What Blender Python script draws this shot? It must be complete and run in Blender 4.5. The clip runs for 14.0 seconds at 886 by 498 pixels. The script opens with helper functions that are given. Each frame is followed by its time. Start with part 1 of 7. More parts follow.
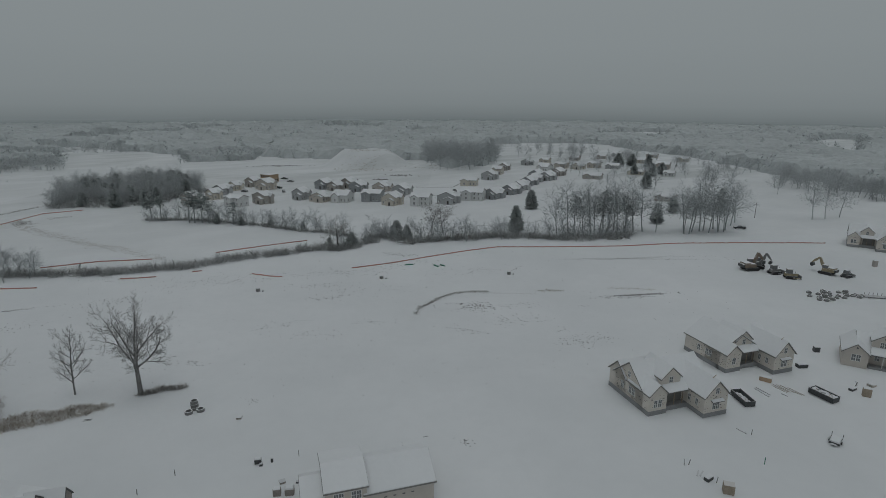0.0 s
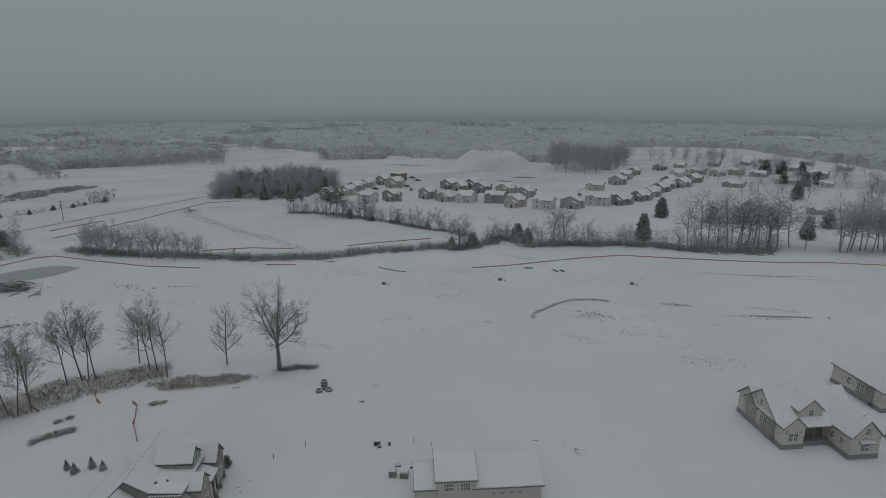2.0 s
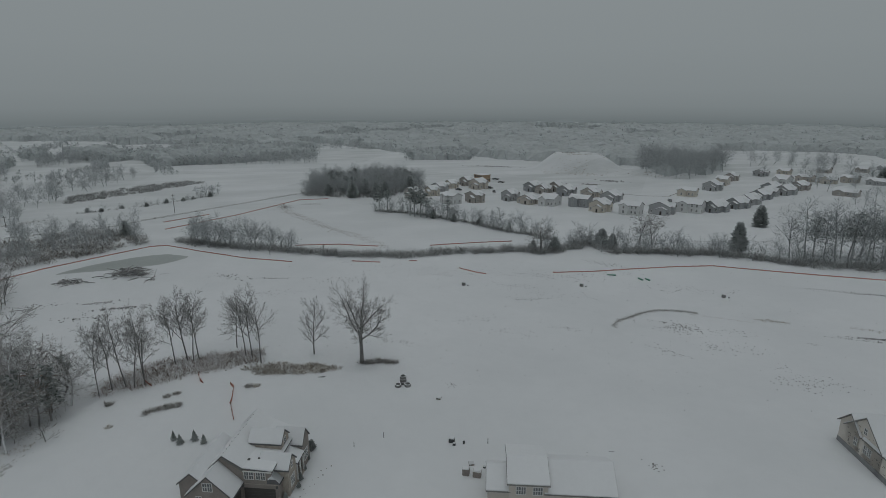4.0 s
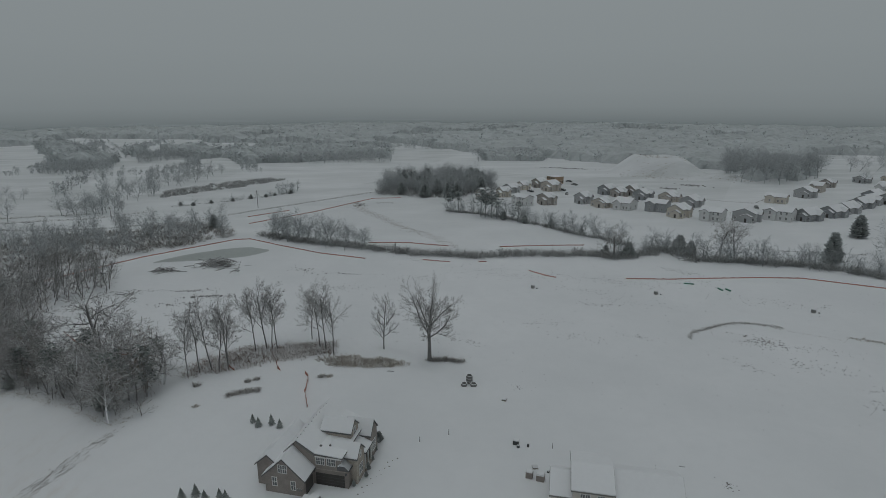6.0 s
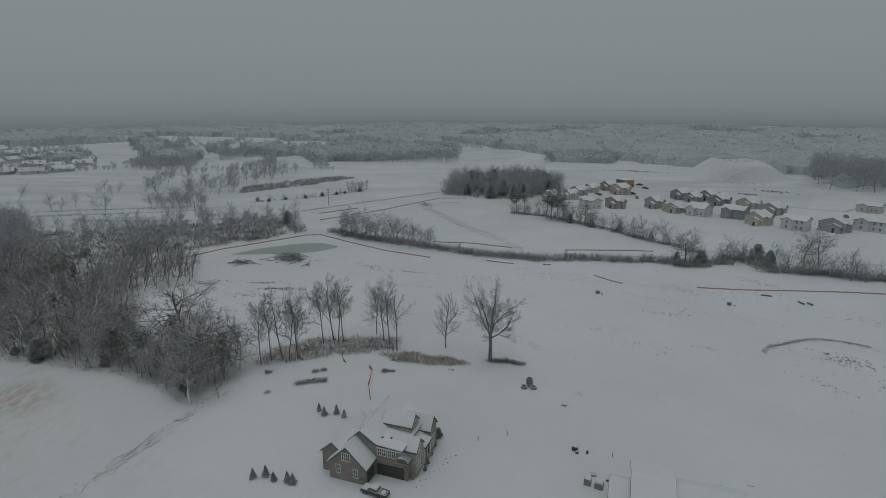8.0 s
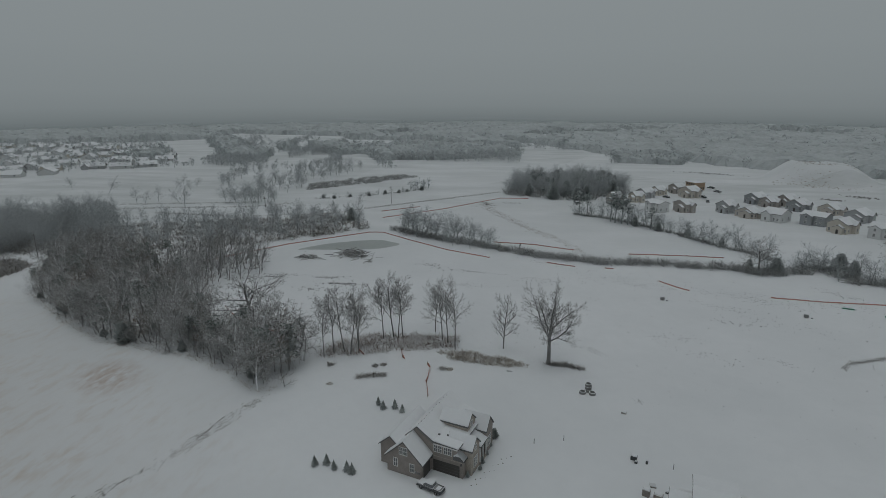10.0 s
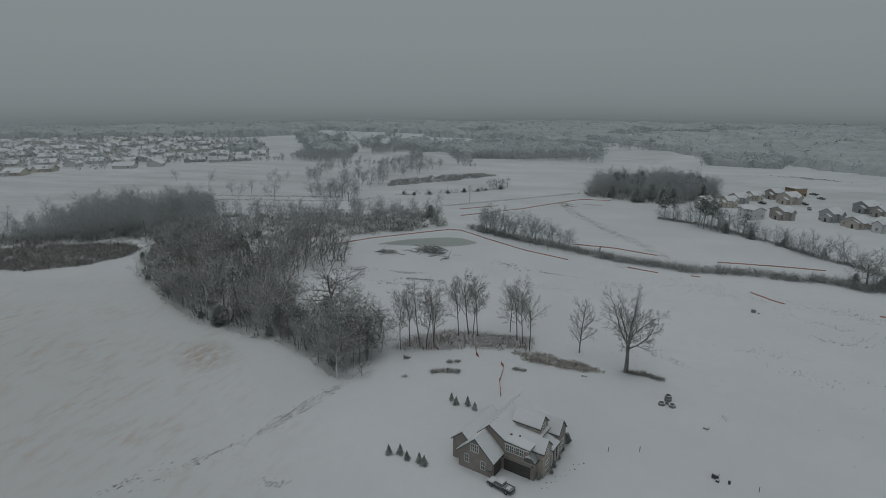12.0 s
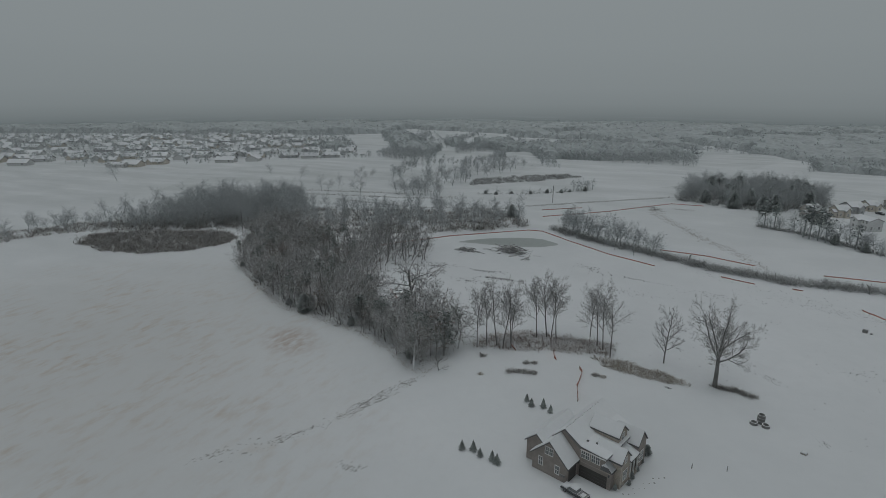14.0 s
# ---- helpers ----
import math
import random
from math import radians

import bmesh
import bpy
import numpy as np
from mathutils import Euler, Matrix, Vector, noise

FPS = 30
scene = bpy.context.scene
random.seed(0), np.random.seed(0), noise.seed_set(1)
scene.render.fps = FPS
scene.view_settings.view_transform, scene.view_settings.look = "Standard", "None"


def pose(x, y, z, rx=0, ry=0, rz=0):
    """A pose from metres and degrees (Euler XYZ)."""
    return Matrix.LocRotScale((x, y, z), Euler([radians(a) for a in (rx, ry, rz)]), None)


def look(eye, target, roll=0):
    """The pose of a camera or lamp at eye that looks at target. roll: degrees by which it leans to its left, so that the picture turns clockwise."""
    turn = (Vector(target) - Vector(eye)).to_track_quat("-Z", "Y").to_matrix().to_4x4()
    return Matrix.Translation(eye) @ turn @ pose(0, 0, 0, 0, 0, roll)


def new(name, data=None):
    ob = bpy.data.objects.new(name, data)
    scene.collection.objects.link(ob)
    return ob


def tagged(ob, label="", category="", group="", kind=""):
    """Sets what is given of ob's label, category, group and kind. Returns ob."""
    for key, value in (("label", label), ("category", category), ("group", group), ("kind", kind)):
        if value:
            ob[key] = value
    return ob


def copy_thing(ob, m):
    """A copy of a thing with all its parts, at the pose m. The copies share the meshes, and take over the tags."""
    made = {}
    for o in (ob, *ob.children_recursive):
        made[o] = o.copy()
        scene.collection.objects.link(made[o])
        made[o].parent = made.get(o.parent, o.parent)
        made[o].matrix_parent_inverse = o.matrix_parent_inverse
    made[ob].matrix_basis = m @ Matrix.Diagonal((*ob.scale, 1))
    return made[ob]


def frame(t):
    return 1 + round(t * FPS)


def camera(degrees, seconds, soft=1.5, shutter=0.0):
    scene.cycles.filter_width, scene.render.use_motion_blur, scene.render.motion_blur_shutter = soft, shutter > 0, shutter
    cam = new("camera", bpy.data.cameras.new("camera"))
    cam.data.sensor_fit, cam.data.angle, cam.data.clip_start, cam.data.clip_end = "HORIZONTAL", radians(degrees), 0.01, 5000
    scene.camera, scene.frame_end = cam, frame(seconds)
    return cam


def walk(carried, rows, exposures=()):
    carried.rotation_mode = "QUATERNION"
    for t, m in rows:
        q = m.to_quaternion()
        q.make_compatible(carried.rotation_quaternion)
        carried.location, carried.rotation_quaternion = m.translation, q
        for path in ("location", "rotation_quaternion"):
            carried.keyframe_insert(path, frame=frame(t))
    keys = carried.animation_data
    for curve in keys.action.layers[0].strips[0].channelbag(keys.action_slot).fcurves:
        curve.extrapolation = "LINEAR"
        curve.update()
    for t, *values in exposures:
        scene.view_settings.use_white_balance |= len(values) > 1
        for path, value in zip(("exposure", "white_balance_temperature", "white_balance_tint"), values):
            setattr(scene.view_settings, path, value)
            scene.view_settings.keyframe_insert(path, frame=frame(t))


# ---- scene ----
cam = camera(77.3, 14.0, soft=0.85)
# seconds, x, y, z, yaw, pitch, roll
ROWS = [
    (0, -0.000, 0.001, 55.963, -0.000, -15.150, 0.181),
    (0.5, -0.282, -0.476, 56.221, 3.362, -15.152, 0.153),
    (1, -0.274, -0.995, 56.553, 6.766, -15.154, 0.123),
    (1.5, -0.173, -1.714, 56.845, 9.952, -15.141, 0.108),
    (2, -0.054, -2.140, 57.061, 12.745, -15.120, 0.059),
    (2.5, 0.036, -2.478, 57.309, 15.126, -15.138, -0.006),
    (3, 0.262, -3.020, 57.635, 17.630, -15.121, -0.043),
    (5.5, 0.328, -4.231, 58.279, 26.391, -15.051, -0.111),
    (6, 0.519, -4.721, 58.497, 28.760, -15.048, -0.131),
    (6.5, 0.566, -5.179, 58.667, 31.050, -15.045, -0.136),
    (7, 0.822, -5.554, 58.892, 32.859, -15.051, -0.114),
    (9.5, 1.222, -6.424, 59.412, 39.900, -15.086, -0.095),
    (10, 1.333, -6.774, 59.674, 41.912, -15.147, -0.135),
    (10.5, 1.477, -7.030, 59.862, 43.862, -15.191, -0.143),
    (11, 1.522, -7.233, 59.980, 45.879, -15.240, -0.131),
    (11.5, 1.536, -7.440, 60.091, 47.912, -15.288, -0.073),
    (12, 1.438, -7.811, 60.086, 49.980, -15.325, -0.002),
    (12.5, 1.335, -7.960, 60.010, 52.134, -15.350, 0.050),
    (13, 1.494, -7.995, 59.870, 54.344, -15.362, 0.090),
    (13.5, 1.451, -8.121, 59.830, 56.236, -15.370, 0.118),
    (14, 1.327, -8.289, 59.637, 58.425, -15.342, 0.143),
]
walk(cam, [(t, pose(x, y, z, 90 + pitch, 0, yaw) @ pose(0, 0, 0, 0, 0, roll)) for t, x, y, z, yaw, pitch, roll in ROWS],
     exposures=[(0.0, -0.9, 6100, 4.25), (14.0, -0.9, 6100, 4.25)])

# ---- world and light: an overcast winter day with mist in the distance ----
world = bpy.data.worlds.new("overcast")
scene.world = world
world.use_nodes = True
wn, wl = world.node_tree.nodes, world.node_tree.links
wn.clear()
w_out = wn.new("ShaderNodeOutputWorld")
w_bg = wn.new("ShaderNodeBackground")
w_sky = wn.new("ShaderNodeTexSky")
w_sky.sky_type = "NISHITA"
w_sky.sun_disc = False
w_sky.sun_elevation = radians(86)
w_sky.sun_rotation = radians(200)
w_sky.dust_density = 6.0
w_hsv = wn.new("ShaderNodeHueSaturation")
w_hsv.inputs["Saturation"].default_value = 0.12
wl.new(w_sky.outputs[0], w_hsv.inputs["Color"])
wl.new(w_hsv.outputs[0], w_bg.inputs["Color"])
w_bg.inputs["Strength"].default_value = 0.073
wl.new(w_bg.outputs[0], w_out.inputs["Surface"])
sun = new("sun", bpy.data.lights.new("sun", "SUN"))
sun.data.energy = 0.40
sun.data.angle = radians(120)
sun.data.color = (1.0, 0.985, 0.96)
sun.matrix_world = look((0, 0, 100), (-2, 5, 0))

# ---- materials ----
def material(name, base, rough=0.8, metal=0.0, vary=0.25, scale=2.0, fine=18.0, bump=0.0, snow=0.0, island=0.0, spec=0.3, thin=0.0, cling=0.35):
    """A surface with coarse and fine variation; snow: how far up-facing parts are dusted with snow."""
    m = bpy.data.materials.new(name)
    m.use_nodes = True
    n, l = m.node_tree.nodes, m.node_tree.links
    b = n["Principled BSDF"]
    b.inputs["Roughness"].default_value = rough
    b.inputs["Metallic"].default_value = metal
    b.inputs["Specular IOR Level"].default_value = spec
    geo = n.new("ShaderNodeNewGeometry")
    n1, n2 = n.new("ShaderNodeTexNoise"), n.new("ShaderNodeTexNoise")
    n1.inputs["Scale"].default_value, n2.inputs["Scale"].default_value = scale, fine
    n1.inputs["Detail"].default_value, n2.inputs["Detail"].default_value = 4, 3
    l.new(geo.outputs["Position"], n1.inputs["Vector"])
    l.new(geo.outputs["Position"], n2.inputs["Vector"])
    add = n.new("ShaderNodeMath")
    add.operation = "ADD"
    l.new(n1.outputs["Fac"], add.inputs[0])
    l.new(n2.outputs["Fac"], add.inputs[1])
    rng = n.new("ShaderNodeMapRange")
    rng.inputs["From Min"].default_value, rng.inputs["From Max"].default_value = 0.6, 1.4
    rng.inputs["To Min"].default_value, rng.inputs["To Max"].default_value = 1 - vary, 1 + vary
    l.new(add.outputs[0], rng.inputs["Value"])
    value = rng.outputs[0]
    if island:
        oi, mul = n.new("ShaderNodeObjectInfo"), n.new("ShaderNodeMath")
        r2 = n.new("ShaderNodeMapRange")
        r2.inputs["To Min"].default_value, r2.inputs["To Max"].default_value = 1 - island, 1 + island
        l.new(oi.outputs["Random"], r2.inputs["Value"])
        mul.operation = "MULTIPLY"
        l.new(value, mul.inputs[0])
        l.new(r2.outputs[0], mul.inputs[1])
        value = mul.outputs[0]
    mix = n.new("ShaderNodeVectorMath")
    mix.operation = "SCALE"
    mix.inputs[0].default_value = base
    l.new(value, mix.inputs["Scale"])
    colour = mix.outputs[0]
    if snow:
        sep, up, ns = n.new("ShaderNodeSeparateXYZ"), n.new("ShaderNodeMapRange"), n.new("ShaderNodeMath")
        l.new(geo.outputs["Normal"], sep.inputs[0])
        ns.operation = "MULTIPLY_ADD"
        ns.inputs[1].default_value, ns.inputs[2].default_value = 0.9, -0.45
        l.new(n1.outputs["Fac"], ns.inputs[0])
        a2 = n.new("ShaderNodeMath")
        a2.operation = "ADD"
        l.new(sep.outputs["Z"], a2.inputs[0])
        l.new(ns.outputs[0], a2.inputs[1])
        up.inputs["From Min"].default_value, up.inputs["From Max"].default_value = cling, cling + 0.45
        up.inputs["To Max"].default_value = snow
        l.new(a2.outputs[0], up.inputs["Value"])
        blend = n.new("ShaderNodeMix")
        blend.data_type = "RGBA"
        l.new(up.outputs[0], blend.inputs["Factor"])
        l.new(colour, blend.inputs[6])
        blend.inputs[7].default_value = (0.8, 0.81, 0.82, 1)
        colour = blend.outputs[2]
    l.new(colour, b.inputs["Base Color"])
    if thin:
        # sprays of fine twigs let light through
        tr, sh = n.new("ShaderNodeBsdfTranslucent"), n.new("ShaderNodeMixShader")
        sh.inputs["Fac"].default_value = thin
        l.new(colour, tr.inputs["Color"])
        l.new(b.outputs[0], sh.inputs[1])
        l.new(tr.outputs[0], sh.inputs[2])
        l.new(sh.outputs[0], n["Material Output"].inputs["Surface"])
    if bump:
        bp = n.new("ShaderNodeBump")
        bp.inputs["Strength"].default_value, bp.inputs["Distance"].default_value = 0.6, bump
        l.new(n2.outputs["Fac"], bp.inputs["Height"])
        l.new(bp.outputs[0], b.inputs["Normal"])
    return m


SNOW = material("snow", (0.745, 0.756, 0.766), 0.85, vary=0.025, scale=0.15, fine=1.5, bump=0.03)
BARK = material("bark", (0.235, 0.232, 0.225), 0.95, vary=0.35, scale=0.8, fine=6, snow=0.6, island=0.15)
SNOWY = material("snow_laden_bark", (0.17, 0.16, 0.15), 0.95, vary=0.3, scale=0.8, fine=6, snow=1.0, cling=-0.25)
SNOWTWIG = material("snow_laden_twigs", (0.30, 0.29, 0.275), 0.95, vary=0.3, scale=0.5, fine=5, snow=0.6, thin=0.3, cling=0.1)
RUSSET = material("russet_twigs", (0.27, 0.225, 0.195), 0.95, vary=0.4, scale=0.35, fine=4, snow=0.15, thin=0.4)
TWIG = material("twigs", (0.325, 0.32, 0.31), 0.95, vary=0.3, scale=0.5, fine=5, snow=0.4, island=0.2, thin=0.4)
# palest twig colour, with the far distance's haze mixed in
FAR_HAZE_TWIG = material("frosted_twigs", (0.70, 0.73, 0.73), 0.95, vary=0.14, scale=0.012, fine=0.2, thin=0.5, spec=0.1)
# paler copy of bark and twigs: mist over distant trees, put into the colour
HAZED_TWIG = material("rimed_twigs", (0.52, 0.54, 0.545), 0.95, vary=0.2, scale=0.05, fine=0.8, snow=0.15, thin=0.5, spec=0.1)
CEDAR = material("cedar_needles", (0.175, 0.20, 0.185), 0.9, vary=0.35, scale=0.8, fine=5, snow=0.28, island=0.2)
# blue-grey of the far woods includes painted mist
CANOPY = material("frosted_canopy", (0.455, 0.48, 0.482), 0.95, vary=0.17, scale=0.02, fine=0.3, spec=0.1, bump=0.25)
BRUSH = material("dry_brush", (0.285, 0.27, 0.25), 0.95, vary=0.4, scale=0.3, fine=3, snow=0.3, thin=0.4)
# brush and needles again, lightened to paint haze on hedges farther off
HAZEBRUSH = material("rimed_brush", (0.40, 0.405, 0.40), 0.95, vary=0.35, scale=0.15, fine=2, snow=0.3, thin=0.4)
HAZENEEDLE = material("rimed_needles", (0.255, 0.285, 0.275), 0.9, vary=0.3, scale=0.6, fine=4, snow=0.3, island=0.2)
GRASS = material("dead_grass", (0.30, 0.26, 0.205), 0.95, vary=0.35, scale=0.4, fine=4, snow=0.3)
SOIL = material("frozen_clods", (0.075, 0.068, 0.06), 0.95, vary=0.35, scale=0.5, fine=5, snow=0.25)
ORANGE = material("orange_plastic", (0.50, 0.235, 0.19), 0.7, vary=0.2, scale=0.4, fine=4)
ICE = material("pond_ice", (0.37, 0.395, 0.38), 0.4, vary=0.08, scale=0.1, fine=0.8)
GLASS = material("window_glass", (0.19, 0.20, 0.205), 0.08, vary=0.25, scale=0.4, fine=3, spec=0.8)
WHITE = material("white_trim", (0.72, 0.72, 0.70), 0.6, vary=0.06, scale=1, fine=9)
SHINGLE = material("dark_shingles", (0.14, 0.14, 0.142), 0.9, vary=0.3, scale=1, fine=12, bump=0.01)
DECK = material("roof_deck", (0.23, 0.225, 0.215), 0.9, vary=0.2, scale=1, fine=9)
WRAP = material("house_wrap", (0.66, 0.62, 0.565), 0.7, vary=0.08, scale=0.7, fine=4)
BLOCK = material("concrete_block", (0.30, 0.305, 0.305), 0.9, vary=0.15, scale=1.2, fine=8, bump=0.01)
BRICK = material("brown_brick", (0.305, 0.275, 0.253), 0.9, vary=0.2, scale=1.0, fine=10, bump=0.01)
STONE = material("light_stone", (0.42, 0.38, 0.33), 0.9, vary=0.25, scale=1.2, fine=5, bump=0.02)
DARK = material("dark_painted_steel", (0.08, 0.085, 0.087), 0.55, metal=0.0, vary=0.3, scale=1.2, fine=8, snow=0.7)
STEEL = material("worn_steel", (0.24, 0.24, 0.24), 0.5, metal=0.3, vary=0.3, scale=1.5, fine=9, snow=0.5)
YELLOW = material("machine_yellow", (0.33, 0.285, 0.19), 0.7, vary=0.25, scale=1.2, fine=8, snow=0.9)
RUST = material("weathered_machine_paint", (0.21, 0.17, 0.135), 0.75, vary=0.3, scale=1.2, fine=8, snow=1.0)
RUBBER = material("black_rubber", (0.05, 0.05, 0.051), 0.85, vary=0.2, scale=2, fine=9, snow=0.3)
LUMBER = material("raw_lumber", (0.36, 0.305, 0.24), 0.85, vary=0.2, scale=1.5, fine=9, snow=0.6)
CONCRETE = material("precast_concrete", (0.24, 0.24, 0.235), 0.9, vary=0.2, scale=1.0, fine=7, snow=1.0)
GREEN = material("green_pipe", (0.04, 0.20, 0.13), 0.5, vary=0.2, scale=1, fine=6, snow=0.5)
GARAGE = material("dark_garage_door", (0.085, 0.08, 0.075), 0.6, vary=0.12, scale=1, fine=8)
SIDINGS = [material("siding_" + k, c, 0.7, vary=0.06, scale=0.6, fine=6) for k, c in (
    ("tan", (0.58, 0.54, 0.49)), ("grey", (0.47, 0.48, 0.485)), ("white", (0.70, 0.705, 0.70)), ("taupe", (0.44, 0.415, 0.385)),
    ("cream", (0.64, 0.60, 0.53)), ("slate", (0.36, 0.375, 0.385)), ("sheathing", (0.42, 0.31, 0.21)))]

# ---- mesh helpers ----
def part(name, bm, mat, parent=None, label=""):
    """Link a bmesh as one mesh object, under its thing or part."""
    me = bpy.data.meshes.new(name)
    bm.to_mesh(me)
    bm.free()
    me.materials.append(mat)
    ob = new(name, me)
    if parent is not None:
        ob.parent = parent
    if label:
        ob["label"] = label
    return ob


def raw(name, verts, faces, mat, parent=None, smooth=False):
    me = bpy.data.meshes.new(name)
    me.from_pydata(verts, [], faces)
    me.materials.append(mat)
    if smooth:
        me.shade_smooth()
    ob = new(name, me)
    if parent is not None:
        ob.parent = parent
    return ob


def thing(name, x, y, rz, label, category, group="", z=None):
    ob = new(name)
    ob.matrix_world = pose(x, y, height(x, y) if z is None else z, 0, 0, rz)
    return tagged(ob, label, category, group)


def hull(bm, pts, faces):
    vs = [bm.verts.new(p) for p in pts]
    for f in faces:
        bm.faces.new([vs[i] for i in f])


def box(bm, x0, y0, z0, x1, y1, z1, taper=0.0):
    t = taper
    hull(bm, [(x0, y0, z0), (x1, y0, z0), (x1, y1, z0), (x0, y1, z0), (x0 + t, y0 + t, z1), (x1 - t, y0 + t, z1), (x1 - t, y1 - t, z1), (x0 + t, y1 - t, z1)],
         [(3, 2, 1, 0), (4, 5, 6, 7), (0, 1, 5, 4), (1, 2, 6, 5), (2, 3, 7, 6), (3, 0, 4, 7)])


def boxed(*args, **kw):
    bm = bmesh.new()
    box(bm, *args, **kw)
    return bm


def cylinder(bm, p0, p1, r0, r1=None, n=10):
    p0, p1 = Vector(p0), Vector(p1)
    r1 = r0 if r1 is None else r1
    q = (p1 - p0).to_track_quat("Z", "Y")
    a = [bm.verts.new(p0 + q @ Vector((r0 * math.cos(k * 2 * math.pi / n), r0 * math.sin(k * 2 * math.pi / n), 0))) for k in range(n)]
    b = [bm.verts.new(p1 + q @ Vector((r1 * math.cos(k * 2 * math.pi / n), r1 * math.sin(k * 2 * math.pi / n), 0))) for k in range(n)]
    for k in range(n):
        bm.faces.new((a[k], a[(k + 1) % n], b[(k + 1) % n], b[k]))
    bm.faces.new(a[::-1])
    bm.faces.new(b)


def prism(bm, profile, a0, a1, axis):
    """A profile of (s, z) extruded from a0 to a1 along axis ('x': s runs along y; 'y': s runs along x)."""
    n = len(profile)
    put = (lambda s, z, a: (s, a, z)) if axis == "y" else (lambda s, z, a: (a, s, z))
    lo = [bm.verts.new(put(s, z, a0)) for s, z in profile]
    hi = [bm.verts.new(put(s, z, a1)) for s, z in profile]
    for k in range(n):
        bm.faces.new((lo[k], lo[(k + 1) % n], hi[(k + 1) % n], hi[k]))
    bm.faces.new(lo[::-1])
    bm.faces.new(hi)
    bmesh.ops.recalc_face_normals(bm, faces=bm.faces)


def gable_walls(bm, x0, x1, y0, y1, z0, ze, zr, axis):
    s0, s1, a0, a1 = (x0, x1, y0, y1) if axis == "y" else (y0, y1, x0, x1)
    prism(bm, [(s0, z0), (s1, z0), (s1, ze), ((s0 + s1) / 2, zr), (s0, ze)], a0, a1, axis)


def gable_roof(bm, x0, x1, y0, y1, ze, zr, axis, over=0.4, thick=0.18, lift=0.0, trim=0.0):
    """A roof slab over a gabled wing; lift and trim make the snow that lies on it."""
    s0, s1, a0, a1 = (x0, x1, y0, y1) if axis == "y" else (y0, y1, x0, x1)
    m, o = (s0 + s1) / 2, over - trim
    k = (zr - ze) / (m - s0)
    drop = k * o
    lo = lift + 0.01
    prism(bm, [(s0 - o, ze - drop + lo), (m, zr + lo), (s1 + o, ze - drop + lo), (s1 + o, ze - drop + lo + thick), (m, zr + lo + thick), (s0 - o, ze - drop + lo + thick)],
          a0 - o, a1 + o, axis)


def wing(house, x0, x1, y0, y1, ze, rise, axis, wall, z0=-0.3, over=0.4, snow=0.14, base=None):
    """A gabled wing of a house: wall, roof and the snow on the roof."""
    bm = bmesh.new()
    gable_walls(bm, x0, x1, y0, y1, z0, ze, ze + rise, axis)
    part("wall", bm, wall, house)
    bm = bmesh.new()
    gable_roof(bm, x0, x1, y0, y1, ze, ze + rise, axis, over)
    roof = part("roof", bm, SHINGLE if wall in (BRICK, STONE) else DECK, house, "dark roof deck with pale rake boards")
    bm = bmesh.new()
    gable_roof(bm, x0, x1, y0, y1, ze, ze + rise, axis, over, snow, 0.19, 0.05)
    part("snow_cover", bm, SNOW, roof, "smooth white snow")
    return roof


WINDOW_MESHES = {}


def window_at(house, x, y, z, face, w=0.9, h=1.4, mull=1, trim=None):
    """A sash window on a wall; face: the direction that it looks to, in degrees about z (0: -y)."""
    key = (w, h, mull, trim)
    if key not in WINDOW_MESHES:
        bm = bmesh.new()
        f = 0.09
        xs, zs, bars_x, bars_z = [-w / 2 - f, -w / 2], [-f, 0], {0}, {0}
        for k in range(mull):
            c = -w / 2 + (k + 1) * w / (mull + 1)
            bars_x.add(len(xs))
            xs += [c - 0.03, c + 0.03]
        bars_x.add(len(xs))
        xs += [w / 2, w / 2 + f]
        bars_z.add(len(zs))
        zs += [h / 2 - 0.03, h / 2 + 0.03]
        bars_z.add(len(zs))
        zs += [h, h + f]
        grid = [[bm.verts.new((x, 0.02, z)) for z in zs] for x in xs]
        bars = [bm.faces.new((grid[i][j], grid[i + 1][j], grid[i + 1][j + 1], grid[i][j + 1]))
                for i in range(len(xs) - 1) for j in range(len(zs) - 1) if i in bars_x or j in bars_z]
        front = bmesh.ops.extrude_face_region(bm, geom=bars)["geom"]
        bmesh.ops.translate(bm, verts=[v for v in front if isinstance(v, bmesh.types.BMVert)], vec=(0, -0.07, 0))
        bmesh.ops.delete(bm, geom=[v for v in bm.verts if not v.link_faces], context="VERTS")
        bmesh.ops.recalc_face_normals(bm, faces=bm.faces)
        fr = bpy.data.meshes.new("window")
        bm.to_mesh(fr)
        bm.free()
        fr.materials.append(trim or WHITE)
        bm = boxed(-w / 2, -0.02, 0, w / 2, 0.01, h)
        pn = bpy.data.meshes.new("pane")
        bm.to_mesh(pn)
        bm.free()
        pn.materials.append(GLASS)
        WINDOW_MESHES[key] = (fr, pn)
    fr, pn = WINDOW_MESHES[key]
    win = new("window", fr)
    win.parent = house
    win.matrix_basis = pose(x, y, z, 0, 0, face)
    pane = new("pane", pn)
    pane.parent = win
    return win


def panel(house, name, x, y, z, face, w, h, mat, proud=0.03, label=""):
    """A flat board, door or shutter on a wall."""
    ob = part(name, boxed(-w / 2, -proud, 0, w / 2, 0.02, h), mat, house, label)
    ob.matrix_basis = pose(x, y, z, 0, 0, face)
    return ob

# ---- ground ----
def smooth(a, b, v):
    t = min(1.0, max(0.0, (v - a) / (b - a)))
    return t * t * (3 - 2 * t)


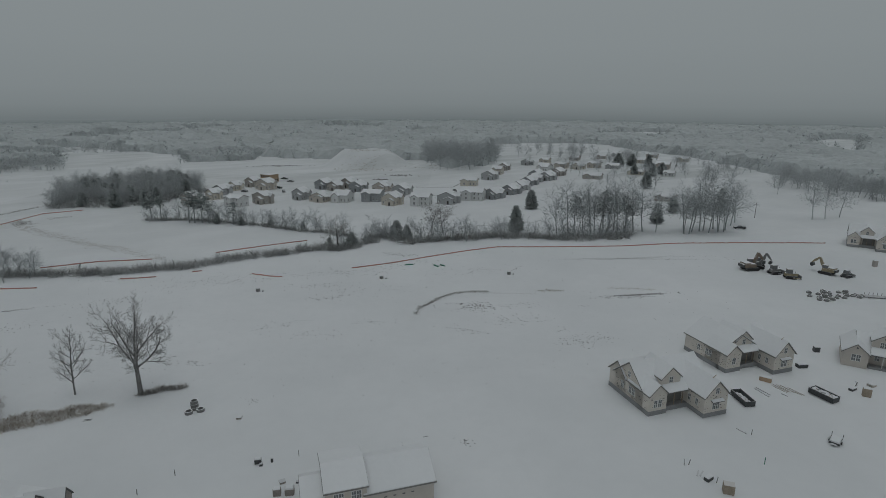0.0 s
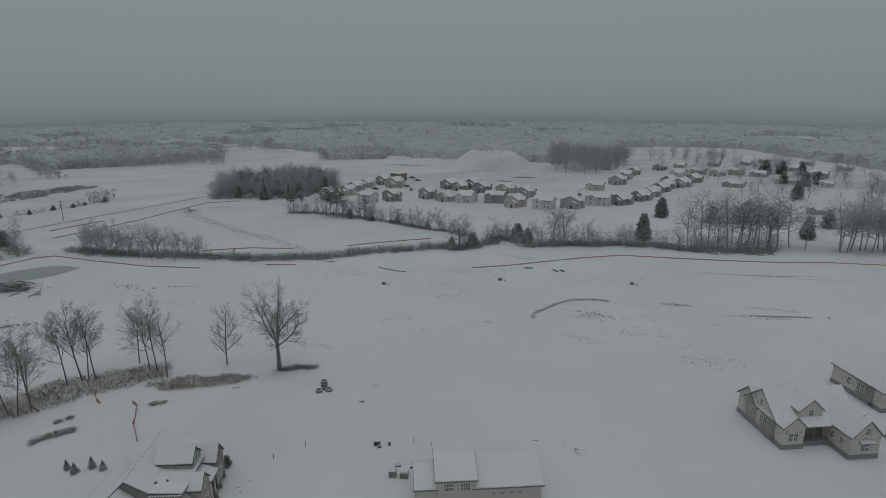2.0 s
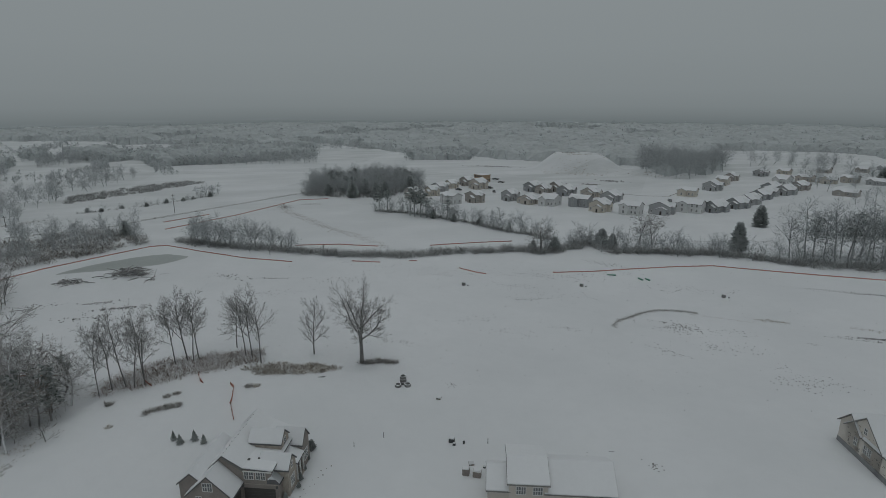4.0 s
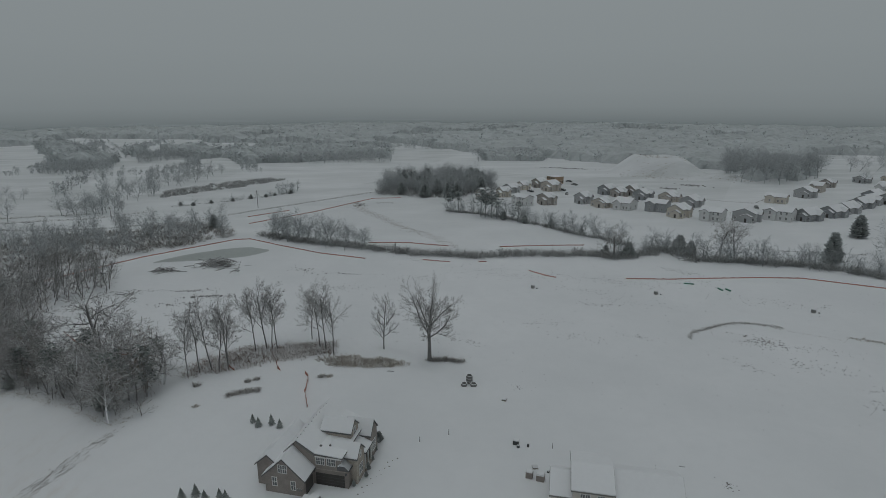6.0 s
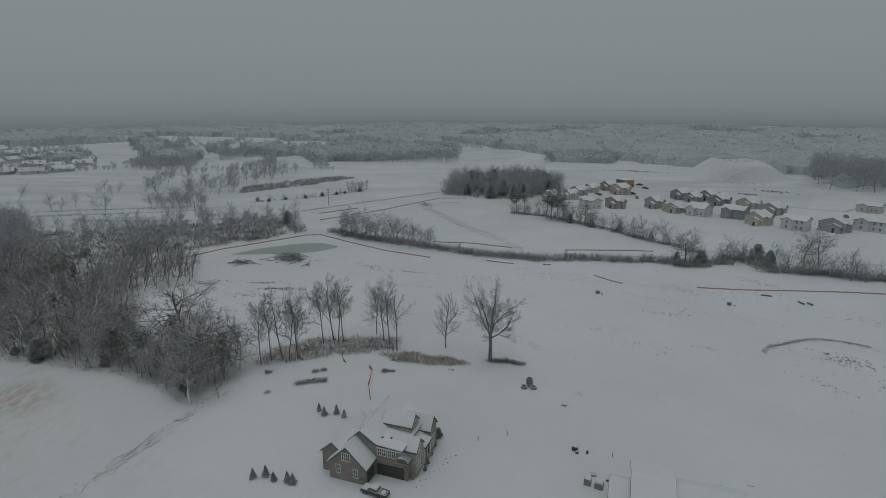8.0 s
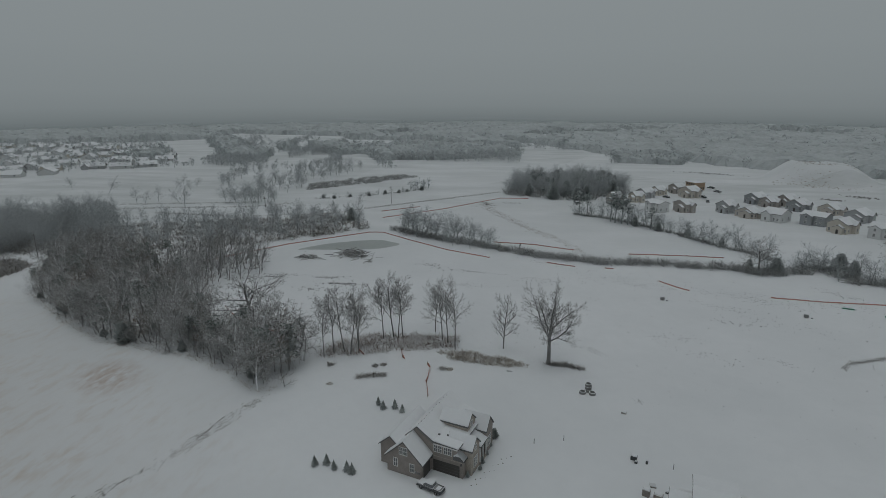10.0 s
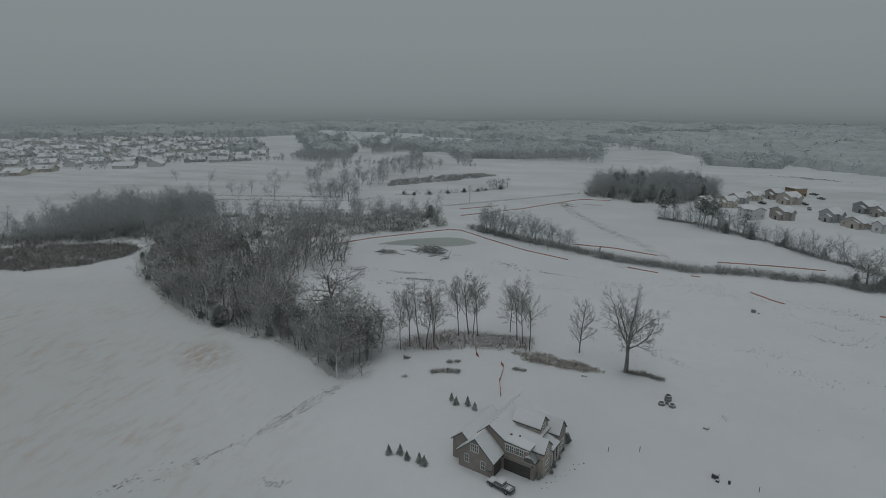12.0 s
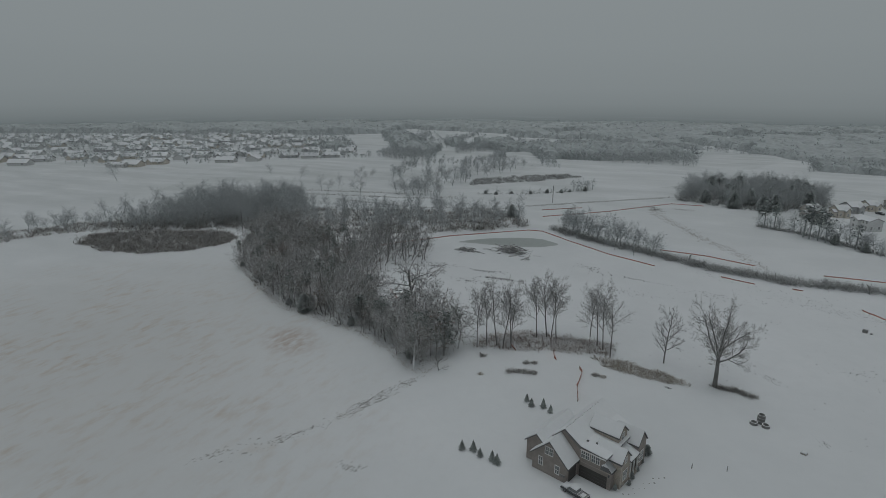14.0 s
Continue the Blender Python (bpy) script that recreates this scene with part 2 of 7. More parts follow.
def height(x, y):
    """The lie of the land: almost flat, with low swells, a spoil mound, a berm and a graded terrace."""
    h = 0.35 * noise.noise((x * 0.012, y * 0.012, 3.1)) + 0.10 * noise.noise((x * 0.06, y * 0.06, 7.7))
    h *= smooth(0.9, 1.6, math.hypot((x + 176) / 25, (y - 136) / 25))
    # spoil mound behind the new houses, flat on top, with a low tail
    d = math.hypot((x + 67) / 42, (y - 492) / 36)
    h += 12.3 * (1 - smooth(0.42, 1.0, d)) * (1 + 0.16 * noise.noise((x * 0.08, y * 0.08, 1.0)))
    d = math.hypot((x + 4) / 46, (y - 470) / 19)
    h += 4.1 * (1 - smooth(0.2, 1.0, d)) * (1 + 0.4 * noise.noise((x * 0.09, y * 0.09, 5.0)))
    # curved berm in the open field
    r = math.hypot(x - 2.6, (y - 138.5) * 1.5)
    a = math.atan2(y - 138.5, x - 2.6)
    if 1.2 < a < 3.3:
        h += 0.7 * math.exp(-((r - 11.0) / 1.3) ** 2)
    return h


def axis(lo, hi, a, b, step):
    """Grid lines: fine between a and b, wider and wider outside."""
    v = [a + k * step for k in range(int((b - a) / step) + 1)]
    s, p = step, v[-1]
    while p < hi:
        s *= 1.35
        p += s
        v.append(p)
    s, p = step, a
    while p > lo:
        s *= 1.35
        p -= s
        v.insert(0, p)
    return v


gx, gy = axis(-4500, 4500, -260, 220, 3.0), axis(-4500, 4500, 20, 545, 3.0)
gv = [(x, y, height(x, y)) for y in gy for x in gx]
nx = len(gx)
gf = [(j * nx + i, j * nx + i + 1, (j + 1) * nx + i + 1, (j + 1) * nx + i) for j in range(len(gy) - 1) for i in range(nx - 1)]


def ground_material():
    """Snow with faint drifts, thin places where brown grass and soil show through, the relief of furrows, and far
    fields greyed for haze.
    """
    m = bpy.data.materials.new("snowfield")
    m.use_nodes = True
    n, l = m.node_tree.nodes, m.node_tree.links
    b = n["Principled BSDF"]
    b.inputs["Roughness"].default_value = 0.85
    b.inputs["Specular IOR Level"].default_value = 0.25
    geo = n.new("ShaderNodeNewGeometry")

    def fac(scale, detail, lo, hi, stretch=(1, 1, 1), turn=0.0):
        mp, t, r = n.new("ShaderNodeMapping"), n.new("ShaderNodeTexNoise"), n.new("ShaderNodeMapRange")
        mp.vector_type = "TEXTURE"
        mp.inputs["Scale"].default_value = stretch
        mp.inputs["Rotation"].default_value = (0, 0, turn)
        l.new(geo.outputs["Position"], mp.inputs["Vector"])
        l.new(mp.outputs[0], t.inputs["Vector"])
        t.inputs["Scale"].default_value, t.inputs["Detail"].default_value = scale, detail
        t.inputs["Roughness"].default_value = 0.6
        r.inputs["From Min"].default_value, r.inputs["From Max"].default_value = lo, hi
        l.new(t.outputs["Fac"], r.inputs["Value"])
        return r.outputs[0]

    def ball(cx, cy, rx, ry):
        """1 in the middle of an ellipse on the ground, 0 at its rim."""
        mp, ln, r = n.new("ShaderNodeMapping"), n.new("ShaderNodeVectorMath"), n.new("ShaderNodeMapRange")
        mp.inputs["Location"].default_value = (-cx / rx, -cy / ry, 0)
        mp.inputs["Scale"].default_value = (1 / rx, 1 / ry, 0)
        l.new(geo.outputs["Position"], mp.inputs["Vector"])
        ln.operation = "LENGTH"
        l.new(mp.outputs[0], ln.inputs[0])
        r.inputs["From Min"].default_value, r.inputs["From Max"].default_value = 1.0, 0.3
        l.new(ln.outputs["Value"], r.inputs["Value"])
        return r.outputs[0]

    def op(kind, a, c):
        k = n.new("ShaderNodeMath")
        k.operation = kind
        for i, v in enumerate((a, c)):
            if isinstance(v, (int, float)):
                k.inputs[i].default_value = v
            else:
                l.new(v, k.inputs[i])
        return k.outputs[0]

    def mix(f, a, c):
        k = n.new("ShaderNodeMix")
        k.data_type = "RGBA"
        l.new(f, k.inputs["Factor"])
        for i, v in ((6, a), (7, c)):
            if isinstance(v, tuple):
                k.inputs[i].default_value = v
            else:
                l.new(v, k.inputs[i])
        return k.outputs[2]

    colour = mix(fac(0.02, 4, 0.3, 0.7), (0.68, 0.695, 0.705, 1), (0.77, 0.78, 0.79, 1))
    colour = mix(op("MULTIPLY", fac(0.35, 5, 0.45, 0.8), 0.25), colour, (0.65, 0.665, 0.67, 1))
    # meadows beyond the plots: distance haze put into the snow colour, field by field
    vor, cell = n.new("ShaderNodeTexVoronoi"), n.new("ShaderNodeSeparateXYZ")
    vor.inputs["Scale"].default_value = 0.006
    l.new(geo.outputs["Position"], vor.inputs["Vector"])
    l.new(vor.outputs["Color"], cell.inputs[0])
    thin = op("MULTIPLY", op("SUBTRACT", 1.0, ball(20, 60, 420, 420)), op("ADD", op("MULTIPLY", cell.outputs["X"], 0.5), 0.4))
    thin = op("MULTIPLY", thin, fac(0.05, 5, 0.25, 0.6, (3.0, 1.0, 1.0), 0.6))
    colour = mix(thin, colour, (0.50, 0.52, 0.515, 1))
    # stubble field by the woods: faint brown where the snow is thin, in streaks
    field = ball(-139.6, -17.5, 113.7, 71.2)
    colour = mix(op("MULTIPLY", field, 0.55), colour, (0.56, 0.555, 0.54, 1))
    streak = op("MULTIPLY", fac(0.45, 8, 0.47, 0.72, (2.4, 1.0, 1.0), 2.15), fac(0.06, 3, 0.36, 0.62))
    colour = mix(op("MULTIPLY", op("MULTIPLY", field, streak), 0.85), colour, (0.52, 0.44, 0.36, 1))
    # a bare patch in that field
    patch = op("MULTIPLY", ball(-129.6, 26.7, 11.2, 8.1), fac(0.6, 6, 0.36, 0.66, (2.0, 1.0, 1.0), 2.15))
    colour = mix(op("MULTIPLY", patch, 0.75), colour, (0.40, 0.29, 0.22, 1))
    l.new(colour, b.inputs["Base Color"])
    bp = n.new("ShaderNodeBump")
    bp.inputs["Strength"].default_value, bp.inputs["Distance"].default_value = 0.25, 0.10
    l.new(op("ADD", fac(0.5, 6, 0.2, 0.8), op("MULTIPLY", fac(0.07, 3, 0.2, 0.8), 2.0)), bp.inputs["Height"])
    l.new(bp.outputs[0], b.inputs["Normal"])
    return m


SNOWFIELD = ground_material()
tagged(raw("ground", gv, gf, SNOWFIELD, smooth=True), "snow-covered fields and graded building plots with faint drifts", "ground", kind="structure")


def mist_material():
    """Glowing backdrop paint for the far distance: haze, dim bands of woods and fields that melt into the grey sky."""
    m = bpy.data.materials.new("distant_mist")
    m.use_nodes = True
    n, l = m.node_tree.nodes, m.node_tree.links
    n.clear()
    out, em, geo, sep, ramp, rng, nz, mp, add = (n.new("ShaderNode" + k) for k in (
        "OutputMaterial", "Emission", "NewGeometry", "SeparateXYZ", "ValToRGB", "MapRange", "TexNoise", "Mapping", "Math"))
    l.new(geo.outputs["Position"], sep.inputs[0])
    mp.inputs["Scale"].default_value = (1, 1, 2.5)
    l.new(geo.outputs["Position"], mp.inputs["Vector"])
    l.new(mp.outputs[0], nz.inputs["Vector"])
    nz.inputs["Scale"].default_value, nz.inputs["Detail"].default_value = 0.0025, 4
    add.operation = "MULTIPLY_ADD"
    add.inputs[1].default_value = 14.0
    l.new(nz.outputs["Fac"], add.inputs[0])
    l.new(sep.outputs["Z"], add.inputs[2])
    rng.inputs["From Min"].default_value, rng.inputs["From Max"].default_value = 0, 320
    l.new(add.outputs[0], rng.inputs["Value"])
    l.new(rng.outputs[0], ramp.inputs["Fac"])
    # haze and sky tone are painted as an emitted ramp by height
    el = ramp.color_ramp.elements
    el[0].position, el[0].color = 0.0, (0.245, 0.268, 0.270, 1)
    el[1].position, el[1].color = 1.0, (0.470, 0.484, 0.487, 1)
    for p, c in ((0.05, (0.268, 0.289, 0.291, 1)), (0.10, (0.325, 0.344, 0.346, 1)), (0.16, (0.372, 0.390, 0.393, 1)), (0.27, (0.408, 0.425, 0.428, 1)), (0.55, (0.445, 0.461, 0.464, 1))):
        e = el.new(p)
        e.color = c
    # pale streaks painted low down for fields between the far woods
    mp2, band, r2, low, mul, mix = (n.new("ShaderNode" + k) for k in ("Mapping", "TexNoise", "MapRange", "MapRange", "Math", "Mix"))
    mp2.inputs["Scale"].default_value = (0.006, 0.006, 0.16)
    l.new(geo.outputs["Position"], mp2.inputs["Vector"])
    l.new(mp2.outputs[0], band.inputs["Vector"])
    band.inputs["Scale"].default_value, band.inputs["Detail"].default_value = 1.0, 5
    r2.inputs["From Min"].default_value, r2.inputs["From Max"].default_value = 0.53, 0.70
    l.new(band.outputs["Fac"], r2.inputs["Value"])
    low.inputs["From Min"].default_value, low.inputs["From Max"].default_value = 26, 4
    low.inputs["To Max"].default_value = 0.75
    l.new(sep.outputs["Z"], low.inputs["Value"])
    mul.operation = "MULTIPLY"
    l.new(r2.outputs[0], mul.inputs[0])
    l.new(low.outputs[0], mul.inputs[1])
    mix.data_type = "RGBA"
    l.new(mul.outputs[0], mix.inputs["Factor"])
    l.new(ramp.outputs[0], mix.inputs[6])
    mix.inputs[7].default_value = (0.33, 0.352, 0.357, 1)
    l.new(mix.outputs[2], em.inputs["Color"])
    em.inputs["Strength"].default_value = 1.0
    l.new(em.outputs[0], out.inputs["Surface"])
    return m


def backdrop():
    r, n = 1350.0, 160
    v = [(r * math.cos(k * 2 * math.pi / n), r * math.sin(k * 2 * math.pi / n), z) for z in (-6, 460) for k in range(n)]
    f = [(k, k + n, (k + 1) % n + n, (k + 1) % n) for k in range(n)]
    tagged(raw("backdrop", v, f, mist_material(), smooth=True), "glowing backdrop painted as grey winter mist, closing off the distance", "mist", kind="structure")


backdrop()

# ---- trees ----
def tube(V, F, pts, radii, n):
    """A tapered tube along pts."""
    base = len(V)
    for i, (p, r) in enumerate(zip(pts, radii)):
        d = (pts[min(i + 1, len(pts) - 1)] - pts[max(i - 1, 0)]).normalized()
        a = d.orthogonal().normalized()
        b = d.cross(a)
        for k in range(n):
            t = k * 2 * math.pi / n
            V.append(p + a * (r * math.cos(t)) + b * (r * math.sin(t)))
    for i in range(len(pts) - 1):
        for k in range(n):
            o = base + i * n
            F.append((o + k, o + (k + 1) % n, o + n + (k + 1) % n, o + n + k))


def grow(rng, out, p, d, length, radius, level, plan):
    """One limb and, by plan, its branches. plan rows: children, spread, length ratio, first child's place, sides, segments, bend, lift."""
    kids, spread, ratio, first, sides, segs, bend, lift = plan[level]
    pts, radii = [p.copy()], [radius]
    d = d.normalized()
    last = level == len(plan) - 1
    tip = 0.5 if level == 0 else (0.35 if last else 0.3)
    for i in range(segs):
        d = (d + Vector((rng.gauss(0, bend), rng.gauss(0, bend), rng.gauss(0, bend) * 0.6 + lift))).normalized()
        pts.append(pts[-1] + d * (length / segs))
        radii.append(radius * (1 + (tip - 1) * (i + 1) / segs))
    V, F = out[0] if level < 2 else out[1]
    if sides == 1:
        # the finest twigs: thin flat slivers, each with side shoots
        side = d.orthogonal().normalized()
        side.rotate(Matrix.Rotation(rng.random() * 6.28, 3, d))
        w = max(radius, 0.022) * 1.25
        tips = [(p, pts[-1])] + [(p.lerp(pts[-1], f), p.lerp(pts[-1], f) + (d * 0.7 + side * g).normalized() * length * 0.5) for f, g in ((0.3, 0.8), (0.55, -0.8), (0.7, 0.7))]
        for a, b in tips:
            o = len(V)
            V += [a, a.lerp(b, 0.5) + side.cross(d) * w, b, a.lerp(b, 0.5) - side.cross(d) * w]
            F.append((o, o + 1, o + 2, o + 3))
        return
    tube(V, F, pts, radii, sides)
    if last:
        return
    turn = rng.random() * 6.28
    for k in range(kids):
        s = first + (1 - first) * (k + rng.random() * 0.7) / kids
        if k == kids - 1:
            s = 1.0
        i = min(int(s * segs), segs - 1)
        q = pts[i].lerp(pts[i + 1], s * segs - i)
        dd = (pts[i + 1] - pts[i]).normalized()
        side = dd.orthogonal().normalized()
        side.rotate(Matrix.Rotation(turn, 3, dd))
        turn += 2.4 + rng.uniform(-0.4, 0.4)
        sp = radians(spread * rng.uniform(0.65, 1.25)) * (0.5 if k == kids - 1 else 1)
        nd = dd * math.cos(sp) + side * math.sin(sp)
        ll = length * ratio * (1.15 - 0.45 * s if level else 1.1 - 0.35 * s) * rng.uniform(0.75, 1.15)
        rr = max(radii[i] * (0.62 if level == 0 else 0.55), 0.018)
        grow(rng, out, q, nd, ll, rr, level + 1, plan)


OAK = [(8, 44, 1.02, 0.5, 9, 6, 0.03, 0.02), (8, 44, 0.5, 0.25, 6, 6, 0.10, 0.07), (6, 46, 0.52, 0.2, 4, 4, 0.16, 0.05), (6, 45, 0.55, 0.2, 3, 3, 0.18, 0.03), (0, 0, 0, 0, 1, 1, 0.2, 0.02)]
TALL = [(10, 38, 0.45, 0.40, 6, 6, 0.04, 0.02), (7, 42, 0.5, 0.25, 4, 4, 0.12, 0.07), (7, 44, 0.5, 0.2, 3, 3, 0.15, 0.05), (0, 0, 0, 0, 1, 1, 0.2, 0.03)]
YOUNG = [(12, 50, 0.50, 0.25, 6, 6, 0.03, 0.02), (7, 42, 0.48, 0.2, 4, 4, 0.10, 0.07), (6, 42, 0.5, 0.2, 3, 3, 0.15, 0.05), (0, 0, 0, 0, 1, 1, 0.2, 0.03)]
WOOD = [(11, 46, 0.48, 0.22, 5, 5, 0.12, 0.02), (7, 48, 0.5, 0.2, 3, 3, 0.18, 0.04), (7, 50, 0.6, 0.15, 1, 1, 0.2, 0.02)]
AIRY = [(12, 46, 0.48, 0.22, 4, 4, 0.12, 0.02), (11, 50, 0.5, 0.2, 3, 2, 0.18, 0.04), (7, 50, 0.6, 0.15, 1, 1, 0.2, 0.02)]
CROWNED = [(17, 56, 0.38, 0.36, 5, 5, 0.05, 0.01), (12, 55, 0.52, 0.12, 3, 2, 0.16, 0.04), (8, 55, 0.62, 0.1, 1, 1, 0.2, 0.02)]
BOWED = [(9, 55, 0.75, 0.35, 6, 5, 0.08, 0.0), (7, 50, 0.5, 0.2, 4, 4, 0.14, -0.05), (6, 45, 0.55, 0.15, 3, 3, 0.16, -0.05), (0, 0, 0, 0, 1, 1, 0.2, -0.03)]
HEDGE = [(9, 50, 0.7, 0.12, 4, 3, 0.10, 0.05), (7, 45, 0.5, 0.15, 3, 3, 0.15, 0.06), (6, 50, 0.55, 0.15, 1, 1, 0.2, 0.03)]


def tree_meshes(seed, plan, trunk, radius, lean=0.03, mats=None):
    rng = random.Random(seed)
    out = (([], []), ([], []))
    grow(rng, out, Vector((0, 0, -0.3)), Vector((rng.gauss(0, lean), rng.gauss(0, lean), 1)), trunk, radius, 0, plan)
    made = []
    for (V, F), nm, mt in zip(out, ("trunk", "crown"), mats or (BARK, TWIG)):
        me = bpy.data.meshes.new(nm)
        me.from_pydata(V, [], F)
        me.materials.append(mt)
        me.shade_smooth()
        made.append(me)
    return made


def plant(meshes, x, y, size, turn, label, group="", name="tree", category="tree", z=None, wide=1.0):
    ob = new(name)
    ob.matrix_world = pose(x, y, height(x, y) if z is None else z, 0, 0, turn) @ Matrix.Diagonal((size * wide, size * wide, size, 1))
    tagged(ob, label, category, group)
    for me in meshes:
        k = new(me.name.split(".")[0], me)
        k.parent = ob
    return ob


def cedar_meshes(seed, tall, wide, needles=CEDAR):
    """An evergreen: a trunk and a ragged cone of many small sprays."""
    rng = random.Random(seed)
    V, F = [], []
    tube(V, F, [Vector((0, 0, -0.2)), Vector((0, 0, tall * 0.9))], [0.16 * tall / 6, 0.03], 5)
    a = bpy.data.meshes.new("trunk")
    a.from_pydata(V, [], F)
    a.materials.append(BARK)
    V, F = [], []
    for k in range(620):
        h = rng.random() ** 0.8
        z = tall * (0.06 + 0.92 * h)
        lump = 0.75 + 0.4 * noise.noise((seed * 3.3, math.floor(h * 9), rng.random() * 0.2))
        r = wide * min(1.0, 0.55 + 2.2 * h) * (1 - h) ** 0.62 * rng.uniform(0.4, 1.08) * lump + 0.05
        t = rng.random() * 6.283
        c = Vector((r * math.cos(t), r * math.sin(t), z))
        s = (0.16 + 0.22 * (1 - h)) * wide * rng.uniform(0.6, 1.3)
        outw = Vector((math.cos(t), math.sin(t), rng.uniform(-0.1, 0.7))).normalized()
        sidew = Vector((-math.sin(t), math.cos(t), rng.uniform(-0.4, 0.4)))
        o = len(V)
        upw = Vector((0, 0, 1))
        V += [c - outw * s, c + sidew * s * 0.7 - upw * s * 0.25, c + outw * s * 1.2, c - sidew * s * 0.7 - upw * s * 0.25, c + upw * s * 0.45]
        F += [(o, o + 1, o + 4), (o + 1, o + 2, o + 4), (o + 2, o + 3, o + 4), (o + 3, o, o + 4)]
    b = bpy.data.meshes.new("crown")
    b.from_pydata(V, [], F)
    b.materials.append(needles)
    return a, b


def fir_meshes(seed, tall, wide):
    """A young fir: whorls of drooping branches that narrow to a pointed tip."""
    rng = random.Random(seed)
    V, F = [], []
    tube(V, F, [Vector((0, 0, -0.2)), Vector((0, 0, tall))], [0.05 * tall, 0.02], 5)
    a = bpy.data.meshes.new("trunk")
    a.from_pydata(V, [], F)
    a.materials.append(BARK)
    V, F = [], []
    for k in range(11):
        h = k / 11
        r = wide * (1 - h) ** 0.9
        for j in range(10):
            t = (j + rng.random() * 0.8) * 0.628 + k
            ln = r * rng.uniform(0.65, 1.15)
            p = Vector((0, 0, tall * (0.1 + 0.86 * h)))
            e = p + Vector((math.cos(t), math.sin(t), rng.uniform(-0.25, 0.05))) * ln
            s = Vector((-math.sin(t), math.cos(t), 0)) * ln * 0.22
            m = p.lerp(e, 0.6)
            o = len(V)
            V += [p + Vector((0, 0, 0.06 * tall)), m + s, e, m - s, m + Vector((0, 0, 0.05 * tall))]
            F += [(o, o + 1, o + 4), (o + 1, o + 2, o + 4), (o + 2, o + 3, o + 4), (o + 3, o, o + 4)]
    b = bpy.data.meshes.new("crown")
    b.from_pydata(V, [], F)
    b.materials.append(CEDAR)
    return a, b


def pine_meshes(seed, tall, bark=BARK, needles=CEDAR):
    """A tall old evergreen: a long bare trunk with ragged foliage high up."""
    rng = random.Random(seed)
    V, F = [], []
    tube(V, F, [Vector((0, 0, -0.2)), Vector((0.2, 0, tall * 0.5)), Vector((0, 0.2, tall * 0.95))], [0.24, 0.18, 0.05], 6)
    V2, F2 = [], []
    for b in range(26):
        h = rng.uniform(0.42, 0.97)
        t = rng.random() * 6.283
        ln = tall * 0.2 * (1.15 - h) * rng.uniform(0.7, 1.5) + 0.5
        p = Vector((0.1, 0.1, tall * h))
        e = p + Vector((math.cos(t), math.sin(t), rng.uniform(-0.05, 0.35))) * ln
        tube(V, F, [p, e], [0.06, 0.02], 3)
        for k in range(22):
            c = p.lerp(e, rng.uniform(0.3, 1.05)) + Vector((rng.gauss(0, 0.45), rng.gauss(0, 0.45), rng.gauss(0.1, 0.35)))
            s = rng.uniform(0.25, 0.55)
            d1 = Vector((rng.gauss(0, 1), rng.gauss(0, 1), rng.gauss(0, 0.4))).normalized() * s
            d2 = Vector((rng.gauss(0, 1), rng.gauss(0, 1), rng.gauss(0, 0.4))).normalized() * s
            o = len(V2)
            V2 += [c - d1, c + d2 * 0.6, c + d1, c - d2 * 0.6]
            F2.append((o, o + 1, o + 2, o + 3))
    made = []
    for nm, v, f, mt in (("trunk", V, F, bark), ("crown", V2, F2, needles)):
        me = bpy.data.meshes.new(nm)
        me.from_pydata(v, [], f)
        me.materials.append(mt)
        made.append(me)
    return made


def brush(name, spots, mat, label, category="bushes", stems=26, tall=1.3, seed=3, spread=1.0, blade=(0.012, 0.03)):
    """A thicket of thin stems round the given spots, one mesh of stuff."""
    rng = random.Random(seed)
    V, F = [], []
    for x, y, s in spots:
        z = height(x, y)
        for k in range(stems):
            a, r = rng.random() * 6.283, s * spread * math.sqrt(rng.random())
            p = Vector((x + r * math.cos(a), y + r * math.sin(a), z - 0.05))
            d = Vector((rng.gauss(0, 1.1), rng.gauss(0, 1.1), 1)).normalized()
            ln = tall * rng.uniform(0.45, 1.2)
            w = rng.uniform(*blade)
            q = p + d * ln
            m = p.lerp(q, 0.55) + Vector((rng.gauss(0, 0.12), rng.gauss(0, 0.12), 0)) * ln
            b = rng.random() * 6.283
            sd = Vector((math.cos(b), math.sin(b), 0)) * w * 1.3
            o = len(V)
            V += [p - sd, p + sd, m + sd * 0.8, q, m - sd * 0.8]
            F.append((o, o + 1, o + 2, o + 3, o + 4))
            for j in range(4):
                e = m + Vector((rng.gauss(0, 0.7), rng.gauss(0, 0.7), rng.uniform(-0.15, 0.5))) * ln * 0.6
                o = len(V)
                V += [m, m.lerp(e, 0.5) + sd * 0.6, e, m.lerp(e, 0.5) - sd * 0.6]
                F.append((o, o + 1, o + 2, o + 3))
    return tagged(raw(name, V, F, mat), label, category, kind="stuff")


def along(pts, step, jitter, seed, size=(0.8, 1.4)):
    """Spots along a polyline."""
    rng = random.Random(seed)
    spots = []
    for (x0, y0), (x1, y1) in zip(pts, pts[1:]):
        n = max(1, int(math.hypot(x1 - x0, y1 - y0) / step))
        for k in range(n):
            t = (k + rng.random()) / n
            spots.append((x0 + (x1 - x0) * t + rng.gauss(0, jitter), y0 + (y1 - y0) * t + rng.gauss(0, jitter), rng.uniform(*size)))
    return spots


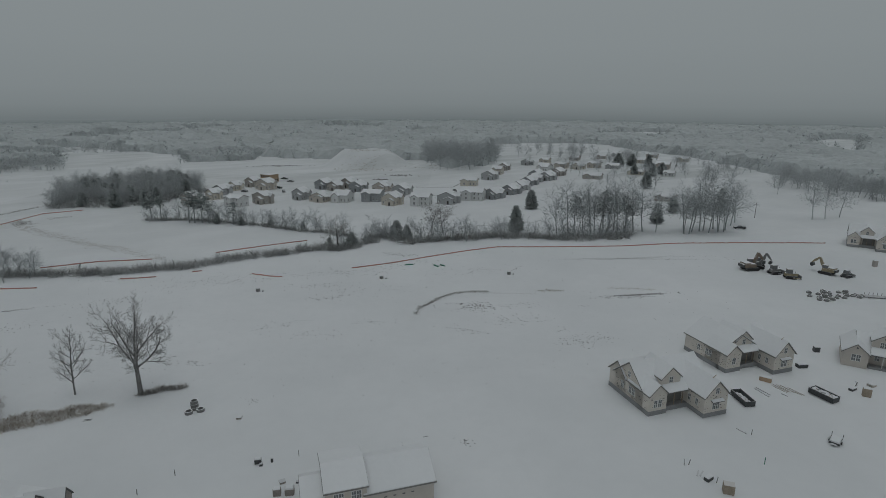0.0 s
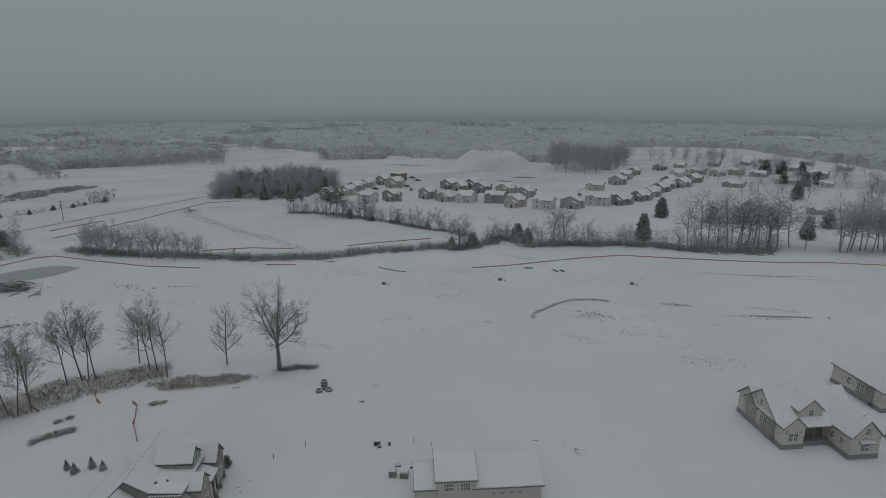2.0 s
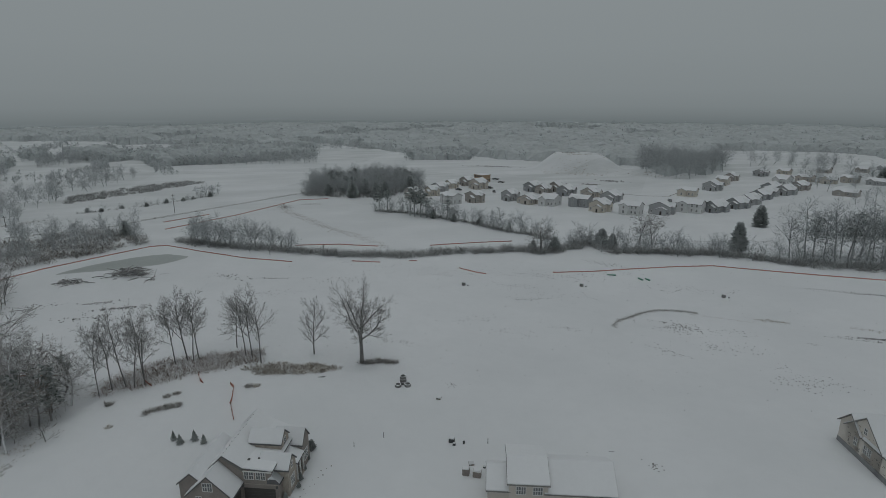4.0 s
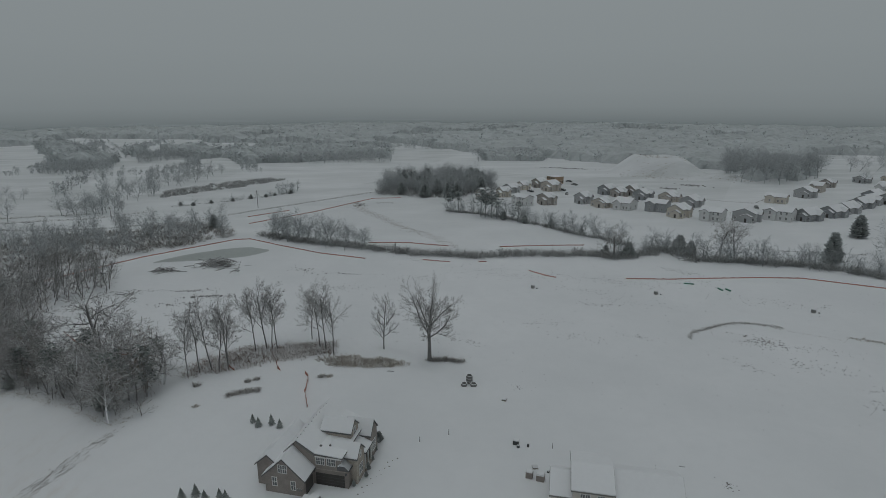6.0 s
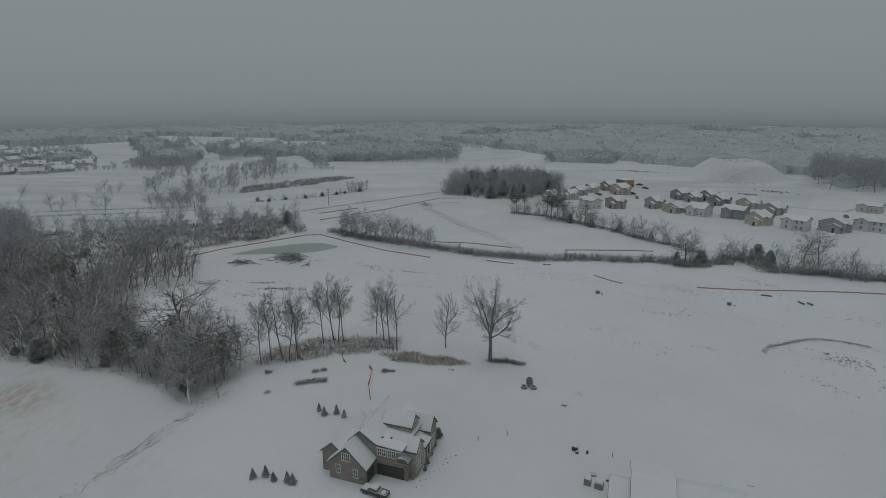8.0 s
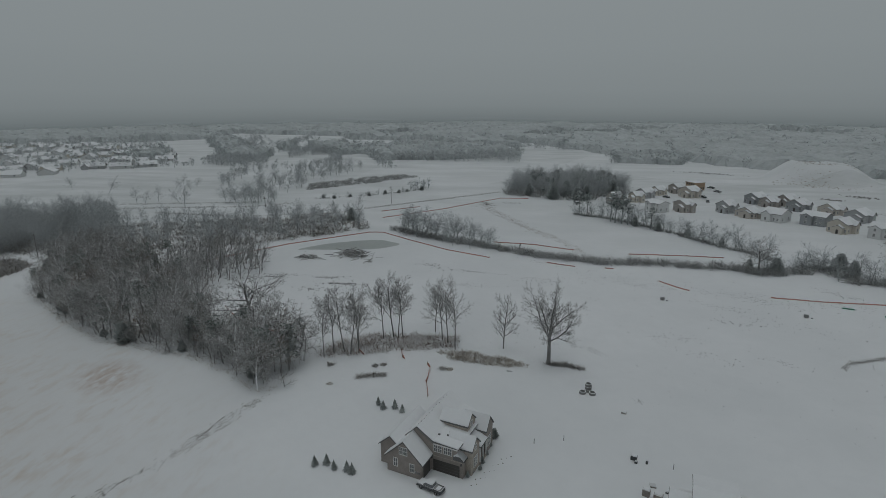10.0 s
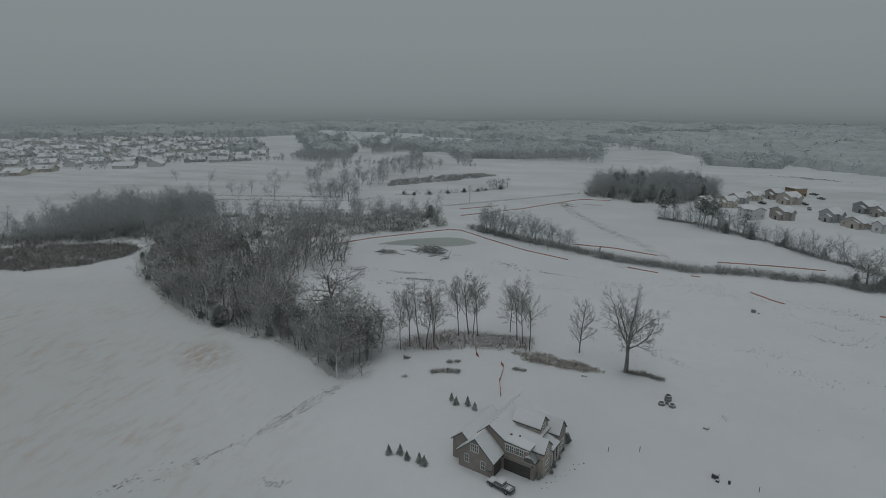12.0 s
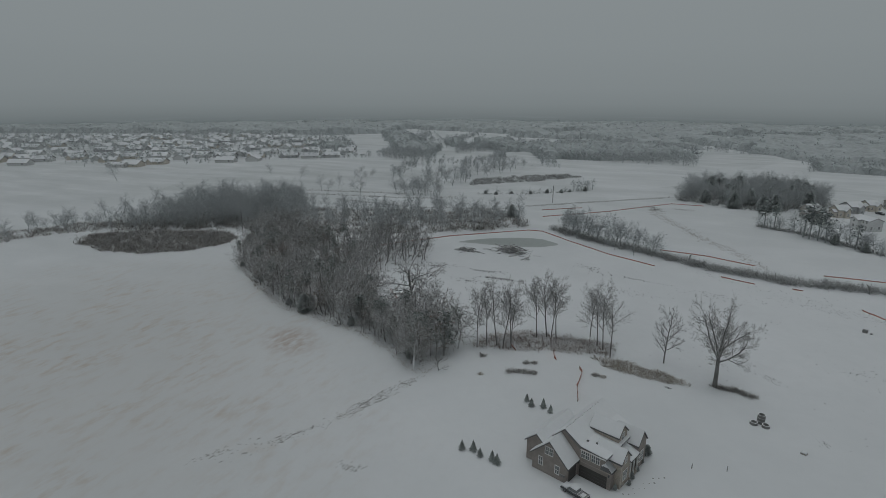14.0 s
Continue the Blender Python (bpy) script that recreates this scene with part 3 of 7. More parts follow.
def inside(poly, x, y):
    hit = False
    for (x0, y0), (x1, y1) in zip(poly, poly[1:] + poly[:1]):
        if (y0 > y) != (y1 > y) and x < x0 + (y - y0) * (x1 - x0) / (y1 - y0):
            hit = not hit
    return hit


def fill(poly, count, gap, seed):
    """Random spots in a polygon, at least gap apart."""
    rng = random.Random(seed)
    xs, ys = [p[0] for p in poly], [p[1] for p in poly]
    spots, tries = [], 0
    while len(spots) < count and tries < count * 40:
        tries += 1
        x, y = rng.uniform(min(xs), max(xs)), rng.uniform(min(ys), max(ys))
        if inside(poly, x, y) and all((x - a) ** 2 + (y - b) ** 2 > gap * gap for a, b in spots[-400:]):
            spots.append((x, y))
    return spots


def far_wood(name, spots, label, tall=(9, 14), seed=5, twigs=20, mat=None, width=0.3):
    """Woods far off: bare trees, each a stem and a crown of many branch sprays, one mesh of stuff."""
    rng = random.Random(seed)
    V, F = [], []
    for x, y in spots:
        h = rng.uniform(*tall)
        z = height(x, y)
        p = Vector((x, y, z - 0.2))
        tube(V, F, [p, p + Vector((rng.gauss(0, 0.4), rng.gauss(0, 0.4), h * 0.75))], [0.17, 0.06], 3)
        for k in range(twigs):
            d = Vector((rng.gauss(0, 1), rng.gauss(0, 1), rng.gauss(0.15, 0.8))).normalized()
            q = p + Vector((0, 0, 0.52 * h)) + Vector((d.x * 0.24, d.y * 0.24, d.z * 0.42)) * h * rng.uniform(0.15, 0.8)
            e = q + (d + Vector((0, 0, 0.35))).normalized() * h * rng.uniform(0.1, 0.22)
            b = rng.random() * 6.283
            sd = Vector((math.cos(b), math.sin(b), rng.gauss(0, 0.4))) * width * rng.uniform(0.5, 1.3)
            o = len(V)
            mid = q.lerp(e, rng.uniform(0.4, 0.7))
            V += [q, mid + sd, e, mid - sd]
            F += [(o, o + 1, o + 2, o + 3)]
    return tagged(raw(name, V, F, mat or TWIG), label, "woods", kind="stuff")

# ---- houses ----
def marks(house, x0, x1, z0, z1, face_pose, count, seed):
    """Dark fixing strips and patches on house wrap, each a part."""
    rng = random.Random(seed)
    for k in range(int(count * 1.5)):
        w = rng.choice((0.16, 0.24, 0.38))
        ob = part("wrap_patch", boxed(-w / 2, -0.012, 0, w / 2, 0.01, rng.uniform(0.07, 0.13)), SHINGLE if rng.random() < 0.6 else LUMBER, house)
        ob.matrix_basis = face_pose @ pose(rng.uniform(x0, x1), 0, rng.uniform(z0, z1))


def unfinished_house(x, y, rz, label, variant=0):
    """A house under construction, wrapped, on a block foundation. Local x runs along the front, y to the back."""
    h = thing("unfinished_house", x, y, rz, label, "house", "houses under construction")
    h.matrix_world = h.matrix_world @ Matrix.Scale(0.93, 4)
    rng = random.Random(40 + variant)
    E, W = 4.5, SIDINGS[0] if variant == 2 else WRAP

    def base(x0, x1, y0, y1):
        part("foundation", boxed(x0 - 0.06, y0 - 0.06, -0.5, x1 + 0.06, y1 + 0.06, 1.0 - (0.15 if variant == 2 else 0)), BLOCK, h, "grey concrete block foundation")

    # main body with its ridge along the front
    base(0, 15.4, 2.0, 13.2)
    if variant == 1:
        wing(h, 0, 10.4, 2.0, 13.2, E, 3.4, "y", W)
        wing(h, 8.5, 15.4, 2.0, 11.4, E, 3.2, "x", W)
    else:
        wing(h, 1.4 if variant == 2 else 0, 15.4, 2.0, 11.4, E, 3.9, "x", W)
    # rear wing whose gable shows beside the main gable
    if variant != 1:
        wing(h, 1.6 if variant == 2 else 0.0, 7.0, 7.6, 13.2, E - 0.1, 2.6, "x" if variant == 0 else "y", W)
    # left front wing
    lw = 5.2 if variant == 2 else 4.1
    base(0, lw, 0, 3)
    wing(h, 0, lw, 0, 6.5, E, 1.9 * lw / 4.1, "y", W, over=0.35)
    # garage wing with its gable to the front
    base(9.8, 15.4, -3.8, 3)
    wing(h, 9.8, 15.4, -3.8, 6.5, E + 0.1, 2.9, "y", W, over=0.4)
    # porch between the wings: deck, posts, roof
    part("porch_deck", boxed(4.16, 0.6, -0.4, 9.74, 1.94, 1.05), BLOCK, h)
    for px in (4.6, 6.6, 8.6):
        part("porch_post", boxed(px - 0.07, 0.75, 1.05, px + 0.07, 0.89, 3.9), LUMBER, h)
    bm = bmesh.new()
    prism(bm, [(0.25, 3.95), (3.6, 5.95), (3.6, 6.12), (0.25, 4.12)], 4.2, 9.7, "x")
    pr = part("porch_roof", bm, DECK, h)
    bm = bmesh.new()
    prism(bm, [(0.28, 4.14), (3.6, 6.14), (3.6, 6.30), (0.28, 4.30)], 4.25, 9.65, "x")
    part("snow_cover", bm, SNOW, pr)
    # flat grey panel painted in for the tone of the porch recess
    part("entry_opening", boxed(5.2, 1.95, 1.05, 9.3, 2.0, 3.7), DECK, h, "flat grey panel at the entry, without a door")
    # dormer
    wing(h, 4.0, 8.6, 1.9, 8.6, 6.5, 2.1, "y", W, z0=4.6, over=0.3)
    window_at(h, 6.3, 1.9, 5.45, 0, 0.8, 1.2)
    # windows
    if variant != 1:
        window_at(h, 1.5, 0, 1.7, 0, 0.75, 1.5)
        window_at(h, 2.5, 0, 1.7, 0, 0.75, 1.5)
    else:
        window_at(h, 2.05, 0, 1.9, 0, 0.95, 1.5)
    window_at(h, 12.2, -3.8, 1.6, 0, 0.75, 1.5)
    window_at(h, 13.05, -3.8, 1.6, 0, 0.75, 1.5)
    window_at(h, 12.6, -3.8, 4.9, 0, 0.8, 1.2)
    bm = bmesh.new()
    prism(bm, [(-4.5, 3.35), (-3.82, 3.6), (-3.82, 3.72), (-4.5, 3.47)], 11.2, 14.1, "x")
    ar = part("awning", bm, SHINGLE, h)
    bm = bmesh.new()
    prism(bm, [(-4.48, 3.48), (-3.84, 3.73), (-3.84, 3.83), (-4.48, 3.58)], 11.25, 14.05, "x")
    part("snow_cover", bm, SNOW, ar)
    for wy in (5.0, 6.0, 8.6):
        window_at(h, 0, wy, 2.0, -90, 0.8, 1.4)
    if variant != 1:
        window_at(h, 0, 6.7, 5.3, -90, 0.7, 1.1)
        marks(h, -9.0, -4.5, 4.5, 6.0, pose(0, 0, 0, 0, 0, -90), 9, variant + 10)
    for wy in (-1.8, 0.2):
        window_at(h, 9.8, wy, 2.0, -90, 0.6, 1.2)
    marks(h, 0.3, 3.8, 1.2, 4.3, pose(0, 0, 0), 14, variant)
    marks(h, 10.1, 15.1, 1.2, 4.4, pose(0, -3.8, 0), 20, variant + 5)
    marks(h, 10.8, 14.2, 4.6, 5.6, pose(0, -3.8, 0), 5, variant + 6)
    marks(h, -11.0, -0.3, 1.2, 4.3, pose(0, 0, 0, 0, 0, -90), 44, variant + 9)
    marks(h, -2.0, 3.5, 1.2, 4.3, pose(9.8, 0, 0, 0, 0, -90), 10, variant + 12)
    # ridge board left standing on the roof
    bm = bmesh.new()
    box(bm, 0, -0.05, 0, 1.3, 0.05, 0.16)
    box(bm, 0.2, -0.05, -0.3, 0.32, 0.05, 0.1)
    rb = part("loose_board", bm, LUMBER, h)
    rb.matrix_basis = pose(12.2, -2.6, 7.75, 0, -8, 20)
    return h


unfinished_house(37.6, 89.9, 18, "unfinished house in beige wrap on grey blocks, snow on its roofs", 0)
unfinished_house(59.9, 106.6, 18, "unfinished wrapped house with snowy roofs beside a skip", 1)


def tan_house():
    """A nearly finished house: a narrow front gable, a recessed porch and a gabled dormer."""
    h = thing("tan_house", 87.5, 111.1, -33, "nearly finished tan house with dark porch on snowy ground", "house", "houses under construction")
    W = SIDINGS[0]
    wing(h, 2.6, 15.0, 2.4, 10.5, 3.4, 2.6, "x", W)
    wing(h, 0, 4.6, 0, 9.0, 3.3, 1.9, "y", W, over=0.35)
    wing(h, 5.0, 9.2, 2.9, 8.0, 5.7, 1.6, "y", W, z0=3.6, over=0.3)
    wing(h, 9.6, 14.0, 3.3, 8.0, 5.5, 1.6, "y", W, z0=3.6, over=0.3)
    bm = bmesh.new()
    prism(bm, [(0.6, 3.1), (3.2, 4.2), (3.2, 4.34), (0.6, 3.24)], 4.9, 15.0, "x")
    pr = part("porch_roof", bm, SHINGLE, h)
    bm = bmesh.new()
    prism(bm, [(0.63, 3.26), (3.2, 4.36), (3.2, 4.52), (0.63, 3.42)], 4.95, 14.95, "x")
    part("snow_cover", bm, SNOW, pr)
    part("porch_deck", boxed(4.86, 0.7, -0.4, 14.9, 2.36, 0.6), BLOCK, h)
    for px in (7.2, 9.8, 12.4, 14.6):
        part("porch_post", boxed(px - 0.08, 0.85, 0.6, px + 0.08, 1.01, 3.15), WHITE, h)
    panel(h, "front_door", 9.0, 2.4, 0.6, 0, 1.1, 2.2, GARAGE)
    for wx in (2.0, 2.85):
        window_at(h, wx, 0, 1.5, 0, 0.7, 1.4)
    for wx in (6.75, 7.5, 11.5, 12.2):
        window_at(h, wx, 2.9 if wx < 9 else 3.3, 4.4, 0, 0.62, 1.2)
    window_at(h, 6.3, 2.4, 1.5, 0, 0.8, 1.3)
    part("gable_vent", boxed(2.25, -0.04, 4.2, 2.55, 0.0, 4.6), SHINGLE, h)
    part("gable_vent", boxed(7.0, 2.86, 6.3, 7.25, 2.9, 6.65), SHINGLE, h)
    return h


tan_house()
unfinished_house(160.8, 213.5, -35, "unfinished wrapped house standing alone past the orange fence", 3)


def brick_house():
    """The finished two-storey brick house with two garages; local x along the drive side, y to the back."""
    h = thing("brick_house", -53, 48.5, 16, "finished two-storey brown brick house, roofs deep in snow", "house")
    # garage wing with its gable to the drive, and a lower wing behind it
    wing(h, -6.3, 0.2, -0.4, 9, 3.1, 3.1, "y", BRICK, over=0.4)
    wing(h, -8.4, -4.5, 1.0, 11, 3.7, 1.7, "y", BRICK, over=0.3)
    # ground floor and the upper floor above it: steep behind the garage wing, a long low slope towards the front
    part("wall", boxed(-4.0, 2.9, -0.3, 6.0, 15.4, 3.2), BRICK, h)
    bm = bmesh.new()
    prism(bm, [(-4.0, 3.204), (0.7, 3.204), (0.7, 5.4), (-2.3, 7.3), (-4.0, 5.6)], 2.9, 15.4, "y")
    part("upper_wall", bm, BRICK, h)
    bm = bmesh.new()
    prism(bm, [(0.7, 3.204), (4.9, 3.204), (4.9, 5.15), (0.7, 5.4)], 2.9, 13.0, "y")
    part("upper_wall", bm, BRICK, h)
    for L, end in (([(-4.6, 5.0), (-2.3, 7.3), (0.7, 5.4)], 15.7), ([(0.7, 5.4), (5.25, 5.13)], 13.2), ([(0.7, 5.4), (6.3, 3.2)], 15.7)):
        begin = 13.2 if L[-1][0] > 6 else 2.6
        bm = bmesh.new()
        prism(bm, [(a, z + 0.01) for a, z in L] + [(a, z + 0.17) for a, z in L[::-1]], begin, end, "y")
        roof = part("roof", bm, SHINGLE, h, "dark shingle roof")
        bm = bmesh.new()
        prism(bm, [(a, z + 0.18) for a, z in L] + [(a, z + 0.32) for a, z in L[::-1]], begin + 0.05, end - 0.05, "y")
        part("snow_cover", bm, SNOW, roof, "smooth white snow")
    part("rake_board", boxed(0, -0.02, 0, 3.5, 0.02, 0.26), DECK, h, "brown rake board").matrix_basis = pose(-2.3, 2.56, 7.05, 0, 32.3, 0)
    part("gutter", boxed(0.75, 2.46, 5.12, 5.2, 2.58, 5.24), WHITE, h, "white gutter over the upper windows")
    # gables towards the front walk, the dormer and the low porch
    wing(h, 2.5, 7.0, 4.2, 7.4, 4.5, 1.6, "x", STONE, over=0.2)
    wing(h, 2.5, 6.9, 10.6, 13.8, 4.5, 1.9, "x", BRICK, over=0.22)
    wing(h, -0.4, 4.7, 7.7, 10.9, 6.4, 1.5, "x", STONE, z0=4.6, over=0.2)
    bm = bmesh.new()
    prism(bm, [(4.9, 4.2), (7.3, 3.2), (7.3, 3.34), (4.9, 4.35)], 7.4, 10.6, "y")
    pr = part("porch_roof", bm, SHINGLE, h)
    bm = bmesh.new()
    prism(bm, [(4.9, 4.37), (7.25, 3.36), (7.25, 3.5), (4.9, 4.5)], 7.45, 10.55, "y")
    part("snow_cover", bm, SNOW, pr)
    part("porch_deck", boxed(6.05, 7.45, -0.3, 7.2, 10.55, 0.3), STONE, h)
    for py in (7.7, 9.0, 10.3):
        part("porch_post", boxed(6.95, py - 0.1, 0.3, 7.15, py + 0.1, 3.3), WHITE, h)
    panel(h, "front_door", 6.0, 9.0, 0.3, 90, 1.1, 2.2, GARAGE, label="dark front door")
    # skirt roof wrapping the corner over the double garage
    bm = bmesh.new()
    hull(bm, [(4.3, 2.6, 3.2), (6.35, 2.6, 3.2), (6.35, 4.5, 3.2), (4.9, 2.95, 4.3), (4.9, 4.5, 4.3), (4.3, 2.95, 3.9)], [(0, 1, 3, 5), (1, 2, 4, 3), (0, 5, 3, 4, 2, 1)])
    bmesh.ops.recalc_face_normals(bm, faces=bm.faces)
    sk = part("skirt_roof", bm, SHINGLE, h)
    bm = bmesh.new()
    hull(bm, [(4.35, 2.65, 3.23), (6.3, 2.65, 3.23), (6.3, 4.45, 3.23), (4.9, 2.95, 4.42), (4.9, 4.45, 4.42), (4.35, 2.95, 4.02)], [(0, 1, 3, 5), (1, 2, 4, 3), (0, 5, 3, 4, 2, 1)])
    bmesh.ops.recalc_face_normals(bm, faces=bm.faces)
    part("snow_cover", bm, SNOW, sk)
    # garages
    gd = panel(h, "garage_door", 3.0, 2.9, -0.1, 0, 4.8, 2.2, GARAGE, label="dark sectional double garage door")
    for k in range(3):
        part("door_groove", boxed(-2.38, -0.045, 0.54 * (k + 1), 2.38, -0.02, 0.54 * (k + 1) + 0.025), SHINGLE, gd)
    panel(h, "garage_door", 0.2, 1.3, -0.1, 90, 2.3, 2.2, GARAGE, label="dark single garage door")
    panel(h, "stone_band", 3.0, 2.9, 2.75, 0, 5.9, 0.1, STONE)
    for lx in (0.42, 5.7):
        part("wall_lamp", boxed(lx - 0.1, 2.7, 2.3, lx + 0.1, 2.9, 2.65), SHINGLE, h)
    # windows
    for wx in (-3.6, -2.85):
        window_at(h, wx, -0.4, 3.75, 0, 0.62, 1.3)
    window_at(h, -4.7, -0.4, 1.3, 0, 0.7, 1.45)
    window_at(h, -1.6, -0.4, 1.0, 0, 0.7, 1.45)
    for wx in (1.1, 1.85, 2.9, 3.65):
        window_at(h, wx, 2.9, 3.65, 0, 0.62, 1.3)
    for wy in (5.4, 6.15):
        window_at(h, 7.0, wy, 1.0, 90, 0.6, 1.7)
    window_at(h, 7.0, 5.8, 4.0, 90, 0.55, 0.95)
    for wy in (11.8, 12.55):
        window_at(h, 6.9, wy, 1.0, 90, 0.65, 1.8)
    window_at(h, 4.7, 9.3, 5.3, 90, 0.8, 1.4)
    # bare spots along the snowy ridge, roof vents, downpipes, meters
    for k in range(12):
        part("ridge_spot", boxed(-2.36 + 0.06 * (k % 3), 3.2 + 0.95 * k, 7.5, -2.26 + 0.06 * (k % 3), 3.34 + 0.95 * k, 7.64), SHINGLE, roof)
    for vx, vy, vz in ((0.9, 4.6, 5.42), (2.3, 5.1, 5.35)):
        part("roof_vent", boxed(vx - 0.17, vy - 0.17, vz - 0.4, vx + 0.17, vy + 0.17, vz + 0.42), SHINGLE, h)
    for px, py in ((0.15, -0.46), (5.95, 2.84)):
        bm = bmesh.new()
        cylinder(bm, (px, py, -0.1), (px, py, 3.0), 0.055, n=6)
        part("downpipe", bm, BRICK, h)
    for k in range(3):
        part("meter_box", boxed(-1.0 + 0.33 * k, -0.56, 1.0, -0.82 + 0.33 * k, -0.402, 1.4), STEEL, h)
    return h


brick_house()


def siding_house():
    """The house with light siding nearest below the camera, seen mostly from above."""
    h = thing("siding_house", -10, 65, 17, "light-sided house under smooth snow, dormer with two windows", "house")
    wing(h, -0.6, 9.2, 0, 8.6, 3.5, 2.3, "x", SIDINGS[0], over=0.35)
    wing(h, -6.0, -0.4, -0.2, 8.8, 4.9, 1.3, "x", SIDINGS[0], over=0.3)
    wing(h, -9.0, -6.0, 0.1, 6.4, 3.5, 1.9, "x", SIDINGS[0], over=0.3)
    for wx in (-4.6, -3.9, -2.2, -1.5):
        window_at(h, wx, -0.2, 3.25, 0, 0.6, 1.2)
    for vx, vy, vz in ((1.6, 3.2, 5.2), (2.4, 2.3, 4.8), (5.4, 1.2, 4.2), (7.6, 3.4, 5.3), (8.2, 3.5, 5.4)):
        part("roof_vent", boxed(vx - 0.1, vy - 0.1, vz - 0.8, vx + 0.1, vy + 0.1, vz + 0.15), SHINGLE, h)
    for k in range(4):
        part("wall_vent", boxed(2.0 + 1.3 * k, -0.04, 2.3, 2.4 + 1.3 * k, 0.0, 2.45), SHINGLE, h)
    return h


siding_house()


def estate_house(x, y, w, d, rz, siding, eave, rise, kind, seed):
    """A new small house; (x, y): its nearest corner, w to its left, d to the back."""
    names = {0: "tan", 1: "grey", 2: "white", 3: "taupe", 4: "cream", 5: "slate", 6: "bare sheathing"}
    storeys = "two-storey" if eave > 3.8 else "single-storey"
    h = thing("estate_house", x, y, rz, storeys + " " + names[siding] + " house with snow-covered gable roof", "house", "houses of the new estate")
    w, d, eave, rise = w * 0.84, d * 0.84, eave * 0.9, rise * 0.86
    S = SIDINGS[siding]
    wing(h, -w, 0, 0, d, eave, rise, kind, S, z0=-0.6, over=0.4)
    if kind == "y":
        # cross gable on the right and a porch at the near end
        wing(h, -w * 0.45, 1.6, d * 0.45, d * 0.8, eave * 0.92, rise * 0.7, "x", S, z0=-0.6, over=0.35)
        wing(h, -w * 0.62, -w * 0.12, -1.8, 0.8, min(eave, 2.9), 1.1, "y", S, z0=-0.6, over=0.3)
    else:
        wing(h, -w * 0.95, -w * 0.5, -1.6, d * 0.5, eave * 0.95, rise * 0.75, "y", S, z0=-0.6, over=0.35)
    front = -1.6 if kind == "x" else 0
    for k in range(2):
        wx = -w * (0.16 + 0.2 * k) if kind == "x" else -w * (0.08 + 0.78 * k)
        for zz in ((0.9, 3.4) if eave > 4.5 else (0.9,)):
            window_at(h, wx, 0, zz, 0, 0.8, 1.25)
    if kind == "y":
        panel(h, "front_door", -w * 0.37, -1.8, 0.1, 0, 1.0, 2.0, GARAGE)
        for zz in ((3.5,) if eave > 4.5 else ()):
            window_at(h, -w * 0.37, 0, zz, 0, 0.8, 1.25)
    else:
        window_at(h, -w * 0.72, front, 1.0, 0, 0.9, 1.3)
        if eave > 4.5:
            window_at(h, -w * 0.72, front, 3.4, 0, 0.8, 1.2)
    for wy in (d * 0.2, d * (0.62 if kind == "y" else 0.75)):
        window_at(h, 1.6 if kind == "y" and wy > d * 0.45 else 0, wy, 1.0, 90, 0.8, 1.25)
    return h


# x, y, width, depth, siding, eave, rise, ridge
ROW_NEAR = [
    (-79.7, 312.3, 9, 9, 1, 4.8, 2.6, "y"), (-65.9, 305.8, 12, 9, 0, 3.2, 2.8, "y"), (-53.3, 303.4, 11, 12, 2, 4.6, 2.6, "x"), (-35.6, 307.5, 13, 10, 5, 5.2, 1.8, "x"),
    (-25.7, 296.2, 10, 12, 4, 4.8, 2.6, "y"), (-8.0, 294.9, 12.5, 9, 2, 5.4, 2.0, "x"), (6.7, 301.3, 12.5, 10, 1, 4.8, 2.6, "y"), (22.0, 311.0, 15, 10, 2, 5.4, 2.2, "x"),
]
ROW_BACK = [
    (-74.7, 350.6, 10, 11, 5, 4.4, 2.6, "y"), (-66.4, 345.5, 9, 10, 3, 3.6, 2.8, "y"), (-59.8, 356.1, 9, 12, 3, 4.4, 2.8, "y"), (-51.1, 342.3, 10, 12, 5, 4.2, 2.8, "y"),
    (-35.8, 341.8, 11, 11, 0, 3.6, 3.0, "y"), (-22.5, 329.0, 11, 12, 1, 4.4, 2.8, "y"), (21.9, 366.3, 13, 8, 4, 4.2, 1.8, "x"), (35.9, 395.3, 11, 12, 1, 4.4, 2.8, "y"),
    (44.0, 423.6, 9, 12, 0, 4.8, 2.2, "x"), (51.8, 452.0, 9, 11, 3, 4.0, 2.6, "y"),
]
ROW_GREY = [
    (30.4, 316.9, 10, 14, 5, 3.8, 3.0, "y"), (42.6, 332.7, 10, 14, 5, 3.8, 2.8, "y"), (49.8, 346.3, 10, 15, 1, 3.8, 2.8, "y"), (58.7, 366.8, 10, 16, 5, 3.8, 2.8, "y"),
    (75.4, 390.9, 10, 14, 1, 3.9, 3.0, "y"), (83.4, 444.5, 11, 14, 2, 4.1, 3.0, "x"), (70, 404, 10, 13, 5, 3.8, 2.8, "y"), (88, 418, 10, 13, 3, 3.8, 2.6, "y"), (64, 381, 10, 14, 1, 3.8, 2.8, "y"),
]
ROW_LEFT = [
    (-108.0, 289.2, 12, 8, 2, 5.2, 1.6, "x"), (-97.3, 298.9, 11, 8, 3, 5.0, 2.2, "y"), (-110.5, 346.8, 12, 10, 0, 5.0, 2.6, "y"), (-123.3, 359.3, 9, 9, 3, 4.6, 2.4, "y"),
    (-131.5, 327.9, 10, 9, 1, 4.2, 2.4, "y"), (-129.7, 344.7, 9, 8, 4, 3.8, 2.4, "y"), (-137.1, 296.5, 8, 8, 3, 5.0, 2.6, "y"), (-130.5, 311.4, 8, 8, 4, 4.4, 2.4, "y"),
]
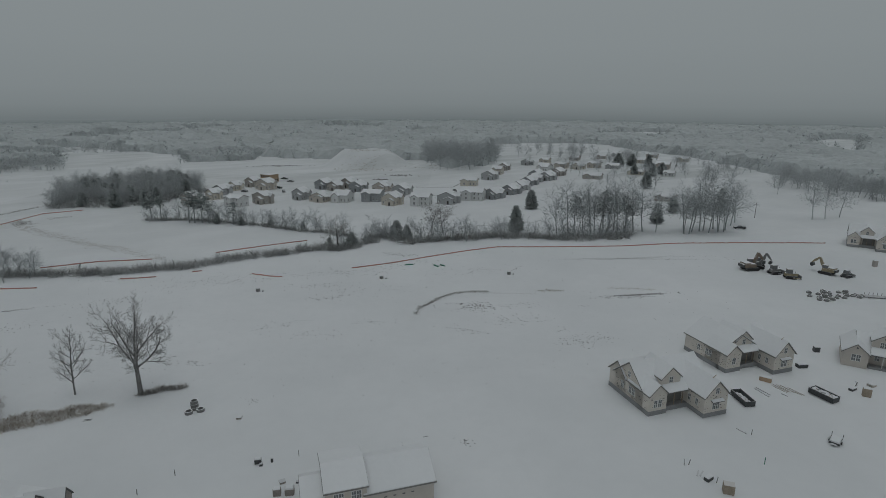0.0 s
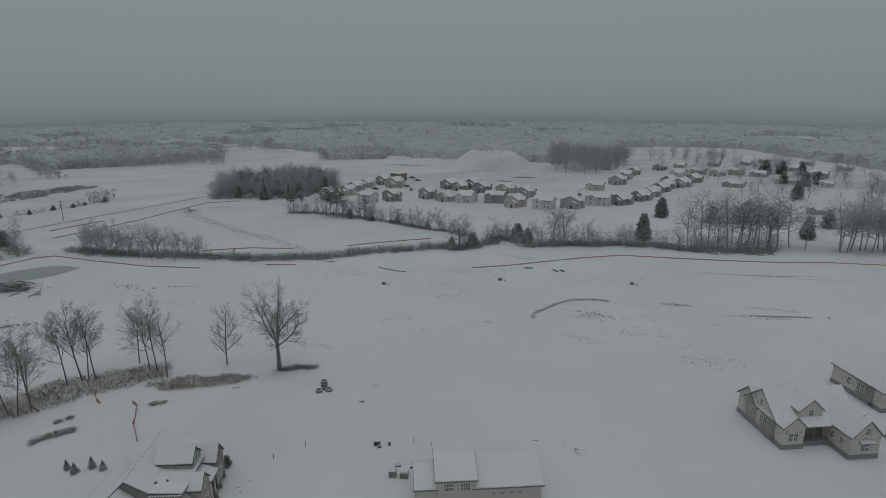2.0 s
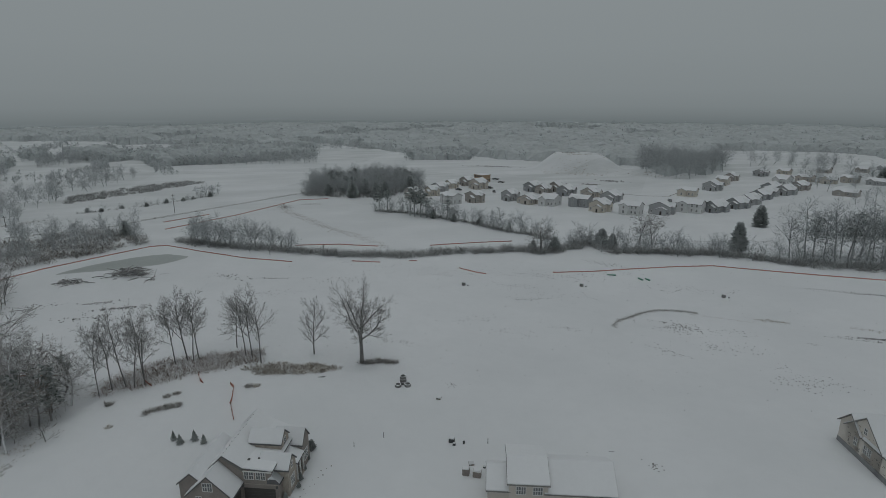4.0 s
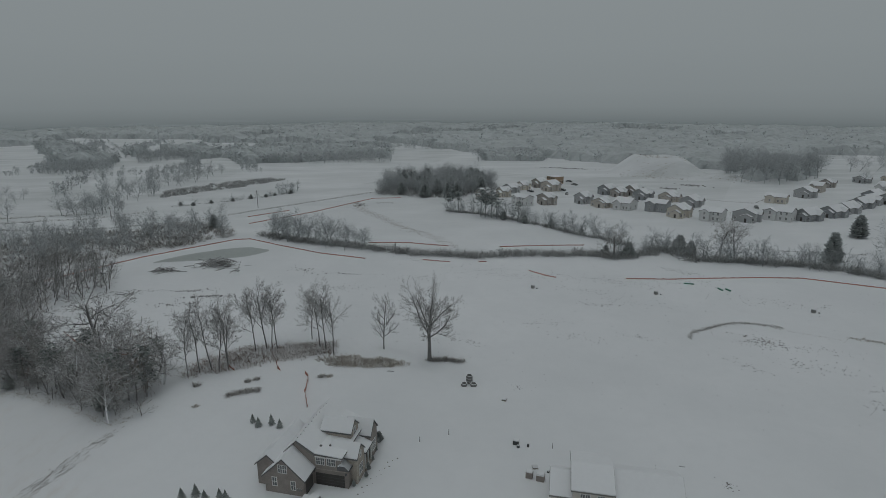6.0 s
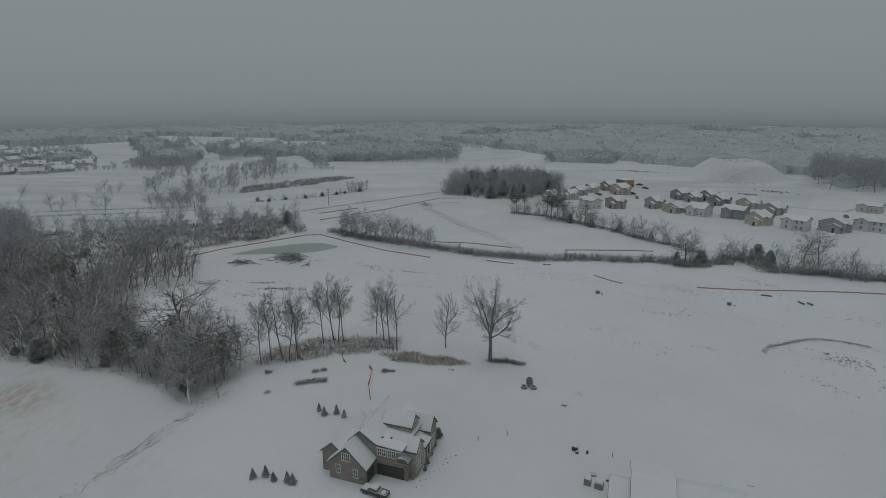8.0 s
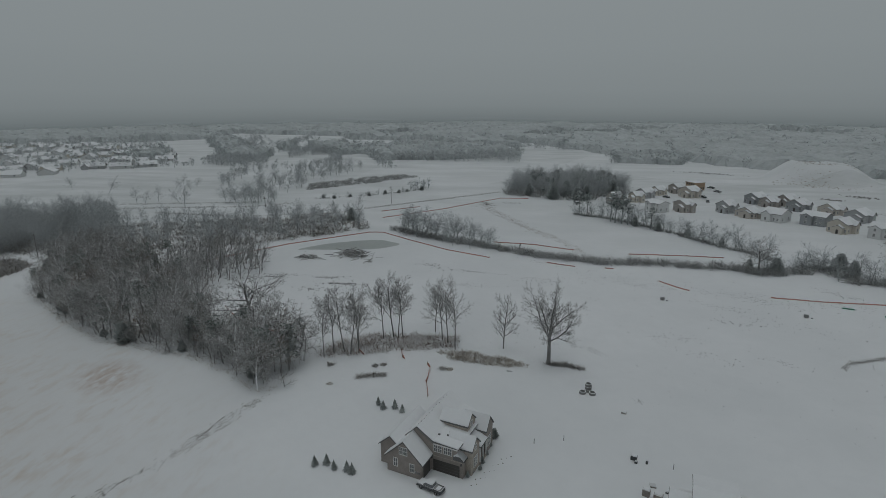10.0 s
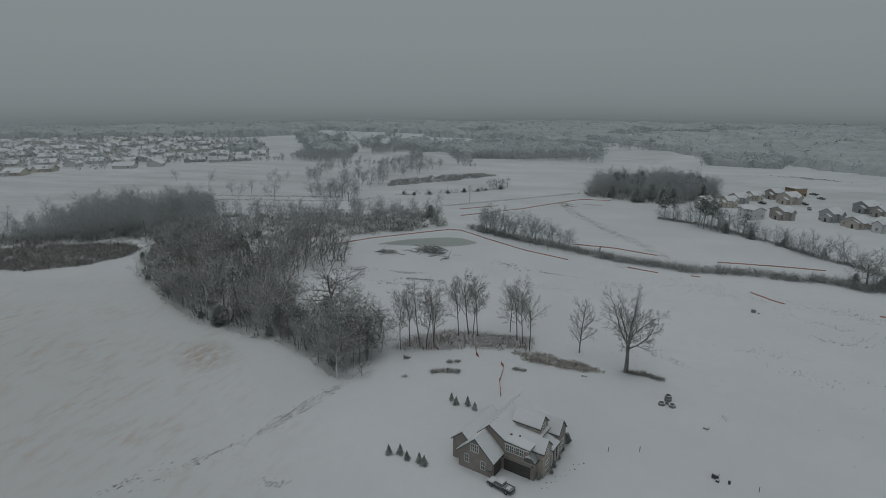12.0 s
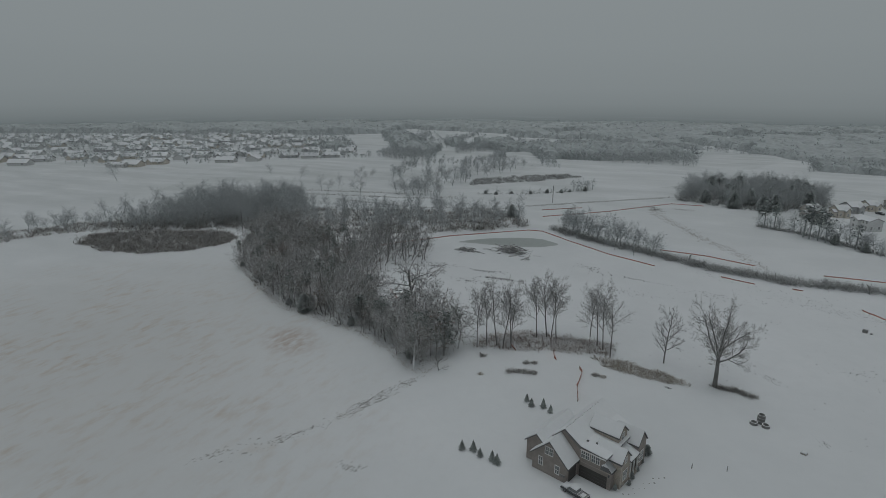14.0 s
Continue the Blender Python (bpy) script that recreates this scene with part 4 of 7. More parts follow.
OLD_TOWN = [
    (102, 464.7, 12.0, 9.8, 0, 3.9, 1.7, "x"), (113.9, 459.6, 10.8, 10.8, 4, 3.2, 2.5, "y"), (131, 469, 11.9, 10.8, 0, 4.1, 1.7, "x"), (113.7, 400.1, 15.6, 9.3, 3, 2.9, 2.0, "x"),
    (145.1, 461.2, 12.8, 9.6, 1, 3.2, 2.0, "x"), (153, 424, 14.5, 8.3, 4, 2.9, 1.7, "x"), (187.1, 461.5, 12.6, 14.7, 3, 4.4, 2.1, "x"), (130.5, 310, 12.5, 9.6, 3, 2.7, 2.1, "x"),
    (126.8, 525.9, 10.1, 9.0, 3, 3.1, 2.5, "x"), (157, 541.5, 10.1, 7.8, 3, 3.1, 2.0, "x"), (179.4, 564.5, 11.3, 9.0, 1, 3.1, 2.3, "x"), (181.9, 503.8, 14.1, 10.8, 0, 3.5, 2.0, "x"),
    (111.5, 757.5, 20.7, 11.6, 2, 4.4, 2.0, "x"), (180.3, 754.3, 15.2, 10.1, 2, 4.3, 2.0, "x"), (160.3, 428.8, 9.3, 8.3, 1, 2.9, 1.7, "x"), (172.2, 413.7, 9.2, 8.2, 2, 3.1, 1.6, "x"),
    (94.7, 502.7, 10.1, 8.9, 4, 3.6, 2.0, "x"), (76, 489, 10.0, 8.9, 1, 3.6, 2.2, "y"), (211, 553.3, 12.2, 8.8, 0, 3.3, 2.0, "x"), (227.1, 517.6, 11.8, 9.7, 4, 3.2, 2.1, "x"),
]
for rows, turn in ((ROW_NEAR, -16), (ROW_BACK, -18), (ROW_GREY, -31), (ROW_LEFT, -25), (OLD_TOWN, -31)):
    for k, (hx, hy, hw, hd, hs, he, hr, hk) in enumerate(rows):
        estate_house(hx, hy, hw, hd, turn + (k * 37 % 7) - 3, hs, he, hr, hk, k + len(rows))


def distant_house(x, y, rz, w, d, siding):
    h = thing("distant_house", x, y, rz, "distant suburban house with a white snowy roof", "house", "distant suburb")
    wing(h, -w / 2, w / 2, -d / 2, d / 2, 2.5, 2.8, "x", SIDINGS[siding], z0=-1.0, over=0.6)
    if siding != 2:
        wing(h, -w / 2, -w / 6, -d / 2 - 2, 0, 2.3, 2.4, "y", SIDINGS[siding], z0=-1.0, over=0.4)
    window_at(h, w * 0.25, -d / 2, 1.0, 0, 1.2, 1.3)
    return h


SUBURB = [(-600, -86), (-632, -40), (-575, -18), (-556, 10), (-548, 70), (-552, 133), (-530, 190), (-580, 238), (-760, 285), (-900, 215), (-1000, 15), (-1060, -140), (-760, -180)]
for k, (hx, hy) in enumerate(fill(SUBURB, 135, 21, 11)):
    distant_house(hx, hy, 60 + 30 * noise.noise((hx * 0.005, hy * 0.005, 0)) + (90 if k % 5 == 0 else 0), 14 + k % 5, 10 + k % 3, (2, 4, 2, 2, 1)[k % 5])

# ---- trees and thickets ----
OAKS = tree_meshes(14, OAK, 9.0, 0.46, 0.01)
PINES = [pine_meshes(90 + k, 15.0) for k in range(3)]
BOWS = tree_meshes(12, BOWED, 9.0, 0.3)
LADEN = [tree_meshes(15 + k, BOWED, 7.5, 0.22, 0.1, (SNOWY, SNOWTWIG)) for k in range(3)]
RUSSETS = [tree_meshes(100 + k, WOOD, 9.0, 0.15, 0.1, (BARK, RUSSET)) for k in range(3)]
CROWNS = [tree_meshes(40 + k, CROWNED, 12.0, 0.14, 0.05, (HAZED_TWIG, HAZED_TWIG)) for k in range(4)]
HAZED_TREES = [tree_meshes(60 + k, AIRY, 9.0, 0.13, 0.08, (HAZED_TWIG, HAZED_TWIG)) for k in range(4)]
FIRS = [fir_meshes(95 + k, 1.9, 0.75) for k in range(3)]
YOUNGS = [tree_meshes(20 + k, YOUNG, 10.0, 0.2, 0.02) for k in range(2)]
TALLS = [tree_meshes(30 + k, TALL, 12.5, 0.145, 0.06) for k in range(5)]
WOODS = [tree_meshes(50 + k, WOOD, 9.5, 0.17, 0.1) for k in range(6)]
HEDGES = [tree_meshes(70 + k, HEDGE, 5.0, 0.11, 0.1) for k in range(4)]
CEDARS = [cedar_meshes(80 + k, 7.0, 1.9 + 0.25 * k) for k in range(4)]
HAZED_CEDARS = [cedar_meshes(84 + k, 7.0, 2.0 + 0.25 * k, HAZENEEDLE) for k in range(4)]
HAZED_PINES = [pine_meshes(93 + k, 15.0, HAZED_TWIG, HAZENEEDLE) for k in range(3)]
HAZED_HEDGES = [tree_meshes(74 + k, HEDGE, 5.0, 0.11, 0.1, (HAZED_TWIG, HAZED_TWIG)) for k in range(4)]

plant(OAKS, -59.2, 97.5, 1.14, 40, "large bare spreading tree with thick forked limbs", name="bare_tree", wide=0.95)
plant(YOUNGS[0], -71.9, 97.2, 1.08, 10, "bare young tree with upswept branches in snow", name="bare_tree", wide=0.82)
GROVE = [(-101.4, 64.8), (-100.9, 67.4), (-99.6, 69.6), (-97.5, 69.8), (-98.9, 73.5), (-96.6, 71.6), (-98.1, 81.1), (-97, 83.6), (-96.1, 84.4), (-94.7, 84.8), (-91.1, 93.1), (-86.3, 90.6), (-84.2, 90.3), (-80.4, 88.7)]
for k, (x, y) in enumerate(GROVE):
    plant(TALLS[k % 5], x, y, 0.86 + 0.23 * ((k * 7) % 5) / 4, k * 77, "slender bare tree standing in a brown thicket", "grove by the field", "bare_tree", wide=1.05)
WOODLAND = [(-210.2, 30.7), (-173.4, 31.2), (-152.3, 33.5), (-139.2, 39.6), (-127.1, 44.1), (-113.2, 46.6), (-100.3, 46.6), (-98.6, 52.2), (-102.5, 61.2), (-112.8, 67.1), (-119.1, 64), (-123.2, 60.5), (-130.6, 57.5), (-142.4, 57.3), (-154.3, 59), (-167.7, 64.4), (-187.5, 72.3), (-212.9, 75.6), (-241.1, 66.2), (-247.8, 50.1), (-225.5, 36.1)]
for k, (x, y) in enumerate(fill([(-167.7, 64.4), (-173.5, 75.5), (-171.1, 90.1), (-183.1, 99.1), (-201.7, 94.1), (-213.4, 76.8), (-187.5, 72.3)], 62, 2.6, 26)):
    plant(WOODS[k % 6], x, y, 0.65 + 0.33 * ((k * 5) % 7) / 6, k * 61, "bare tree at the open back of the wood", "woodland trees", "woodland_tree")
for k, (x, y) in enumerate(fill(WOODLAND, 240, 2.8, 21)):
    if k % 9 in (2, 6):
        plant(PINES[k % 3], x, y, 0.42 + 0.06 * (k % 5), k * 50, "dark ragged evergreen among bare trees in the wood", "woodland evergreens", "evergreen_tree", "evergreen tree", wide=1.3)
    elif k % 18 == 0:
        plant(CEDARS[k % 4], x, y, 0.55 + 0.08 * (k % 5), k * 50, "dark spreading evergreen in the wood, snow on its boughs", "woodland evergreens", "evergreen_tree", "evergreen tree", wide=1.45)
    elif k % 9 in (4, 7):
        plant(LADEN[k % 3], x, y, 0.8 + 0.12 * (k % 4), k * 50, "bare tree with drooping limbs laden with snow", "snow-laden trees", "snowy_tree", wide=1.2)
    else:
        plant(WOODS[k % 6] if k % 2 else RUSSETS[k % 3], x, y, 0.68 + 0.34 * ((k * 5) % 7) / 6, k * 61, "bare woodland tree with snow-dusted branches", "woodland trees", "woodland_tree", wide=1.2)
for k, (x, y, s) in enumerate(along([(-202.5, 33.4), (-173.7, 33.4), (-153.7, 35.7), (-140, 41.8), (-128.4, 46.3), (-114.5, 48.8), (-101.5, 48.8)], 5.5, 0.9, 27, (0.75, 1.1))):
    plant(LADEN[k % 3], x, y, s, k * 110, "bare tree with limbs laden with snow at the wood's edge", "snow-laden trees", "snowy_tree", wide=1.15)
for k, (x, y) in enumerate(fill(WOODLAND, 22, 4.0, 28)):
    plant(CEDARS[k % 4], x, y, 0.45 + 0.08 * (k % 5), k * 50, "low dark evergreen in the undergrowth of the wood", "woodland evergreens", "evergreen_tree", "evergreen tree", wide=1.4)
brush("undergrowth", [(x, y, 1.9) for x, y in fill(WOODLAND, 430, 1.6, 22)], BRUSH, "dense dark undergrowth filling the wood", "undergrowth", 10, 2.0, 23)
EDGE = [(-208.9, 29.8), (-170.9, 30), (-151.1, 32.2), (-137.9, 38.4), (-126.5, 42.8), (-112.7, 45.4), (-99.1, 45.3), (-96.2, 49.1)]
for k, (x, y, z) in enumerate(along([(a + 1.0, b + 2.2) for a, b in EDGE], 2.6, 0.9, 33, (0.38, 0.72))):
    if k % 9 == 1:
        plant(CEDARS[k % 4], x, y, z * 0.7, k * 47, "low dark evergreen closing the wood's edge", "wood edge evergreens", "evergreen_shrub", "evergreen tree", wide=1.6)
    else:
        plant(HEDGES[k % 4], x, y, z * 1.2, k * 71, "bare shrub closing the wood's edge", "wood edge shrubs", "shrub", "shrub", wide=1.4)
brush("edge_grass", along(EDGE, 0.35, 0.5, 24, (0.4, 0.9)), GRASS, "fringe of dry grass along the wood", "weeds", 6, 0.45, 24)
plant(LADEN[1], -98.7, 45.6, 0.97, 20, "bare snow-laden tree at the tip of the wood", name="bare_tree")
for k, (x, y, s) in enumerate([(-128.6, 61.9, 1.52), (-108.5, 54.9, 1.13), (-104.7, 47.8, 0.92), (-130.7, 48, 1.04), (-146.9, 44.1, 1.04), (-140.3, 54.8, 1.15), (-159.9, 40.1, 1.05), (-123.3, 49.9, 0.98), (-168.3, 36, 0.94), (-181.8, 34.1, 0.95), (-134.8, 44.9, 0.93), (-116.8, 50.8, 0.82), (-153.5, 51.9, 1.16), (-175.3, 44.8, 1.16), (-112.7, 53.9, 1.03), (-102.6, 49.3, 1.02)]):
    plant(BOWS if k == 0 else LADEN[k % 3], x, y, s if k == 0 else s * 1.15, 40 + k * 70, "bare tree with bowed snowy limbs in the wood", "bowed trees", "snowy_tree")
plant(PINES[1], -101.5, 55.2, 0.56, 0, "dark ragged evergreen at the wood's edge", name="evergreen_tree", category="evergreen tree", wide=1.5)
plant(PINES[2], -103.4, 52.6, 0.51, 50, "dark ragged evergreen at the wood's edge", name="evergreen_tree", category="evergreen tree", wide=1.5)
TALL_ROW = [(48.8, 231.4), (54.4, 233.7), (60.6, 234.7), (64.1, 233.6), (68, 234.8), (71.7, 236.5), (74.8, 237.2), (79, 235.4), (82.8, 235), (87.5, 236.8), (92.8, 235.2), (103.8, 232.2), (105.9, 232.2), (108.1, 235.1), (112.4, 237), (115.2, 234.1), (120.5, 241.1), (120, 235.5), (124.9, 239.2), (137.5, 255.3), (132, 248.6)]
for k, (x, y) in enumerate(TALL_ROW):
    plant(CROWNS[k % 4], x, y, 1.3 + 0.33 * ((k * 3) % 5) / 4, k * 47, "tall bare tree in the row behind the plots", "tall tree row", "tall_tree", wide=1.4)
for k, (x, y) in enumerate([(57.3, 236.6), (66.4, 237.3), (77.1, 238.4), (105.1, 235.5), (114.6, 238), (122.5, 235.6)]):
    plant(CROWNS[(k + 1) % 4], x, y, 1.15 + 0.32 * ((k * 2) % 5) / 4, k * 83, "tall bushy bare tree in the row behind the plots", "tall tree row", "tall_tree", wide=1.3)
for k, (x, y, s) in enumerate([(69.5, 236.1, 1.21), (79.7, 236.7, 1.1), (57.9, 238.6, 1.11), (121.2, 237.7, 1.24)]):
    plant(HAZED_PINES[k % 3], x, y, s, k * 66, "tall old evergreen with foliage high on the trunk", "tall evergreens", "tall_evergreen", "evergreen tree")
for k, (x, y, s) in enumerate([(179.2, 263.6, 0.8), (186.5, 265, 0.75), (196.3, 269.2, 0.66), (204.3, 336.1, 0.45)]):
    plant(CROWNS[k % 4], x, y, s * 1.7, k * 90, "round-crowned bare tree on open snow", "field trees", "bare_tree", wide=1.15)
for k, (x, y, s) in enumerate([(31.4, 234, 1.75), (46.7, 290, 1.45), (-19.5, 226, 1.0), (-15, 224, 0.8), (99.9, 253.7, 1.4), (-217.6, 167.8, 0.95), (117.3, 278.3, 1.3), (-36, 211, 0.8), (-44, 208, 0.6),
                                (-103.9, 249, 0.7), (-92, 247, 0.6), (-78, 245, 0.5), (-62, 239, 0.55), (132.9, 361.4, 1.53), (152.4, 485.1, 1.65), (164.5, 486.7, 1.52), (174.9, 474.6, 1.63), (158, 420, 1.4), (147, 428, 1.3), (170, 432, 1.3)]):
    plant(HAZED_CEDARS[k % 4], x, y, s, k * 33, "dark evergreen cedar lightly dusted with snow", "cedars", "evergreen_tree", "evergreen tree", wide=1.15 + 0.12 * (k % 3))
for k, (x, y, s) in enumerate([(-118, 252, 0.95), (-115, 251, 1.05), (-111.5, 251, 1.0), (-108, 250, 0.85), (-138, 257, 0.9), (-134, 258, 0.8), (-96, 248, 0.7)]):
    plant(HAZED_PINES[k % 3], x, y, s, k * 66, "ragged dark pine on a bare trunk in the hedge", "hedge pines", "hedge_pine", "evergreen tree", wide=1.25)
for k, (x, y) in enumerate([(-4.8, 233), (0.1, 233.6)]):
    plant(LADEN[k], x, y, 1.35, k * 90, "pale bare tree with forked limbs in the hedgerow", "pale hedgerow trees", "pale_tree", wide=1.1)
plant(BOWS, -40.3, 206, 1.0, 30, "round bare tree spreading over the hedge corner", name="bare_tree", wide=1.2)
brush("hedge_corner", [(-40.3 + a, 206 + b, 2.4) for a, b in ((-4, 1), (-2, -1), (0, 0), (2, 1), (4, 2), (1, -2), (-3, 2))], HAZEBRUSH, "dense brush at the corner of two hedges", "bushes", 90, 2.6, 43, blade=(0.015, 0.035))
for k, (x, y) in enumerate([(-75.4, 59), (-73.5, 58.6), (-71.9, 60.3), (-69.8, 60.3), (-68.9, 38.9), (-67.6, 40.4), (-65.6, 40.4), (-63.7, 41.6), (-62.5, 41.7)]):
    plant(FIRS[k % 3], x, y, 1.0 + 0.08 * (k % 3), k * 70, "young planted fir dusted with snow on the lawn", "young firs", "fir_sapling", "fir tree")

for k, (x, y) in enumerate(fill([(224.6, 374.2), (235.8, 332), (254.7, 307.9), (274.7, 323.3), (266.6, 360.6), (247.8, 388.9)], 48, 3.0, 29)):
    plant(HAZED_TREES[k % 4], x, y, 0.95 + 0.35 * ((k * 3) % 5) / 4, k * 71, "large bare misty tree past the old houses", "misty trees past the old houses", "bare_tree", wide=1.2)

# hedgerows
HEDGE_A = [(-186.8, 168.8), (-155.6, 168.9), (-131.6, 172.6), (-113.5, 173.8), (-91.7, 180), (-73.1, 191.7), (-48.5, 206), (-38, 206.1), (-25.4, 225.4), (-10.1, 217), (3.7, 222), (27.8, 228.1), (50, 222.4), (65.7, 225.5), (79.7, 230.1)]
HEDGE_B = [(-140.8, 257), (-117.3, 256.9), (-83.3, 247.1), (-64, 236.7), (-50.7, 232.9), (-40.1, 225.6)]
brush("hedgerow", along(HEDGE_A, 0.75, 1.5, 1, (1.2, 2.4)), HAZEBRUSH, "dark bare hedgerow of brush along the ditch", "hedge", 46, 3.0, 4, blade=(0.02, 0.045))
brush("hedgerow", along(HEDGE_B, 0.8, 0.8, 2, (0.9, 1.6)), HAZEBRUSH, "dark bare hedgerow below the new houses", "hedge", 26, 2.0, 5, blade=(0.02, 0.05))
for k, (x, y, s) in enumerate(along([(-184.4, 169.7), (-155.3, 169.9), (-131.1, 173)], 1.6, 2.6, 8, (0.7, 1.2)) + along([(-85.6, 183), (-37.7, 206.7)], 14, 1.5, 9, (0.2, 0.4)) + along([(-25.4, 226.8), (3.5, 223.4), (28.1, 229.4), (49.7, 225.1), (82, 232.4)], 4.5, 2.2, 13, (0.5, 1.0)) + along(HEDGE_B, 4.5, 2.0, 17, (0.5, 1.0))):
    plant(HAZED_TREES[k % 4], x, y, s, k * 53, "small bare tree growing out of the hedgerow", "hedgerow trees", "bare_tree", wide=1.3)

for k, (x, y, s) in enumerate(along(HEDGE_B, 1.7, 1.3, 10, (0.5, 1.15)) + along(HEDGE_A[7:], 1.5, 2.4, 12, (0.5, 1.35)) + along(HEDGE_A[2:8], 8, 0.8, 16, (0.25, 0.5))):
    plant(HAZED_HEDGES[k % 4], x, y, s, k * 71, "tall bare shrub of the hedgerow", "hedgerow shrubs", "shrub", "shrub", wide=1.1)

# brown thickets round the grove
THICKET = [(-103, 63.5), (-97.5, 68), (-89.9, 79.5), (-83.6, 86.4), (-80.8, 88.9), (-84.7, 94.3), (-94.4, 87.4), (-101.1, 81.7), (-105.8, 72.5)]
brush("thicket", [(x, y, 1.2) for x, y in fill(THICKET, 170, 0.9, 31)], RUSSET, "brown thicket of brambles round bare trees", "bushes", 26, 1.15, 6, blade=(0.01, 0.024))
brush("weed_strip", [(x, y, 0.9) for x, y in fill([(-82.9, 85), (-76.3, 83.9), (-68, 88.4), (-61.2, 92.8), (-67.2, 92.9), (-76.6, 90)], 110, 0.5, 34)], GRASS, "strip of dry weeds sticking out of the snow", "weeds", 28, 0.8, 7)
brush("weed_strip", along([(-60.3, 97.1), (-52, 100.7)], 0.3, 0.4, 15, (0.5, 0.9)), BRUSH, "dry weeds at the foot of the large tree", "weeds", 30, 0.95, 8)

# ---- woods in the distance ----
FAR_A = [(-206.6, 283.2), (-180.6, 287.1), (-155.3, 295.2), (-145.1, 342), (-164.6, 367.9), (-189.3, 381.6), (-231.3, 343.1)]
for k, (x, y) in enumerate(fill(FAR_A, 230, 2.6, 41)):
    if k % 6 == 3:
        plant(HAZED_CEDARS[k % 4], x, y, 1.1 + 0.1 * (k % 5), k * 50, "dark evergreen in the small wood", "small wood evergreens", "evergreen_tree", "evergreen tree", wide=1.2)
    else:
        plant(HAZED_TREES[k % 4], x, y, 0.85 + 0.35 * ((k * 5) % 7) / 6, k * 57, "bare tree of the dense small wood", "small wood trees", "copse_tree", wide=1.25)
brush("undergrowth", [(x, y, 3.0) for x, y in fill(FAR_A, 330, 2.2, 42)], HAZEBRUSH, "dark undergrowth filling the small wood", "undergrowth", 22, 4.0, 42, blade=(0.04, 0.09))
for k, (x, y, n) in enumerate([(233, 368.8, 14), (246.4, 347.4, 18), (256.7, 318.8, 12), (228.6, 438.9, 14), (174.7, 364.2, 10), (156, 496.8, 12), (190.8, 403.8, 9), (131.9, 571, 12)]):
    r = random.Random(k)
    for j in range(n // 2):
        plant(HAZED_TREES[j % 4], x + r.gauss(0, 8), y + r.gauss(0, 6), r.uniform(0.9, 1.4), j * 67, "bare tree in a clump by the old houses", "clumps by the old houses", "clump_tree", wide=1.3)


# the woods that close the valley, from the old houses round to the suburb, and the clearings in them
WILD = [(271, 335), (256, 348), (263, 393), (261, 423), (250, 443), (250, 498), (243, 579), (219, 630), (201, 725), (146, 742), (69, 720), (66, 700), (47, 496), (21, 456), (-11, 458), (-23, 518), (-50, 527), (-119, 527),
        (-188, 556), (-273, 569), (-326, 598), (-360, 610), (-423, 651), (-470, 640), (-378, 602), (-457, 575), (-570, 585), (-665, 545), (-720, 500), (-861, 400), (-850, 330), (-930, 240), (-1010, 90), (-1090, 0), (-1180, -150), (-1300, -330), (-1330, 0), (-1180, 600), (-760, 1100), (-300, 1310), (300, 1310), (800, 1050), (1080, 780), (900, 420), (560, 260)]
GLADES = [
    [(-473, 736), (-516, 810), (-520, 888), (-452, 757), (-447, 718)], [(-494, 889), (-454, 950), (-420, 892), (-479, 850)], [(-456, 1004), (-440, 1080), (-390, 1025), (-406, 945)],
    [(-248, 1186), (-228, 1239), (-131, 1123), (-130, 1041), (-209, 1076)], [(-46, 1027), (10, 994), (5, 935), (-43, 950)], [(513, 799), (600, 837), (554, 749), (430, 591), (425, 610), (473, 718)],
    [(-929, 469), (-952, 504), (-753, 575), (-674, 524), (-804, 408)], [(-726, 657), (-716, 699), (-648, 638), (-663, 599)], [(-860, 315), (-875, 345), (-777, 309), (-758, 276)],
    [(-784, 422), (-805, 563), (-744, 578), (-682, 524), (-718, 391)], [(300, 830), (420, 1000), (330, 1010), (240, 860)], [(640, 560), (760, 640), (720, 720), (600, 610)],
]
COPSES = [
    [(-503, 411), (-420, 362), (-384, 402), (-358, 450), (-339, 504), (-384, 542), (-446, 561), (-552, 517), (-544, 471)], [(-835, 389), (-753, 353), (-651, 312), (-561, 275), (-527, 252), (-509, 268), (-523, 292), (-523, 310), (-576, 336), (-635, 345), (-724, 391), (-856, 427)],
    [(-635, 388), (-572, 353), (-586, 383), (-661, 429)], [(-693, 229), (-605, 198), (-584, 217), (-628, 257), (-684, 262)], [(-578, 388), (-493, 380), (-482, 416), (-601, 466), (-639, 443)], [(-264, 552), (-233, 493), (-177, 523), (-191, 565)],
]


